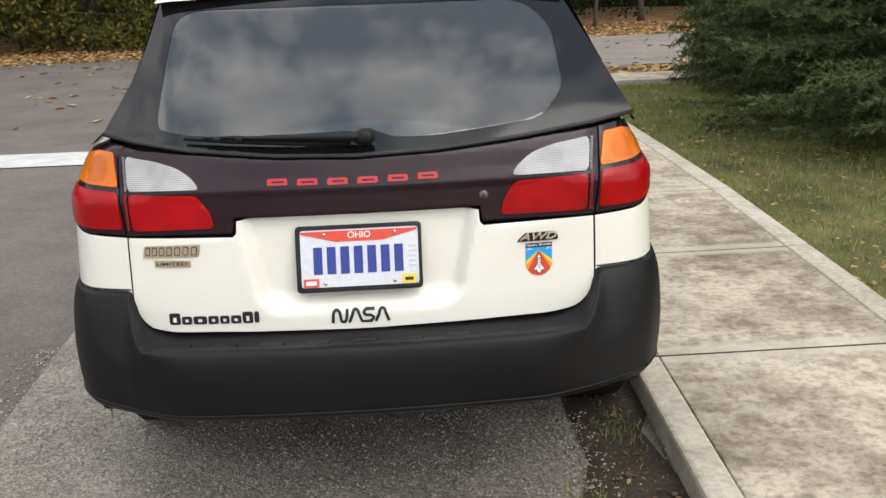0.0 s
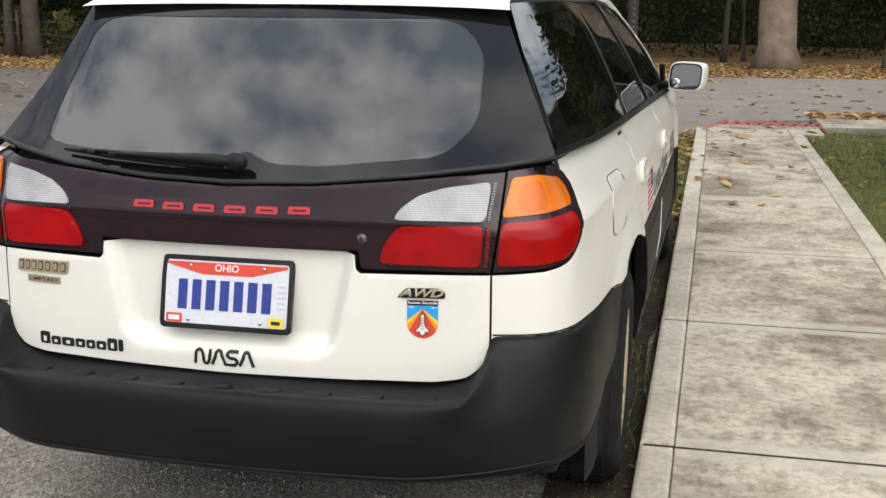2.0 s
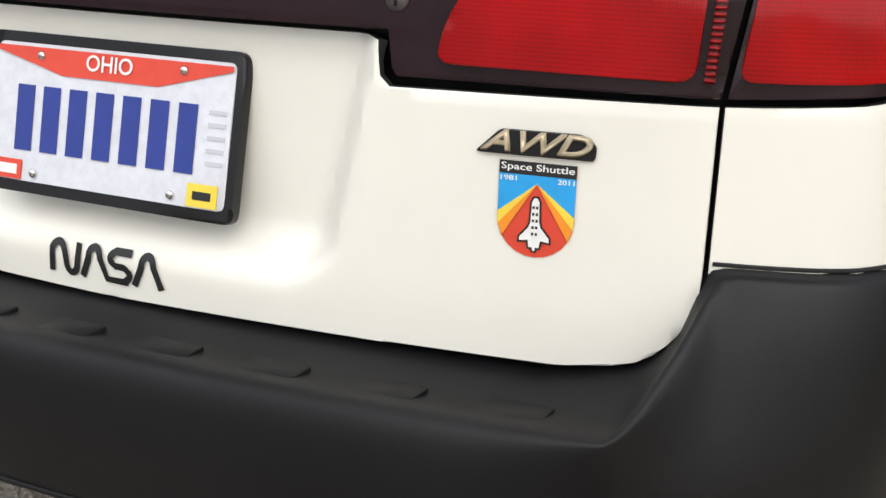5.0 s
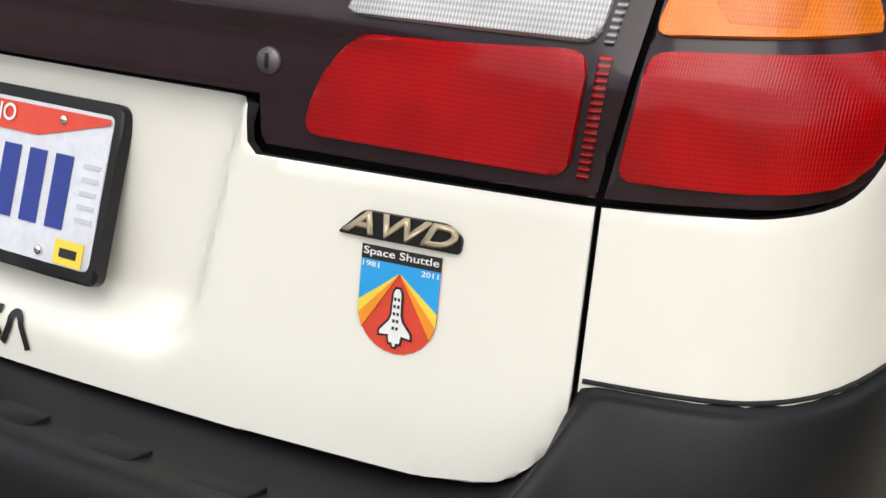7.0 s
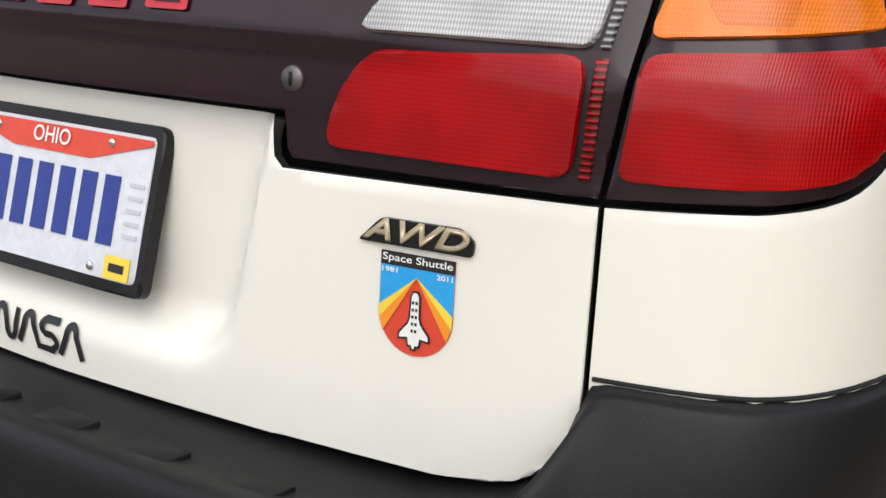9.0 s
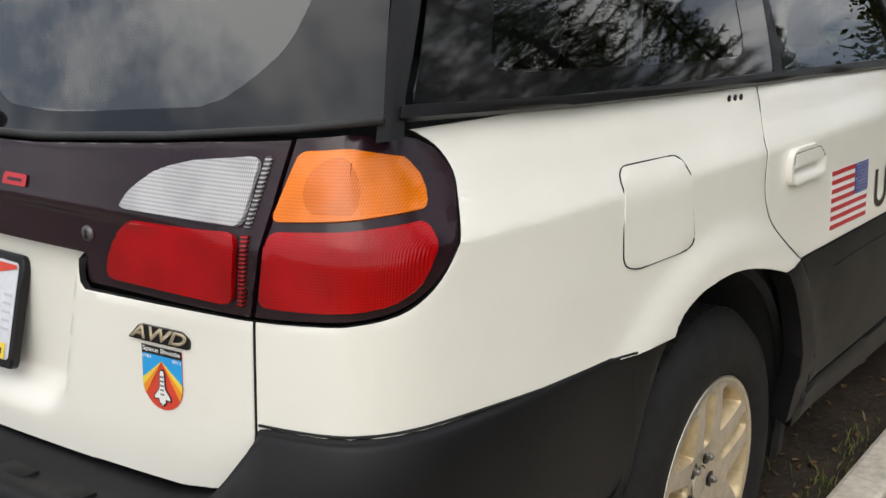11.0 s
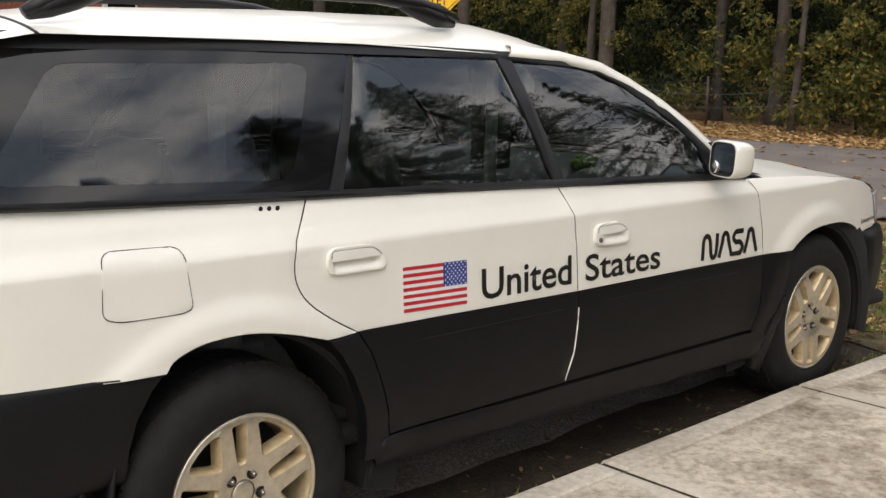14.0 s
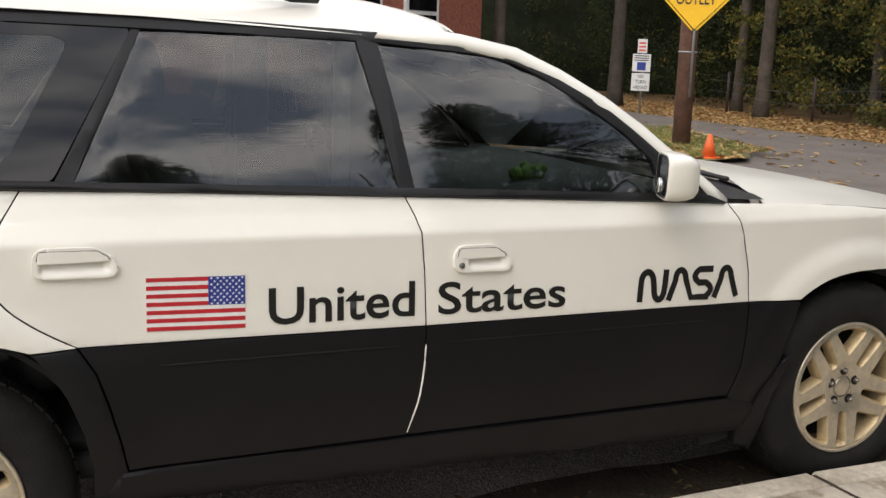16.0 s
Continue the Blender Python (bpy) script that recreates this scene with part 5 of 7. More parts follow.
# flag and lettering on the doors
def fl(u, v):
    """Flag coordinates, 0 to 1 along and up, on the rear door."""
    y = 1.774 + u * .223
    return (at_y(y), (.677 + (.672 - .677) * u) + v * (.1215 + .0015 * u))


decal("flag_white", [fl(0, 0), fl(1, 0), fl(1, 1), fl(0, 1)], VINYL_WHITE, .0008, wrap, rear_door)
for k in range(0, 13, 2):
    u1 = .62 if k > 5 else 1.0
    decal("flag_stripe", [fl(0, k / 13), fl(u1, k / 13), fl(u1, (k + 1) / 13), fl(0, (k + 1) / 13)], VINYL_RED, .0016, wrap, rear_door)
decal("flag_canton", [fl(.62, 6 / 13), fl(1, 6 / 13), fl(1, 1), fl(.62, 1)], VINYL_BLUE, .0020, wrap, rear_door)
bm = bmesh.new()
for r in range(9):
    for c in range(6 if r % 2 == 0 else 5):
        u = .62 + .38 * ((c + (.5 if r % 2 == 0 else 1.0)) / 6)
        v = 6 / 13 + (7 / 13) * (r + .5) / 9
        cs, cz = fl(u, v)
        p = Vector(wrap(cs, cz, .0026))
        ring = []
        for k in range(10):
            rr = .0038 if k % 2 == 0 else .0017
            a = math.pi / 2 + math.pi * k / 5
            ring.append(bm.verts.new(p + Vector((0, math.cos(a) * rr, math.sin(a) * rr))))
        bm.faces.new(ring)
part("flag_stars", bm, VINYL_WHITE, rear_door)["kind"] = "stuff"


def side_skin(y, z):
    return wrap(at_y(y), z)


part("door_lettering", text_bm("United", side_skin, 2.052, .673, 2.418, .762, .002, bold=.014), INK, rear_door)
part("door_lettering", text_bm("States", side_skin, 2.480, .672, 2.840, .755, .002, bold=.014), INK, front_door)
wing = next(o for o in car.children if o.name.startswith("front_wing"))
part("wing_lettering", text_bm("Enterprise", side_skin, 4.235, .676, 4.425, .702, .002), INK, wing)

# ---- cabin ----
car_part("floor_pan", box_bm((-.70, .55, .36), (.70, 3.5, .40)), DARK)
car_part("load_floor", box_bm((-.60, .62, .56), (.60, 1.5, .60), .01), CABIN)
dash = grid_bm([[(x, y, z) for x in [-.70 + .1 * k for k in range(15)]] for y, z in ((2.78, .72), (2.74, .86), (2.80, .93), (2.95, .955), (3.40, .945))], .02)
car_part("dashboard", dash, CABIN)
car_part("instrument_hood", box_bm((-.56, 2.72, .90), (-.18, 2.95, .985), .04, 3), CABIN)
bm = bmesh.new()
bmesh.ops.create_circle(bm, segments=4, radius=.01)
bm.free()
car_part("steering_wheel", tube_bm([(-.37 + .175 * math.cos(a), 2.60 - .06 * math.sin(a), .88 + .165 * math.sin(a)) for a in [2 * math.pi * k / 24 for k in range(25)]], .014, 8), TRIM)
car_part("steering_boss", box_bm((-.44, 2.62, .84), (-.30, 2.66, .92), .02), TRIM)


def seat(x, y, name, w=.48, back=.62):
    s = car_part(name, box_bm((x - w / 2, y, .44), (x + w / 2, y + .50, .60), .05, 3), SEAT)
    bm = box_bm((x - w / 2, -.07, 0), (x + w / 2, .07, back), .055, 3)
    bm.transform(Matrix.Translation((0, y, .56)) @ Matrix.Rotation(radians(18), 4, "X"))
    car_part("backrest", bm, SEAT, s)
    bm = box_bm((x - .13, -.05, 0), (x + .13, .05, .17), .045, 3)
    bm.transform(Matrix.Translation((0, y - .20, .56 + back * .97)) @ Matrix.Rotation(radians(12), 4, "X"))
    car_part("headrest", bm, SEAT, s)
    return s


for x in (-.37, .37):
    seat(x, 2.05, "front_seat")
bench = car_part("rear_bench", box_bm((-.51, 1.42, .44), (.51, 1.88, .60), .05, 3), SEAT)
bm = box_bm((-.62, -.06, 0), (.62, .06, .48), .05, 3)
bm.transform(Matrix.Translation((0, 1.40, .56)) @ Matrix.Rotation(radians(18), 4, "X"))
car_part("bench_backrest", bm, SEAT, bench)
for x in (-.38, .38):
    bm = box_bm((x - .12, 1.20, 1.02), (x + .12, 1.29, 1.13), .035, 3)
    car_part("headrest", bm, SEAT, bench)
for sgn in (1, -1):
    car_part("seat_belt", box_bm((sgn * .60 - .003, 2.28, .70), (sgn * .60 + .003, 2.325, 1.28)), BELT)
    car_part("seat_belt", box_bm((sgn * .58 - .003, 1.36, .80), (sgn * .58 + .003, 1.405, 1.22)), BELT)
    bm = box_bm((sgn * .52 - .012, 2.30, 1.0), (sgn * .56 + .012, 2.42, 1.34), .01)
    car_part("inner_pillar", bm, CABIN)
car_part("rear_view_mirror", box_bm((-.12, 2.86, 1.24), (.12, 2.89, 1.30), .012), TRIM)
car_part("headlining", box_bm((-.50, .98, 1.352), (.50, 2.55, 1.362)), CABIN)
# soft toy on the dashboard
bm = bmesh.new()
for x, y, z, r in ((0, 0, .03, .035), (.0, .05, .035, .036), (0, -.05, .03, .030), (.03, .02, .05, .018), (.03, .065, .052, .016), (-.02, .0, .06, .02)):
    bmesh.ops.create_icosphere(bm, subdivisions=2, radius=r, matrix=Matrix.Translation((x, y, z)))
bm.transform(Matrix.Translation(car_pt(.40, 2.945, .948)) @ Matrix.Scale(.72, 4))
toy = part("plush_toy", bm, PLUSH)
tagged(toy, "lumpy green plush toy lying on the dashboard", "toy")

# the far flank sits a little closer in
for o in car.children_recursive:
    if o.type == "MESH" and o.matrix_basis == Matrix.Identity(4) and not o.name.startswith(("wheel", "tyre", "rim", "tread", "hub", "centre_cap", "brake_drum")):
        if o.parent is not car and o.parent.matrix_basis != Matrix.Identity(4):
            continue
        for v in o.data.vertices:
            xc = v.co.x - LEAN * (v.co.y - LEAN_Y)
            if xc < -.45:
                v.co.x += (.028 + .052 * smoothstep(.985, 1.03, v.co.z)) * smoothstep(.45, .66, -xc)


# ---- ground and paving materials ----
def blend_mat(name, cols, scales, rough=0.95, bump=0.5, bscale=90.0, ramp=(0.35, 0.65), speck=None):
    """A rough surface mixed from colours by noise at two scales, with an optional speckle."""
    m = bpy.data.materials.new(name)
    m.use_nodes = True
    n, l = m.node_tree.nodes, m.node_tree.links
    p = n["Principled BSDF"]
    p.inputs["Roughness"].default_value = rough
    p.inputs["Specular IOR Level"].default_value = 0.25
    c = n.new("ShaderNodeTexCoord")
    prev = None
    for i, (s, (a, b)) in enumerate(zip(scales, cols)):
        t = n.new("ShaderNodeTexNoise")
        t.inputs["Scale"].default_value, t.inputs["Detail"].default_value = s, 10
        t.inputs["Roughness"].default_value = 0.68
        l.new(c.outputs["Object"], t.inputs["Vector"])
        r = n.new("ShaderNodeValToRGB")
        r.color_ramp.elements[0].position, r.color_ramp.elements[0].color = ramp[0], (*a, 1)
        r.color_ramp.elements[1].position, r.color_ramp.elements[1].color = ramp[1], (*b, 1)
        l.new(t.outputs["Fac"], r.inputs["Fac"])
        if prev is None:
            prev = r.outputs["Color"]
        else:
            x = n.new("ShaderNodeMixRGB")
            x.blend_type = "MULTIPLY"
            x.inputs["Fac"].default_value = 1.0
            l.new(prev, x.inputs["Color1"])
            l.new(r.outputs["Color"], x.inputs["Color2"])
            prev = x.outputs["Color"]
    if speck:
        v = n.new("ShaderNodeTexVoronoi")
        v.inputs["Scale"].default_value = speck[0]
        l.new(c.outputs["Object"], v.inputs["Vector"])
        r = n.new("ShaderNodeValToRGB")
        r.color_ramp.elements[0].color = (*speck[1], 1)
        r.color_ramp.elements[1].color = (*speck[2], 1)
        s2 = n.new("ShaderNodeSeparateColor")
        l.new(v.outputs["Color"], s2.inputs["Color"])
        l.new(s2.outputs["Red"], r.inputs["Fac"])
        x = n.new("ShaderNodeMixRGB")
        x.blend_type = "MULTIPLY"
        x.inputs["Fac"].default_value = 1.0
        l.new(prev, x.inputs["Color1"])
        l.new(r.outputs["Color"], x.inputs["Color2"])
        prev = x.outputs["Color"]
    l.new(prev, p.inputs["Base Color"])
    b = n.new("ShaderNodeTexNoise")
    b.inputs["Scale"].default_value, b.inputs["Detail"].default_value = bscale, 6
    u = n.new("ShaderNodeBump")
    u.inputs["Strength"].default_value, u.inputs["Distance"].default_value = bump, 0.012
    l.new(c.outputs["Object"], b.inputs["Vector"])
    l.new(b.outputs["Fac"], u.inputs["Height"])
    l.new(u.outputs["Normal"], p.inputs["Normal"])
    return m


def island_mat(name, stops, rough=0.8, trans=0.0):
    """Leaves, stones or blades: each takes its own colour from a ramp."""
    m = bpy.data.materials.new(name)
    m.use_nodes = True
    n, l = m.node_tree.nodes, m.node_tree.links
    p = n["Principled BSDF"]
    p.inputs["Roughness"].default_value = rough
    p.inputs["Specular IOR Level"].default_value = 0.25
    g = n.new("ShaderNodeNewGeometry")
    r = n.new("ShaderNodeValToRGB")
    e = r.color_ramp.elements
    while len(e) < len(stops):
        e.new(0.5)
    for k, (pos, col) in enumerate(stops):
        e[k].position, e[k].color = pos, (*col, 1)
    l.new(g.outputs["Random Per Island"], r.inputs["Fac"])
    l.new(r.outputs["Color"], p.inputs["Base Color"])
    if trans:
        t = n.new("ShaderNodeBsdfTranslucent")
        l.new(r.outputs["Color"], t.inputs["Color"])
        x = n.new("ShaderNodeMixShader")
        x.inputs["Fac"].default_value = trans
        l.new(p.outputs["BSDF"], x.inputs[1])
        l.new(t.outputs["BSDF"], x.inputs[2])
        l.new(x.outputs["Shader"], n["Material Output"].inputs["Surface"])
    return m


ROAD = blend_mat("worn_asphalt", [((.165, .142, .126), (.235, .205, .183)), ((.72, .72, .72), (1, 1, 1))], (1.1, 45), bump=.55, bscale=160, speck=(260, (.72, .72, .72), (1.1, 1.1, 1.1)))
ROAD_PALE = blend_mat("chip_sealed_road", [((.27, .235, .205), (.36, .318, .28)), ((.75, .75, .75), (1, 1, 1))], (1.6, 40), bump=.6, bscale=140, speck=(180, (.7, .7, .7), (1.1, 1.1, 1.1)))
TAR = mat("tar_seam", (.05, .048, .047), .8, vary=.3, vscale=20, bump=.2, bscale=80)
GRAVEL = blend_mat("gravel_shoulder", [((.34, .305, .265), (.54, .49, .43)), ((.50, .50, .50), (1, 1, 1))], (3.0, 60), bump=1.0, bscale=120, speck=(150, (.6, .6, .6), (1.25, 1.22, 1.18)))
SOIL = blend_mat("leafy_soil", [((.042, .032, .024), (.082, .062, .043)), ((.55, .55, .55), (1, 1, 1))], (5, 55), bump=1.0, bscale=70)
CONCRETE = blend_mat("mottled_concrete", [((.30, .248, .190), (.60, .525, .420)), ((.62, .60, .575), (1, 1, 1)), ((.66, .65, .63), (1, 1, 1))], (1.4, 6.5, 34), bump=.28, bscale=230, ramp=(.38, .54), speck=(420, (.90, .90, .90), (1.03, 1.03, 1.03)))
def trowel(m, inner=.435, outer=.46):
    """Pale trowelled bands along a slab's two cross joints."""
    n, l = m.node_tree.nodes, m.node_tree.links
    p = n["Principled BSDF"]
    src = p.inputs["Base Color"].links[0].from_socket
    c = n.new("ShaderNodeTexCoord")
    sp = n.new("ShaderNodeSeparateXYZ")
    l.new(c.outputs["Generated"], sp.inputs["Vector"])
    a, b = n.new("ShaderNodeMath"), n.new("ShaderNodeMath")
    a.operation, b.operation = "SUBTRACT", "ABSOLUTE"
    a.inputs[1].default_value = .5
    l.new(sp.outputs["Y"], a.inputs[0])
    l.new(a.outputs[0], b.inputs[0])
    q = n.new("ShaderNodeMapRange")
    q.inputs["From Min"].default_value, q.inputs["From Max"].default_value = inner, outer
    q.inputs["To Max"].default_value = .55
    l.new(b.outputs[0], q.inputs["Value"])
    x = n.new("ShaderNodeMixRGB")
    x.inputs["Color2"].default_value = (.56, .515, .435, 1)
    l.new(q.outputs["Result"], x.inputs["Fac"])
    l.new(src, x.inputs["Color1"])
    l.new(x.outputs["Color"], p.inputs["Base Color"])


trowel(CONCRETE)
KERB = blend_mat("pale_trowelled_edge", [((.44, .385, .305), (.63, .57, .475)), ((.72, .72, .72), (1, 1, 1))], (3.2, 40), bump=.3, bscale=240, ramp=(.36, .60))
RED_PAVE = blend_mat("red_paving", [((.30, .095, .080), (.44, .16, .135)), ((.8, .8, .8), (1, 1, 1))], (2.2, 30), bump=.4, bscale=60)
TURF = blend_mat("turf", [((.080, .075, .034), (.24, .225, .085)), ((.55, .55, .5), (1, 1, 1))], (1.8, 60), bump=1.0, bscale=60)
VERGE = blend_mat("thin_brown_verge", [((.070, .055, .030), (.150, .120, .062)), ((.5, .5, .5), (1, 1, 1))], (2.5, 50), bump=1.0, bscale=60)
LITTER = blend_mat("leaf_litter", [((.13, .075, .035), (.30, .185, .085)), ((.5, .5, .5), (1, 1, 1))], (1.5, 40), bump=1.0, bscale=40)
PAINT_LINE = blend_mat("worn_road_paint", [((.52, .51, .49), (.70, .69, .66)), ((.8, .8, .8), (1, 1, 1))], (6, 60), bump=.2)
LEAF = island_mat("fallen_leaves", [(0, (.18, .085, .03)), (.3, (.34, .19, .07)), (.6, (.46, .30, .12)), (.85, (.52, .40, .20)), (1, (.30, .12, .05))], .8, .15)
SOIL_LEAF = island_mat("old_leaf_chips", [(0, (.06, .035, .018)), (.5, (.13, .08, .04)), (.9, (.20, .13, .07)), (1, (.36, .25, .12))], .9)
BLADE = island_mat("grass_blades", [(0, (.10, .155, .034)), (.40, (.175, .25, .062)), (.72, (.235, .255, .08)), (.88, (.30, .25, .115)), (1, (.42, .34, .18))], .7, .25)
STONE = island_mat("gravel_stones", [(0, (.20, .175, .15)), (.5, (.33, .30, .26)), (.9, (.38, .35, .31)), (1, (.44, .41, .37))], .9)
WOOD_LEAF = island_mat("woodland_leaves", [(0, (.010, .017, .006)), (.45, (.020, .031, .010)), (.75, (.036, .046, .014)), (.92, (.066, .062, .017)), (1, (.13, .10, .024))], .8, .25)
GOLD_LEAF = island_mat("autumn_leaves", [(0, (.06, .075, .018)), (.45, (.085, .092, .022)), (.8, (.15, .125, .028)), (1, (.26, .18, .035))], .8, .25)
NEEDLE = island_mat("spruce_needles", [(0, (.034, .050, .017)), (.5, (.056, .080, .026)), (.85, (.085, .108, .034)), (1, (.12, .135, .045))], .7)
BARK = mat("grey_brown_bark", (.085, .066, .050), .95, vary=.5, vscale=5, bump=1.0, bscale=26)
BARK_PALE = mat("pale_flaking_bark", (.25, .185, .135), .95, vary=.45, vscale=3.5, bump=1.0, bscale=18)
BARK_DARK = mat("dark_bark", (.060, .048, .038), .95, vary=.5, vscale=6, bump=1.0, bscale=26)
FAR = blend_mat("far_woods_shade", [((.006, .010, .004), (.026, .034, .012)), ((.4, .4, .4), (1, 1, 1))], (.7, 5), bump=.0)


def lay(x, y):
    """Height of the ground: level ahead, falling a little to the rear."""
    return .03 - .027 * max(0.0, min(3.9 - y, 6.5))


def sheet(name, outline, z, material, label, category, step=1.0, kind="structure"):
    """A paved or grassed area on the ground, its outline given in plan."""
    bm = cut_sheet(outline, step)
    for v in bm.verts:
        v.co.z = lay(v.co.x, v.co.y) + z
    ob = part(name, bm, material)
    return tagged(ob, label, category, kind=kind)


def wavy(pts, amp=.06, per=.5, seed=1):
    """An outline with a frayed edge."""
    rnd = random.Random(seed)
    out = []
    for a, b in zip(pts, pts[1:] + pts[:1]):
        d = math.dist(a, b)
        n = max(1, int(d / per))
        for k in range(n):
            t = k / n
            out.append((a[0] + (b[0] - a[0]) * t + rnd.uniform(-amp, amp), a[1] + (b[1] - a[1]) * t + rnd.uniform(-amp, amp)))
    return out


bm = grid_bm([[(x, y, lay(x, y) - .035) for x in (-400, -60, -20, -8, 0, 8, 20, 60, 400)] for y in (-400, -40, -10, -2.6, -1, 1, 2.5, 3.9, 6, 10, 16, 30, 80, 400)])
bmesh.ops.recalc_face_normals(bm, faces=bm.faces[:])
tagged(part("ground", bm, LITTER), "woodland floor of brown leaf litter", "ground", kind="structure")
sheet("road", [(-60, 8.9), (-9.5, 8.9), (-9.5, -40), (-1.22, -40), (-1.22, 9.0), (.9, 9.15), (1.4, 9.9), (2.2, 10.25), (3.2, 11.3), (60, 11.9), (60, 17.0), (3, 16.7), (-2, 15.9), (-8, 15.4), (-14, 15.3), (-60, 15.8)], -.012, ROAD, "grey asphalt street strewn with a few fallen leaves", "road")
sheet("side_road", wavy([(-1.10, 8.9), (-.45, 8.7), (1.2, 8.9), (1.6, 10.2), (2.4, 10.5), (3.1, 11.6), (14, 12.0), (30, 12.2), (30, 16.8), (3, 16.5), (-1.0, 15.85)], .04, .8, 3), -.006, ROAD_PALE, "pale chip-sealed carriageway of a side road", "road")
sheet("tar_seam", wavy([(-1.22, 8.8), (-1.0, 8.8), (-.98, 12.0), (-.95, 15.8), (-1.18, 15.8), (-1.16, 12.0)], .03, .5, 5), -.001, TAR, "dark tar seam between two road surfaces", "seam")
sheet("shoulder", wavy([(-1.26, -30), (.80, -30), (.84, -1), (.88, 1.0), (.92, 2.5), (.96, 4.6), (.5, 4.9), (-.4, 5.1), (-1.15, 6.0), (-1.24, 1.5)], .025, .35, 7), -.004, GRAVEL, "grey gravel shoulder under the parked car", "shoulder")
sheet("soil_strip", wavy([(.56, -4), (.80, -4), (.90, 1.2), (.96, 3.4), (1.02, 5.0), (.66, 5.0), (.52, 3.0), (.62, 1.0), (.60, -1)], .05, .25, 9), .002, SOIL, "dark leafy soil along the pavement edge", "soil")
sheet("verge", wavy([(-.9, 5.2), (.2, 4.7), (1.0, 4.7), (1.06, 7.2), (1.12, 8.7), (.3, 8.75), (-.5, 8.3), (-.95, 7.0)], .10, .4, 11), .010, VERGE, "leaf-strewn grass verge in front of the car", "verge")
sheet("lawn", wavy([(2.03, -12), (30, -12), (30, 9.2), (2.35, 9.25), (2.03, 8.6)], .03, .5, 13), .012, TURF, "mown green lawn beside the pavement", "lawn")
sheet("island", wavy([(-7.6, 9.0), (-7.3, 9.7), (-7.6, 10.5), (-8.6, 11.3), (-10.4, 12.0), (-12.5, 12.1), (-12.5, 10.2), (-9.0, 8.9), (-8.0, 8.7)], .10, .4, 15), .05, TURF, "grass island strewn with leaves at the road mouth", "verge")
sheet("stop_line", [(-9.0, 6.10), (-1.9, 5.98), (-1.9, 6.58), (-9.0, 6.72)], -.004, PAINT_LINE, "worn white stop line across the street", "road marking")


# pavement of slabs with trowelled edges
def slab_bm(x0a, x0b, x1, y0, y1, top, low, bev=.008, x1b=None):
    bm = bmesh.new()
    pl = [(x0a, y0), (x1, y0), (x1 if x1b is None else x1b, y1), (x0b, y1)]
    t = [bm.verts.new((x, y, lay(x, y) + top)) for x, y in pl]
    b = [bm.verts.new((x, y, lay(x, y) + low)) for x, y in pl]
    bm.faces.new(t)
    bm.faces.new(b[::-1])
    for k in range(4):
        bm.faces.new((t[k], b[k], b[(k + 1) % 4], t[(k + 1) % 4]))
    bmesh.ops.bevel(bm, geom=[e for e in bm.edges if all(v in t for v in e.verts)], offset=bev, segments=2, affect="EDGES", profile=.5)
    return bm


pavement = tagged(new("pavement"), "mottled pale concrete pavement of square slabs", "pavement", kind="structure")
JY = [-7.2, -6.0, -4.8, -3.6, -2.38, -1.15, .10, 1.33, 2.55, 3.70, 5.14, 6.45, 7.75, 8.75]
left_x = lambda y: .868 + .026 * y
for y0, y1 in zip(JY, JY[1:]):
    g = .010
    a, b = y0 + g, y1 - g
    part("slab", slab_bm(left_x(a) + .105, left_x(b) + .105, 1.915, a, b, .090, -.08, .005), CONCRETE, pavement, smooth=False)
    part("slab_edge", slab_bm(left_x(a), left_x(b), left_x(a) + .103, a, b, .094, -.10, .014, left_x(b) + .103), KERB, pavement, smooth=False)
    part("slab_edge", slab_bm(1.918, 1.918, 2.03, a, b, .094, -.08, .010), KERB, pavement, smooth=False)
    part("joint_bed", slab_bm(left_x(y1 - .03) + .012, left_x(y1 + .03) + .012, 2.01, y1 - .03, y1 + .03, .085, -.12, .002), SOIL, pavement, smooth=False)
part("ramp_slab", slab_bm(1.15, 1.30, 2.25, 8.76, 9.35, .055, -.1), CONCRETE, pavement, smooth=False)
for k in range(8):
    x = 2.30 + k * 1.5
    part("slab", slab_bm(x, x, x + 1.49, 9.35 + .04 * k, 10.05 + .05 * k, .060, -.08), CONCRETE, pavement, smooth=False)
pad = tagged(new("warning_paving"), "faded red brick paving at the pavement's end", "paving", kind="structure")
for i in range(10):
    for j in range(5):
        x, y = 1.08 + i * .112 + j * .06, 8.90 + j * .21
        part("brick", slab_bm(x, x + .05, x + .108, y, y + .204, .050 - .004 * j, -.05, .004), RED_PAVE, pad, smooth=False)


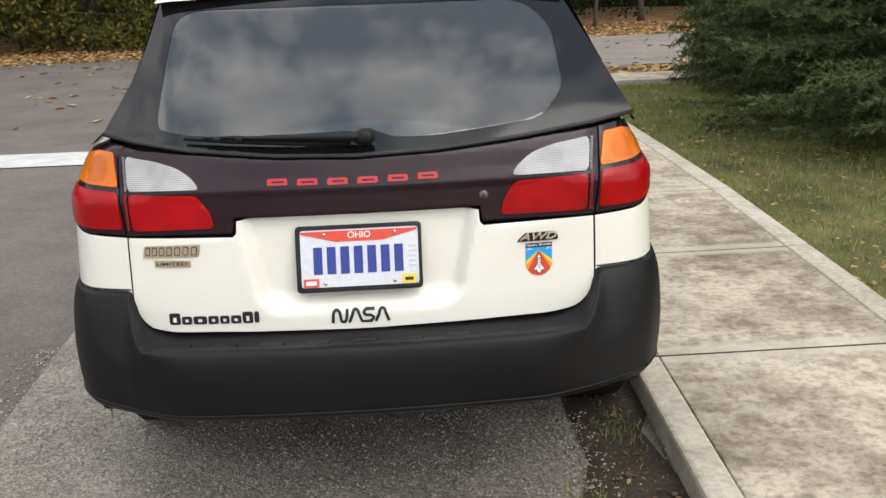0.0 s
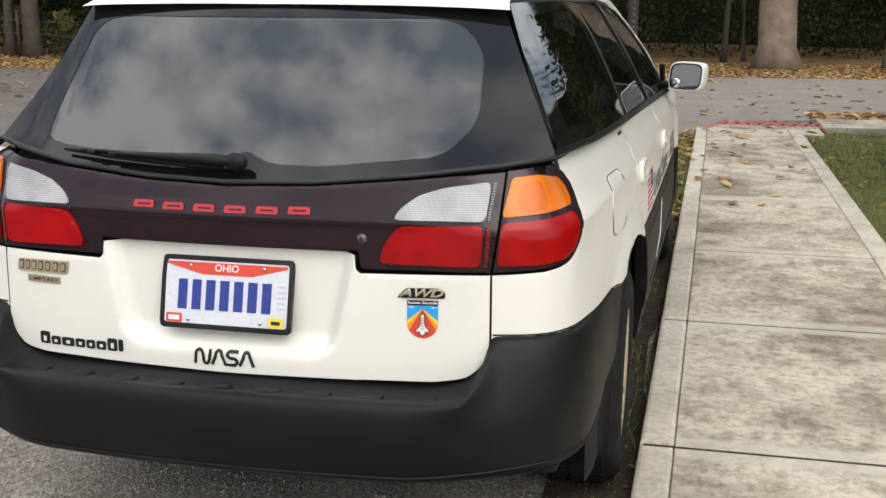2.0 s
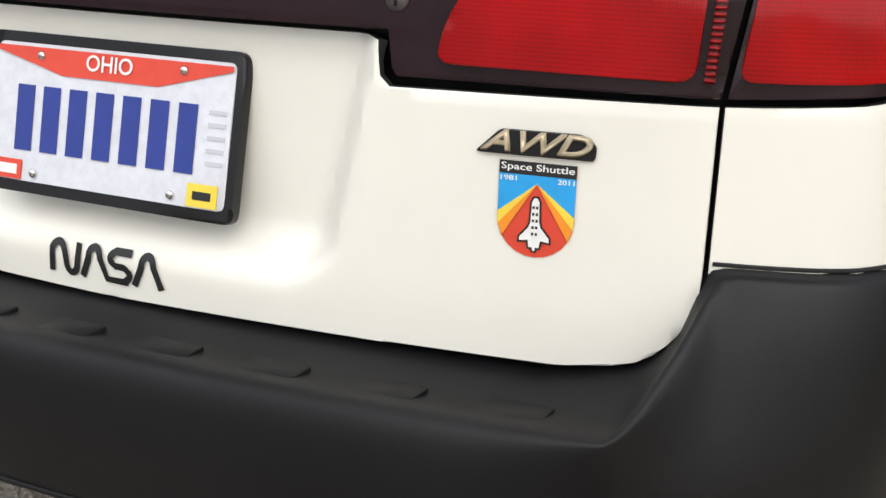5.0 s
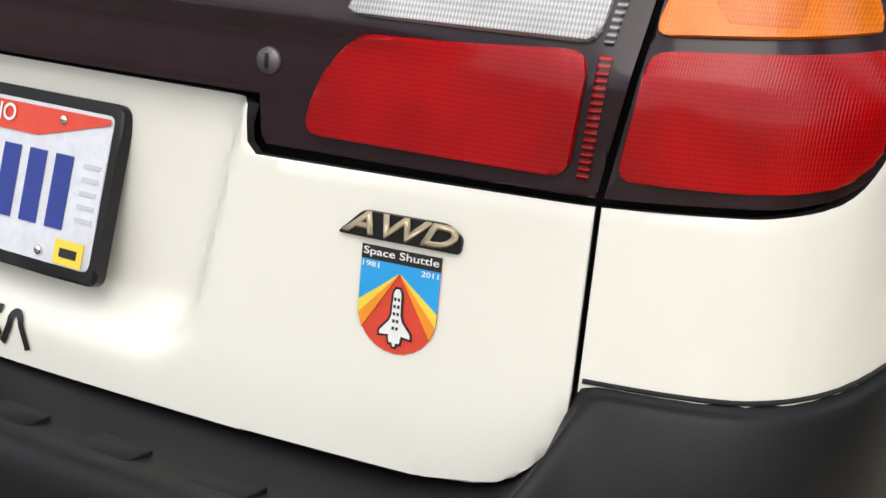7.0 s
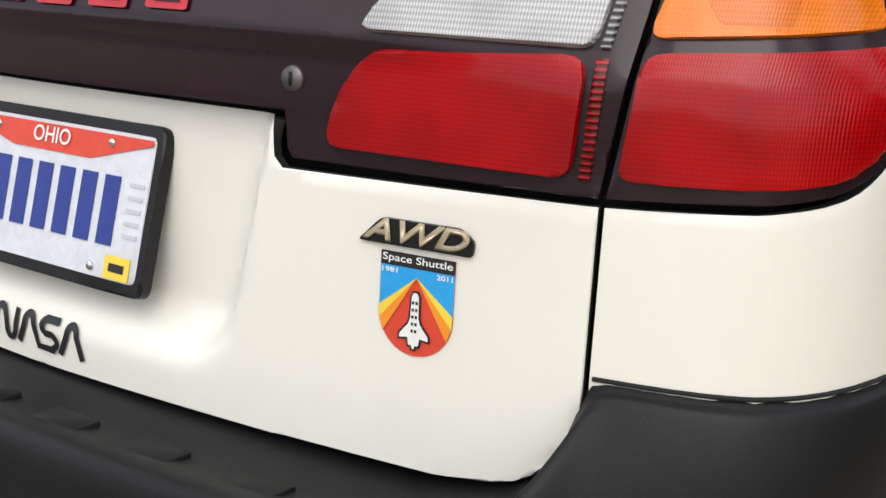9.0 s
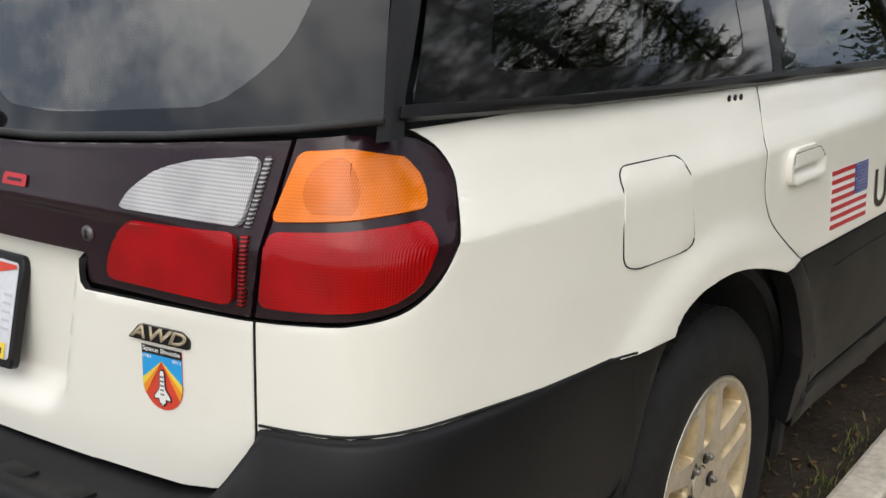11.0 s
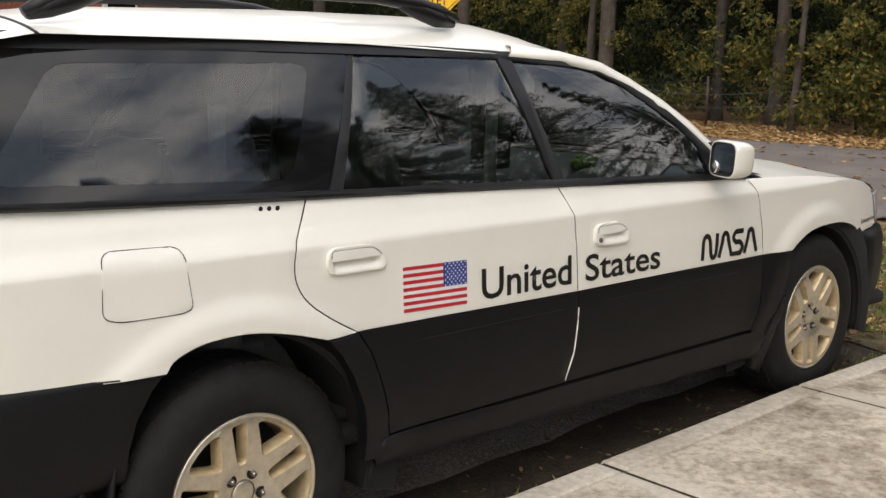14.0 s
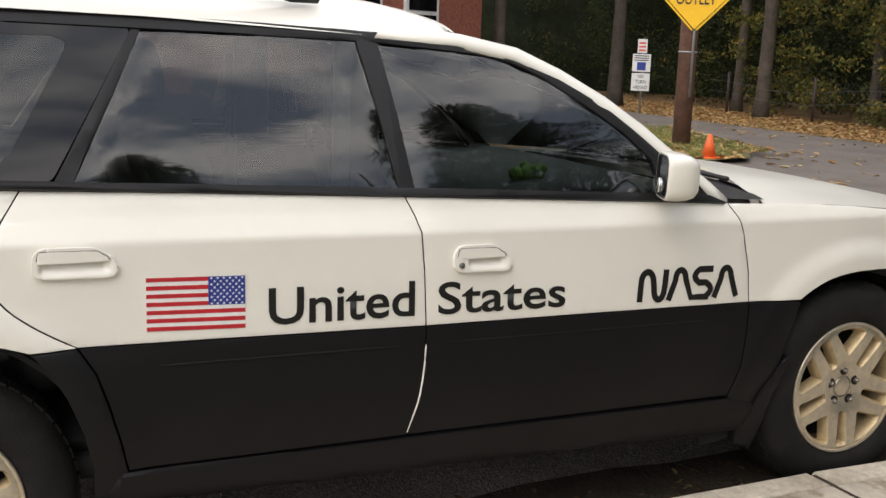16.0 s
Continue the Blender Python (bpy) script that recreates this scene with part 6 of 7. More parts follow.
# ---- scattered stuff ----
def scatter(name, n, place, size, shape, material, label, category, seed=1, lift=.004, curl=.35, parent=None):
    """Many small pieces in one mesh: shape gives a piece's corners and faces, place a random spot."""
    rnd = np.random.RandomState(seed)
    corners, faces = shape
    corners = np.array(corners, float)
    V, Fc = [], []
    k = 0
    pyr = random.Random(seed)
    for i in range(n):
        p = place(pyr)
        if p is None:
            continue
        x, y, z = p
        s = size[0] + (size[1] - size[0]) * rnd.rand()
        a = rnd.rand() * 6.283
        tx, ty = (rnd.rand(2) - .5) * 2 * curl
        c = corners * s
        ca, sa = math.cos(a), math.sin(a)
        px = c[:, 0] * ca - c[:, 1] * sa
        py = c[:, 0] * sa + c[:, 1] * ca
        pz = c[:, 2] + px * tx + py * ty
        V.append(np.stack([px + x, py + y, pz + z + lift + (np.abs(px * tx) + np.abs(py * ty)).max() * .5], 1))
        Fc += [tuple(q + k for q in f) for f in faces]
        k += len(c)
    me = bpy.data.meshes.new(name)
    me.from_pydata(np.concatenate(V).tolist(), [], Fc)
    me.materials.append(material)
    ob = new(name, me)
    if parent:
        ob.parent = parent
        ob["kind"] = "stuff"
        return ob
    return tagged(ob, label, category, kind="stuff")


LEAF_SHAPE = ([(-.5, 0, 0), (-.2, -.28, .05), (.15, -.22, .10), (.5, 0, .02), (.15, .22, .10), (-.2, .28, .05), (0, 0, -.02)], [(0, 1, 6), (1, 2, 6), (2, 3, 6), (3, 4, 6), (4, 5, 6), (5, 0, 6)])
BLADE_SHAPE = ([(-.05, 0, 0), (.05, 0, 0), (.02, .12, .55), (.10, .42, .95)], [(0, 1, 2), (1, 3, 2)])
STONE_SHAPE = ([(-.5, -.1, 0), (.1, -.45, .02), (.5, .1, 0), (-.1, .42, .03), (.05, .02, .36), (0, 0, -.25)], [(0, 1, 4), (1, 2, 4), (2, 3, 4), (3, 0, 4), (1, 0, 5), (2, 1, 5), (3, 2, 5), (0, 3, 5)])


def rect(x0, x1, y0, y1, z=0.0, skip=None):
    def f(r):
        x, y = r.uniform(x0, x1), r.uniform(y0, y1)
        if skip and skip(x, y):
            return None
        return (x, y, lay(x, y) + z)
    return f


scatter("gravel_stones", 15000, rect(-1.2, .92, -1.6, 1.3), (.005, .014), STONE_SHAPE, STONE, "loose grey gravel on the shoulder", "gravel", 21, -.002)
scatter("gravel_stones", 2500, rect(-.9, .5, 1.3, 5.0), (.006, .014), STONE_SHAPE, STONE, "loose grey gravel on the shoulder", "gravel", 22, -.002)
scatter("gravel_stones", 2200, lambda r: (lambda y: (-1.24 + r.gauss(0, .10), y, lay(0, y) - .008))(r.uniform(-2.2, 2.0)), (.005, .016), STONE_SHAPE, STONE, "gravel spilled on to the road's edge", "gravel", 20, 0)
scatter("gravel_stones", 2600, lambda r: (lambda y: (.60 + r.gauss(0, .055), y, lay(0, y) + .001))(r.uniform(-1.7, 1.1)), (.005, .013), STONE_SHAPE, STONE, "gravel mixed into the edge of the soil", "gravel", 19, 0)
strip_x = lambda y: interp(y, [-4, -1, 1, 3, 5], [.72, .72, .76, .78, .86])
scatter("soil_litter", 520, lambda r: (lambda y: (strip_x(y) + r.gauss(0, .09), y, lay(0, y) + .004))(r.uniform(-1.5, 5.2)), (.010, .032), LEAF_SHAPE, SOIL_LEAF, "brown leaves and chips in the soil strip", "leaves", 23)
def tuft(r):
    cx, cy = r.choice([(.70, -.15), (.76, .12), (.80, .9), (.86, 1.55), (.88, 2.05), (.90, 2.35), (.62, .45), (.93, 3.2), (.95, 4.1), (.90, 4.5)])
    return (cx + r.gauss(0, .05), cy + r.gauss(0, .09), lay(0, cy) + .0)


scatter("grass_tufts", 800, tuft, (.015, .042), BLADE_SHAPE, BLADE, "green weeds growing in the soil strip", "grass", 24, 0, .9)
scatter("lawn_grass", 52000, rect(2.05, 7.5, -.5, 9.2, .01), (.025, .055), BLADE_SHAPE, BLADE, "short lawn grass", "grass", 25, 0, .8)
scatter("verge_grass", 6500, lambda r: (lambda x, y: (x, y, lay(x, y) + .008))(r.uniform(-.8, 1.05), r.uniform(4.9, 8.6)), (.03, .07), BLADE_SHAPE, BLADE, "ragged grass on the verge", "grass", 26, 0, .9)
scatter("island_grass", 3000, lambda r: (lambda x: (x, 9.0 + (-5.6 - x) * .30 + r.uniform(.3, 1.6) * (1 if x < -8 else .5), .075))(r.uniform(-12, -7.5)), (.04, .08), BLADE_SHAPE, BLADE, "ragged grass on the island", "grass", 27, 0, .9)
scatter("lawn_leaves", 6000, rect(2.05, 8, -.5, 9.3, .030), (.014, .048), LEAF_SHAPE, LEAF, "fallen brown leaves on the lawn", "leaves", 28)
scatter("verge_leaves", 2600, rect(-.9, 1.15, 4.7, 8.8, .02), (.02, .07), LEAF_SHAPE, SOIL_LEAF, "fallen leaves on the verge", "leaves", 29)
scatter("verge_leaves", 1300, rect(-.9, 1.15, 4.8, 8.8, .025), (.03, .09), LEAF_SHAPE, LEAF, "tan leaves fallen on the verge", "leaves", 36)
scatter("pavement_leaves", 60, rect(1.0, 2.2, 4.6, 9.2, .095), (.05, .12), LEAF_SHAPE, LEAF, "a few leaves on the pavement", "leaves", 30)
scatter("road_leaves", 520, rect(-14, 4.5, 9.2, 15.4, -.008), (.06, .16), LEAF_SHAPE, LEAF, "pale leaves scattered on the road", "leaves", 31, .004, .15)
scatter("road_leaves", 14, rect(-9, -2.2, 3.5, 9.0, -.008), (.06, .14), LEAF_SHAPE, LEAF, "pale leaves scattered on the road", "leaves", 32, .004, .15)
scatter("island_leaves", 1100, lambda r: (lambda x: (x, 9.0 + (-5.6 - x) * .30 + r.uniform(.0, 1.8) * (1 if x < -8 else .5), .08))(r.uniform(-12, -7.4)), (.06, .14), LEAF_SHAPE, LEAF, "fallen leaves on the island", "leaves", 33)


def far_edge(x):
    return interp(x, [-40, -14, -8, -2, 3, 40], [15.9, 15.4, 15.4, 15.9, 16.7, 17.2])


scatter("edge_leaves", 34000, lambda r: (lambda x, q: (x, far_edge(x) + 3.6 * q ** 1.3 - .35, .015))(r.uniform(-26, 12), r.random()), (.04, .10), LEAF_SHAPE, LEAF, "drift of tan leaves along the wood's edge", "leaves", 34)
scatter("edge_leaves", 900, lambda r: (lambda x: (x, 10.35 + (x - 2.2) * .12 + r.uniform(0, .8), .03))(r.uniform(2.3, 9)), (.06, .15), LEAF_SHAPE, LEAF, "brown leaves between pavement and road", "leaves", 35)


# ---- trees ----
def trunk_bm(points, radii, sides=12, seed=0):
    bm = tube_bm(points, radii, sides)
    rnd = random.Random(seed)
    for v in bm.verts:
        v.co.x += rnd.uniform(-.04, .04) * radii[0]
        v.co.y += rnd.uniform(-.04, .04) * radii[0]
    return bm


def leaf_cloud(n, blobs, size, rnd):
    """Loose leaves gathered in clumps; returns points and faces."""
    w = np.array([b[3] ** 2 for b in blobs])
    pick = rnd.choice(len(blobs), n, p=w / w.sum())
    B = np.array([b[:4] for b in blobs])[pick]
    d = rnd.normal(size=(n, 3))
    d /= np.linalg.norm(d, axis=1)[:, None]
    r = B[:, 3] * (rnd.rand(n) ** .45)
    c = B[:, :3] + d * r[:, None] * np.array([1, 1, .75])
    a = rnd.normal(size=(n, 3))
    a /= np.linalg.norm(a, axis=1)[:, None]
    b = np.cross(a, rnd.normal(size=(n, 3)))
    b /= np.linalg.norm(b, axis=1)[:, None]
    s = (size[0] + (size[1] - size[0]) * rnd.rand(n))[:, None]
    P = np.stack([c - a * s, c - b * s * .45, c + a * s, c + b * s * .45], 1).reshape(-1, 3)
    return P, np.arange(4 * n).reshape(-1, 4)


def cloud_mesh(name, P, Fc, material):
    me = bpy.data.meshes.new(name)
    me.from_pydata(P.tolist(), [], Fc.tolist())
    me.materials.append(material)
    return me


def broadleaf(x, y, h, r, seed, bark, leaf, crown_from=.45, n=900, bend=0.0, label="tall woodland tree with thinning autumn leaves"):
    rnd = random.Random(seed)
    t = empty("tree", label, "tree", "trees of the wood", (x, y, -.02))
    pts = [(bend * (k / 6) ** 2 + rnd.uniform(-.08, .08) * (k > 0), rnd.uniform(-.08, .08) * (k > 0), h * k / 6) for k in range(7)]
    rad = [r * 1.5, r, r * .88, r * .74, r * .56, r * .36, r * .12]
    bm = trunk_bm([pts[0], (pts[0][0] + (pts[1][0] - pts[0][0]) * .15, 0, h * .03)] + pts[1:], [r * 1.6, r * 1.12] + rad[1:], 12, seed)
    part("trunk", bm, bark, t)
    blobs = []
    for k in range(9):
        z = h * (crown_from + (1 - crown_from) * (k + .5) / 9)
        a = rnd.uniform(0, 6.28)
        ln = rnd.uniform(.14, .26) * h * (1.1 - .5 * k / 9)
        b0 = (interp(z, [p[2] for p in pts], [p[0] for p in pts]), 0, z)
        tip = (b0[0] + math.cos(a) * ln, math.sin(a) * ln, z + ln * .45)
        mid = ((b0[0] + tip[0]) / 2, tip[1] / 2, z + ln * .12)
        part("limb", tube_bm([b0, mid, tip], [r * .30, r * .2, r * .05], 6), bark, t)
        for q in range(4):
            f = rnd.uniform(.5, 1.15)
            blobs.append((b0[0] + (tip[0] - b0[0]) * f + rnd.uniform(-.4, .4), tip[1] * f + rnd.uniform(-.4, .4), z + ln * .4 * f + rnd.uniform(-.4, .4), rnd.uniform(.35, .85)))
    P, Fc = leaf_cloud(n, blobs, (.06, .15), np.random.RandomState(seed))
    part_ob = new("crown", cloud_mesh("crown", P, Fc, leaf))
    part_ob.parent = t
    return t


broadleaf(2.5, 18.6, 13, .30, 41, BARK_PALE, GOLD_LEAF, .5, 1200, 0, "big tree with pale flaking bark at the wood's edge")
for i, (x, y, h, r, bd) in enumerate(((1.65, 20.4, 7, .07, .3), (2.05, 20.9, 8, .06, -.3), (4.4, 19.3, 5, .045, .9), (5.6, 20.5, 5, .08, 0), (-1.0, 19.6, 12, .16, .2), (-3.2, 20.2, 12, .14, -.3), (-5.0, 18.6, 13, .19, .4), (-6.4, 19.8, 12, .13, -.2), (-8.2, 18.8, 13, .17, .5), (-9.9, 19.4, 12, .15, 0), (-11.6, 17.9, 13, .20, .5), (-12.3, 18.2, 11, .12, 1.1), (-13.6, 18.8, 13, .16, -.4), (-15.6, 17.6, 13, .19, .3), (-17.5, 18.5, 12, .15, 0), (-19.2, 16.2, 13, .22, .2), (-22, 14.5, 13, .2, 0), (-7.2, 17.7, 9, .08, .8), (-1.9, 18.3, 8, .07, .5))):
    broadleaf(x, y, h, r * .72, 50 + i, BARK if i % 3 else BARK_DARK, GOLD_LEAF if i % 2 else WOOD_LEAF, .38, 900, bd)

# undergrowth of the wood: clumps of fine leaves with dark hollows between them
rs = np.random.RandomState(77)
blobs = []
for i in range(1500):
    x = rs.uniform(-30, 16)
    q = rs.rand() ** .8
    hollow = .5 + .5 * math.sin(x * 1.35 + 1.2 * math.sin(x * .45))
    y = far_edge(x) + 2.6 + 1.6 * hollow + 6.5 * q
    top = 1.3 + 6.5 * q + (1.2 - 1.1 * hollow) + .6 * math.sin(x * 2.3 + 1)
    if x > 3:
        top = min(top, 3.6)
    blobs.append((x, y, rs.uniform(.05, max(.8, top)), rs.uniform(.25, .75)))
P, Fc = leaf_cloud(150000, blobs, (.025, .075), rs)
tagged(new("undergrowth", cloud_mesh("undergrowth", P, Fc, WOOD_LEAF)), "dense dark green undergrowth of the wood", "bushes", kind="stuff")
blobs = []
for i in range(300):
    x = rs.choice([-2.6, -4.4, -5.6, -7.0, -8.4, -12.6, -14.0, -16.5, -10.2]) + rs.normal() * .7
    h = rs.rand()
    blobs.append((x, far_edge(x) + 2.4 + rs.rand() * 2.0, .2 + 3.4 * h, rs.uniform(.16, .42) * (1.15 - .5 * h)))
for i in range(140):
    x = rs.choice([-3.9, -5.0, -6.2]) + rs.normal() * .55
    blobs.append((x, far_edge(x) + 1.75 + rs.rand() * .5, .15 + 1.9 * rs.rand(), rs.uniform(.15, .36)))
P, Fc = leaf_cloud(34000, blobs, (.03, .075), rs)
tagged(new("shrubs", cloud_mesh("shrubs", P, Fc, GOLD_LEAF)), "yellow-green shrubs along the wood's edge", "bushes", kind="stuff")
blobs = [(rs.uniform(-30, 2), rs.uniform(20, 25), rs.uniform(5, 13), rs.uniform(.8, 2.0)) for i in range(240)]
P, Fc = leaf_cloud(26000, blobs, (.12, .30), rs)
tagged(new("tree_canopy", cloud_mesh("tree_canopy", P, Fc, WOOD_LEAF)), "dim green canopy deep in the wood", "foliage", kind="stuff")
# near-black sheet added behind the trees, coloured as the wood's deep shade
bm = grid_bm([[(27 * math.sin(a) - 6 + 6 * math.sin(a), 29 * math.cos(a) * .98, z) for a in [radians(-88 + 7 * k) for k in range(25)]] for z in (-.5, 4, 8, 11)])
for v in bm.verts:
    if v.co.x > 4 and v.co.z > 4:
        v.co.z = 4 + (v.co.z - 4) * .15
tagged(part("backdrop", bm, FAR), "near-black sheet standing in for the shade deep in the woods", "backdrop", kind="structure")


def spruce(x, y, h, rad, seed, dense=1.0):
    rnd = random.Random(seed)
    rn = np.random.RandomState(seed)
    t = empty("spruce", "dark green spruce with drooping needled boughs on the lawn", "tree", "spruces", (x, y, 0))
    part("trunk", trunk_bm([(0, 0, 0), (.02, 0, h * .3), (0, .02, h * .7), (0, 0, h)], [.14, .11, .06, .01], 10, seed), BARK_DARK, t)
    limbs = bmesh.new()
    A, D, L = [], [], []
    z = .18
    while z < h - .15:
        ln = rad * (1 - z / h) ** .85 + .10
        if z < .8:
            ln *= .92 + .10 * z
        nb = int((9 if z < 2 else 6.5) * dense + 2)
        for k in range(nb):
            a = 6.283 * (k + rnd.random()) / nb
            l2 = ln * (rnd.uniform(.70, 1.05) if rnd.random() < .7 else rnd.uniform(1.05, 1.24))
            dirv = Vector((math.cos(a), math.sin(a), 0))
            pts = []
            for q in range(7):
                f = q / 6
                pts.append(Vector((0, 0, z)) + dirv * l2 * f + Vector((0, 0, l2 * (.10 * f - .34 * f * f + .22 * f ** 3))))
            tube_bm(pts, [.016 * (1 - z / h) + .004, .012, .010, .008, .006, .004, .002], 4, limbs, False)
            side = Vector((-dirv.y, dirv.x, 0))
            m = max(3, int(l2 / (.062 if z < 2 else .080)))
            for j in range(m):
                f = .12 + .88 * (j + rnd.random()) / m
                i0 = min(5, int(f * 6))
                p = pts[i0].lerp(pts[i0 + 1], f * 6 - i0)
                for sg in (-1, 1):
                    tl = (.12 + .26 * (1 - f * .6)) * min(1, l2 + .2) * rnd.uniform(.7, 1.25)
                    d = (dirv * rnd.uniform(.5, .9) + side * sg * rnd.uniform(.5, .9) + Vector((0, 0, rnd.uniform(-.45, .12)))).normalized()
                    A.append(p), D.append(d), L.append(tl)
            A.append(pts[5]), D.append((pts[6] - pts[5]).normalized()), L.append(.16)
        z += rnd.uniform(.15, .21) * (.6 if z < 1.5 else 1.35)
    part("branchwork", limbs, BARK_DARK, t)["kind"] = "stuff"
    A, D, L = np.array(A), np.array(D), np.array(L)
    n = 26
    f = (np.arange(n) + .5) / n
    base = A[:, None, :] + D[:, None, :] * (L[:, None] * f[None, :])[:, :, None]
    rv = rn.normal(size=base.shape)
    perp = np.cross(D[:, None, :], rv)
    perp /= np.linalg.norm(perp, axis=2)[:, :, None]
    nd = perp * .75 + D[:, None, :] * .65
    nl = .032 + .018 * rn.rand(*base.shape[:2])
    tip = base + nd * nl[:, :, None]
    wd = D[:, None, :] * .0075
    P = np.stack([base - wd, base + wd, tip], 2).reshape(-1, 3)
    ob = new("crown", cloud_mesh("crown", P, np.arange(len(P)).reshape(-1, 3), NEEDLE))
    ob.parent = t
    return t


big = spruce(4.85, 5.3, 7.2, 2.2, 91, 1.4)
copy_thing(big, pose(7.6, 2.6, 0, 0, 0, 70) @ Matrix.Scale(1.12, 4))
copy_thing(big, pose(4.35, 7.1, 0, 0, 0, 200) @ Matrix.Diagonal((.68, .68, 1.17, 1)))
copy_thing(big, pose(3.85, 8.7, 0, 0, 0, 120) @ Matrix.Diagonal((.32, .32, .98, 1)))

# ---- street furniture ----
TIMBER = mat("weathered_pole_timber", (.15, .075, .050), .9, vary=.45, vscale=7, bump=.8, bscale=40)
RUST = mat("brown_painted_steel", (.045, .024, .022), .6, vary=.4, vscale=18, bump=.3, bscale=90)
GALV = mat("galvanised_steel", (.32, .33, .33), .5, metal=.5, vary=.25, vscale=20)
SIGN_Y = mat("yellow_sign_sheeting", (.86, .50, .012), .4, vary=.08, vscale=20)
SIGN_W = mat("white_sign_sheeting", (.70, .70, .68), .4, vary=.12, vscale=20)
CONE = mat("orange_cone_plastic", (.80, .13, .025), .5, vary=.2, vscale=20)
HYD = mat("yellow_hydrant_paint", (.55, .50, .12), .5, vary=.25, vscale=20)
BRICKS = mat("red_brick_wall", (.34, .115, .075), .9, vary=.45, vscale=14, bump=.6, bscale=30)

pole = empty("utility_pole", "brown weathered timber pole carrying a yellow warning sign", "pole", at=(-9.15, 10.72, .03))
part("shaft", tube_bm([(0, 0, -.05), (.0, 0, 1.6), (.02, .0, 4.0), (.05, 0, 7.5)], [.125, .120, .112, .10], 16), TIMBER, pole)
face = Matrix.Rotation(radians(37), 4, "Z")
D0 = .50
bm = bmesh.new()
bm.faces.new([bm.verts.new(p) for p in ((0, 0, -D0), (D0, 0, 0), (0, 0, D0), (-D0, 0, 0))])
bmesh.ops.bevel(bm, geom=bm.verts[:], offset=.05, segments=4, affect="VERTICES")
bmesh.ops.solidify(bm, geom=bm.faces[:], thickness=.004)
off = Matrix.Translation((.10, -.125, 2.06))
bm.transform(face @ off)
sg = part("sign_plate", bm, SIGN_Y, pole, "yellow diamond warning sign", smooth=False)
for r in (D0 - .045,):
    c = [(0, 0, -r), (r, 0, 0), (0, 0, r), (-r, 0, 0), (0, 0, -r)]
    bm = tube_bm([(a, -.006, b) for a, _, b in c], .006, 4)
    bm.transform(face @ off)
    part("sign_edge", bm, INK, sg)


def on_sign(m):
    def f(u, v):
        return m @ Vector((u, 0, v))
    return f


part("sign_lettering", text_bm("NO", on_sign(face @ off), -.12, .05, .12, .20, .008), INK, sg)
part("sign_lettering", text_bm("OUTLET", on_sign(face @ off), -.27, -.12, .27, .03, .008), INK, sg)
bm = tube_bm([(0, 0, -1.35), (0, 0, .4)], .018, 8)
bm.transform(face @ Matrix.Translation((.10, -.105, 2.06)))
part("sign_pipe", bm, GALV, pole)
part("pole_band", tube_bm([(0, 0, 1.30), (0, 0, 1.325)], .132, 16), GALV, pole)

board = empty("notice_post", "steel post with three small white notices", "sign post", at=(-16.42, 15.0, .0))
part("post", tube_bm([(0, .03, -.05), (0, .03, 1.6)], .02, 8), GALV, board)
fm = Matrix.Rotation(radians(54), 4, "Z")
for nm, z0, z1, w in (("upper_notice", 1.29, 1.58, .10), ("middle_notice", .90, 1.27, .19), ("lower_notice", .50, .87, .19)):
    bm = box_bm((-w, -.004, z0), (w, .004, z1), .002, 1)
    bm.transform(fm)
    b = part(nm, bm, SIGN_W, board, smooth=False)
    if nm == "lower_notice":
        for i, wd in enumerate(("NO", "TURN", "AROUND")):
            hw = (.06, .11, .15)[i]
            part("notice_lettering", text_bm(wd, on_sign(fm), -hw, .77 - i * .115, hw, .84 - i * .115, .007), INK, b)
    elif nm == "middle_notice":
        bm = box_bm((-.09, -.007, .93), (.09, -.004, 1.10))
        bm.transform(fm)
        part("notice_panel", bm, VINYL_BLUE, b, smooth=False)
        for k in range(3):
            bm = box_bm((-.15, -.007, 1.13 + k * .045), (.15, -.004, 1.15 + k * .045))
            bm.transform(fm)
            part("notice_bar", bm, INK, b, smooth=False)
    else:
        for k in range(3):
            bm = box_bm((-.07, -.007, 1.33 + k * .075), (.07, -.004, 1.365 + k * .075))
            bm.transform(fm)
            part("notice_bar", bm, SCARLET, b, smooth=False)

post = empty("sign_post", "brown perforated steel sign post in the verge", "sign post", at=(.545, 7.16, .03))
bm = bmesh.new()
ch = [(-.035, .012), (-.026, .012), (-.020, -.016), (.020, -.016), (.026, .012), (.035, .012), (.035, .006), (.028, .006), (.023, -.022), (-.023, -.022), (-.028, .006), (-.035, .006)]
rg = [[bm.verts.new((a * 1.15, b * 1.15, z)) for a, b in ch] for z in (-.1, 2.6)]
for k in range(len(ch)):
    bm.faces.new((rg[0][k], rg[0][(k + 1) % len(ch)], rg[1][(k + 1) % len(ch)], rg[1][k]))
bm.transform(Matrix.Rotation(radians(12), 4, "Z"))
part("channel", bm, RUST, post, smooth=False)
for k in range(52):
    bm = bmesh.new()
    bmesh.ops.create_circle(bm, cap_ends=True, segments=8, radius=.0055)
    bm.transform(Matrix.Rotation(radians(12), 4, "Z") @ Matrix.Translation((0, -.0262, .10 + k * .048)) @ Matrix.Rotation(math.pi / 2, 4, "X"))
    part("post_hole", bm, GALV, post, smooth=False)

cone = empty("traffic_cone", "orange plastic traffic cone on the grass island", "cone", at=(-7.55, 9.95, .07))
part("body", tube_bm([(0, 0, .02), (0, 0, .30)], [.095, .022], 20), CONE, cone)
part("base", box_bm((-.13, -.13, 0), (.13, .13, .025), .008), CONE, cone)

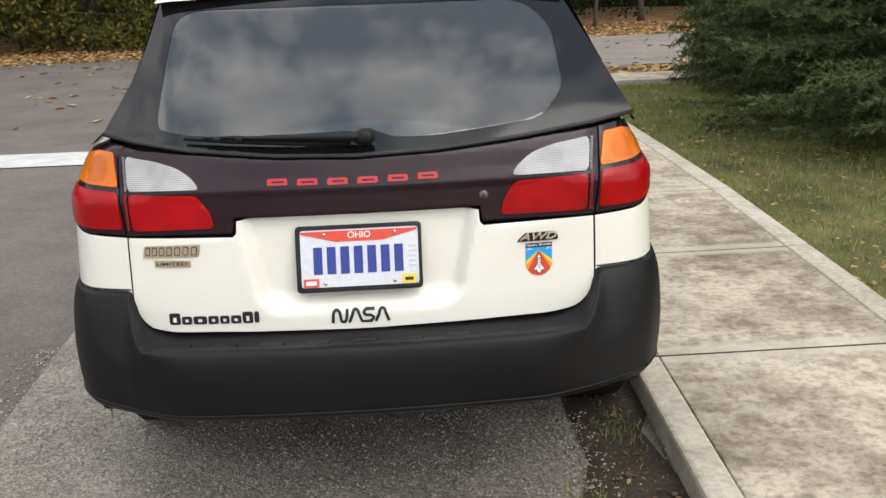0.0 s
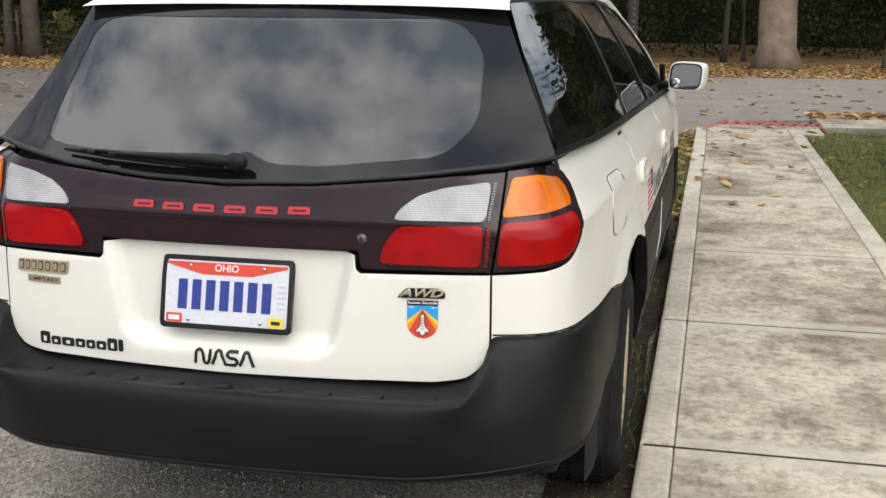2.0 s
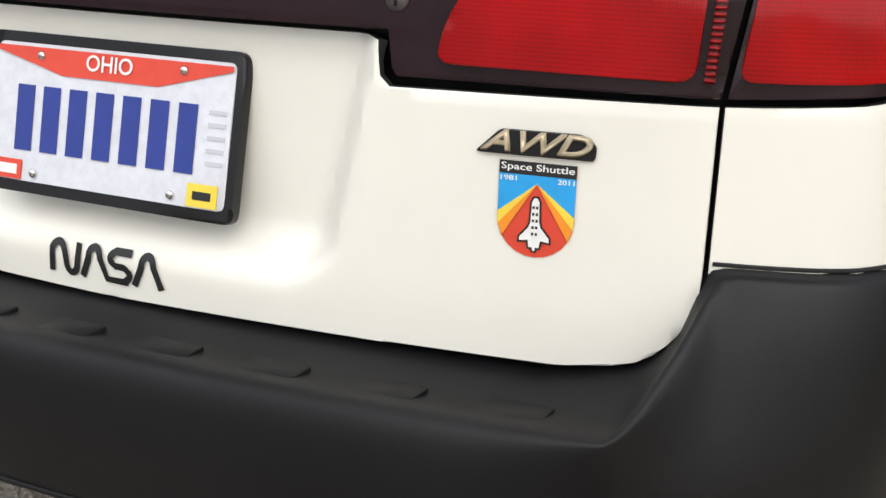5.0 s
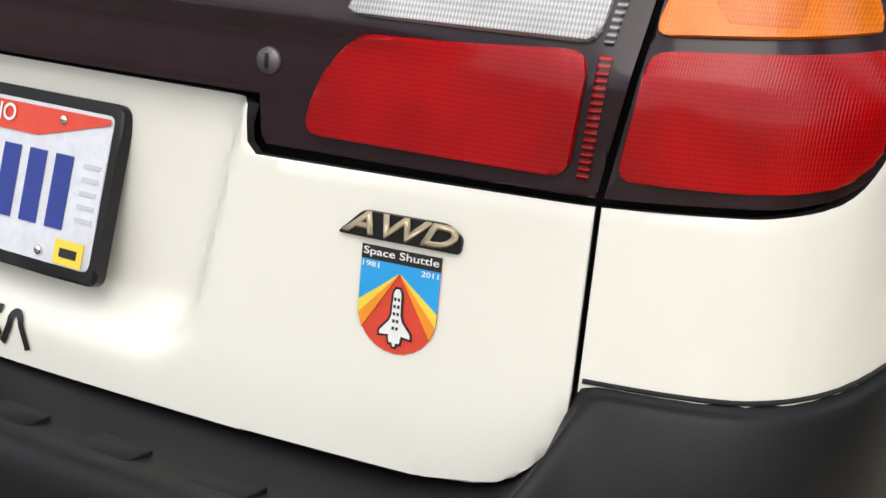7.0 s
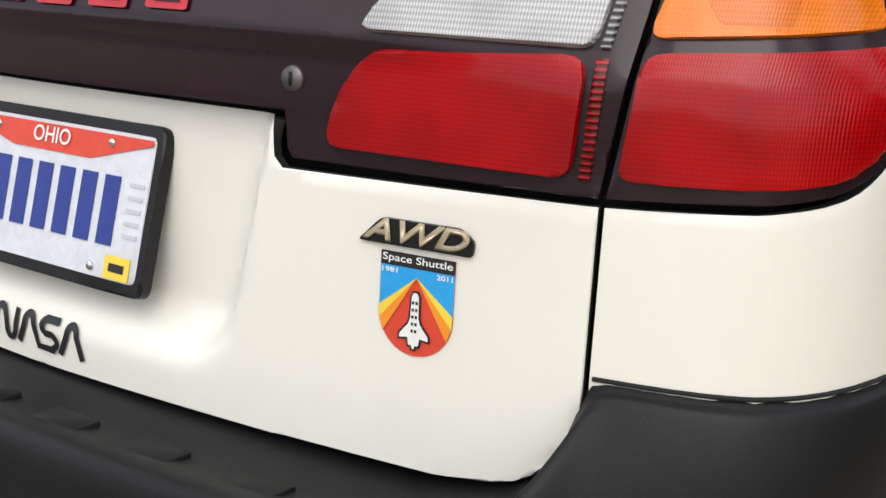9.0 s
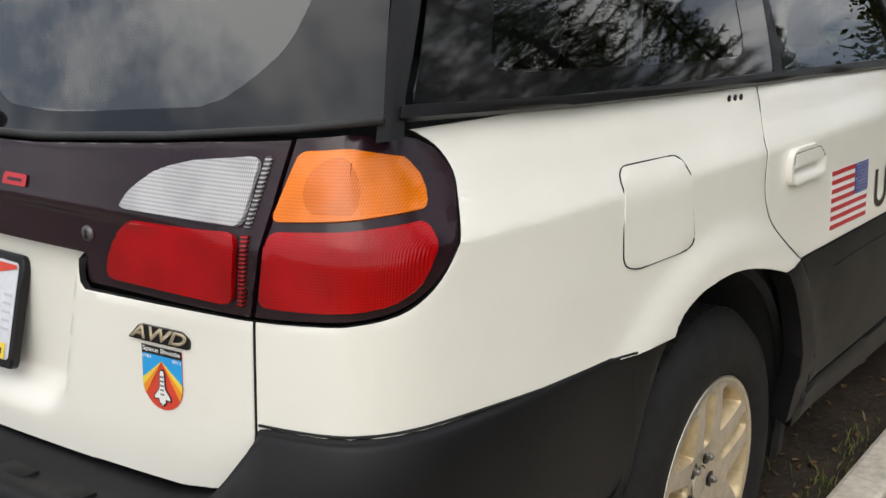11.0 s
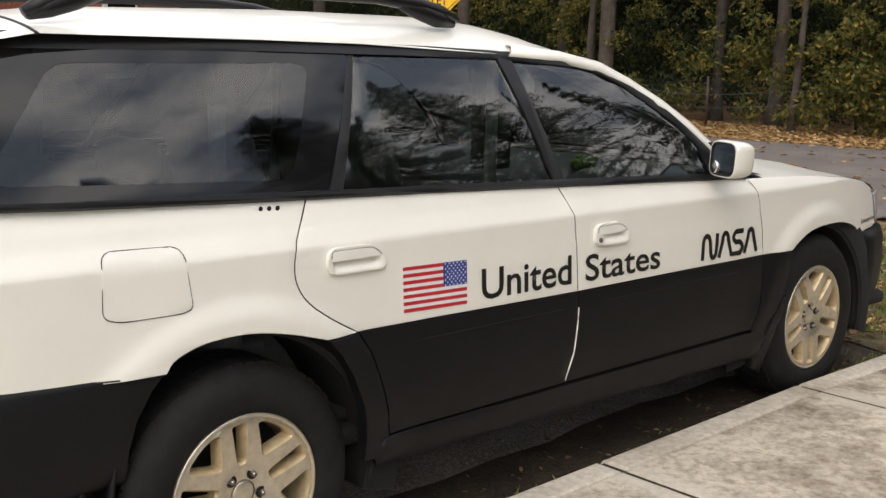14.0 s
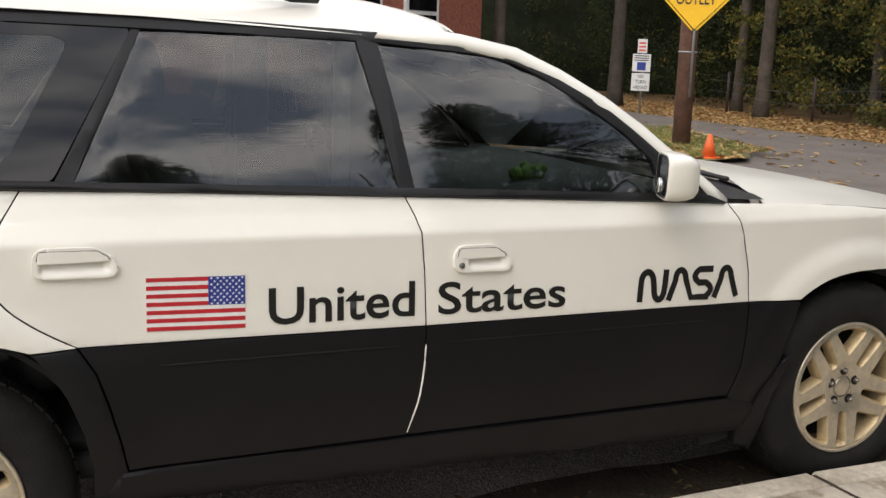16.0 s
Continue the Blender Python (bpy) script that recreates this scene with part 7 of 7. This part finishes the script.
hyd = empty("fire_hydrant", "small yellow fire hydrant at the far roadside", "hydrant", at=(-8.45, 3.62, -.5 + .45))
part("barrel", tube_bm([(0, 0, -.05), (0, 0, .12), (0, 0, .2)], [.09, .085, .08], 14), HYD, hyd)
part("bonnet", tube_bm([(0, 0, .19), (0, 0, .205), (0, 0, .23), (0, 0, .27), (0, 0, .30), (0, 0, .31), (0, 0, .34)], [.125, .125, .095, .085, .05, .03, .02], 16), HYD, hyd)

# fence posts, mesh and slack cables at the wood's edge
fence = empty("wood_fence", "rusty wire fence with steel posts along the wood", "fence")
FY = lambda x: far_edge(x) + 2.35
for k, x in enumerate((-3.3, -6.1, -9.0, -11.8, -14.2, -17.0, -.4, 2.4)):
    y = FY(x) if k else 18.1
    part("fence_post", tube_bm([(x, y, -.05), (x, y, .93)], .055 if k == 0 else .03, 8), GALV if k == 0 else RUST, fence)
WIRE = mat("dull_wire", (.10, .10, .09), .6, metal=.4, vary=.2)
bm = bmesh.new()
xx = [-17 + .12 * k for k in range(int(17 / .12))]
for k, x in enumerate(xx):
    for sg2 in (-1, 1):
        x2 = x + sg2 * .8
        a, b = Vector((x, FY(x), .05)), Vector((x2, FY(x2), .9))
        q = Vector((.0016, 0, 0))
        vs = [bm.verts.new(p) for p in (a - q, a + q, b + q, b - q)]
        bm.faces.new(vs)
part("wire_mesh", bm, WIRE, fence)["kind"] = "stuff"
for z in (.42, .66):
    for xa, xb in ((-17, -11.8), (-11.8, -6.1), (-6.1, -.4)):
        pts = [(xa + (xb - xa) * f, FY(xa + (xb - xa) * f) - .5, z + .10 * math.cos(2 * math.pi * f) * .8 + .02) for f in [k / 10 for k in range(11)]]
        part("cable", tube_bm(pts, .005, 6), WIRE, fence)

# brick house across the street
house = empty("brick_house", "red brick house with a white-framed window", "house", at=(-22.6, 12.6, 0))
hm = Matrix.Rotation(radians(28), 4, "Z")
bm = box_bm((-5.0, -6.0, -.1), (1.6, .3, 5.6))
bm.transform(hm)
part("wall", bm, BRICKS, house, smooth=False)
bm = bmesh.new()
vs = [bm.verts.new(p) for p in ((-5.3, -6.3, 5.5), (1.9, -6.3, 5.5), (1.9, .6, 5.5), (-5.3, .6, 5.5), (-1.7, -6.3, 7.8), (-1.7, .6, 7.8))]
for f in ((0, 1, 4), (1, 2, 5, 4), (2, 3, 5), (3, 0, 4, 5)):
    bm.faces.new([vs[k] for k in f])
bm.transform(hm)
part("roof", bm, TRIM, house, smooth=False)
for y0 in (-4.6, -2.6):
    bm = box_bm((1.58, y0 - .1, 1.0), (1.68, y0 + 1.1, 3.0), .01, 1)
    bm.transform(hm)
    w = part("window", bm, SIGN_W, house, smooth=False)
    for zz in (1.12, 2.05):
        bm = box_bm((1.67, y0, zz), (1.69, y0 + 1.0, zz + .84))
        bm.transform(hm)
        part("pane", bm, BLACK_GLASS, w, smooth=False)
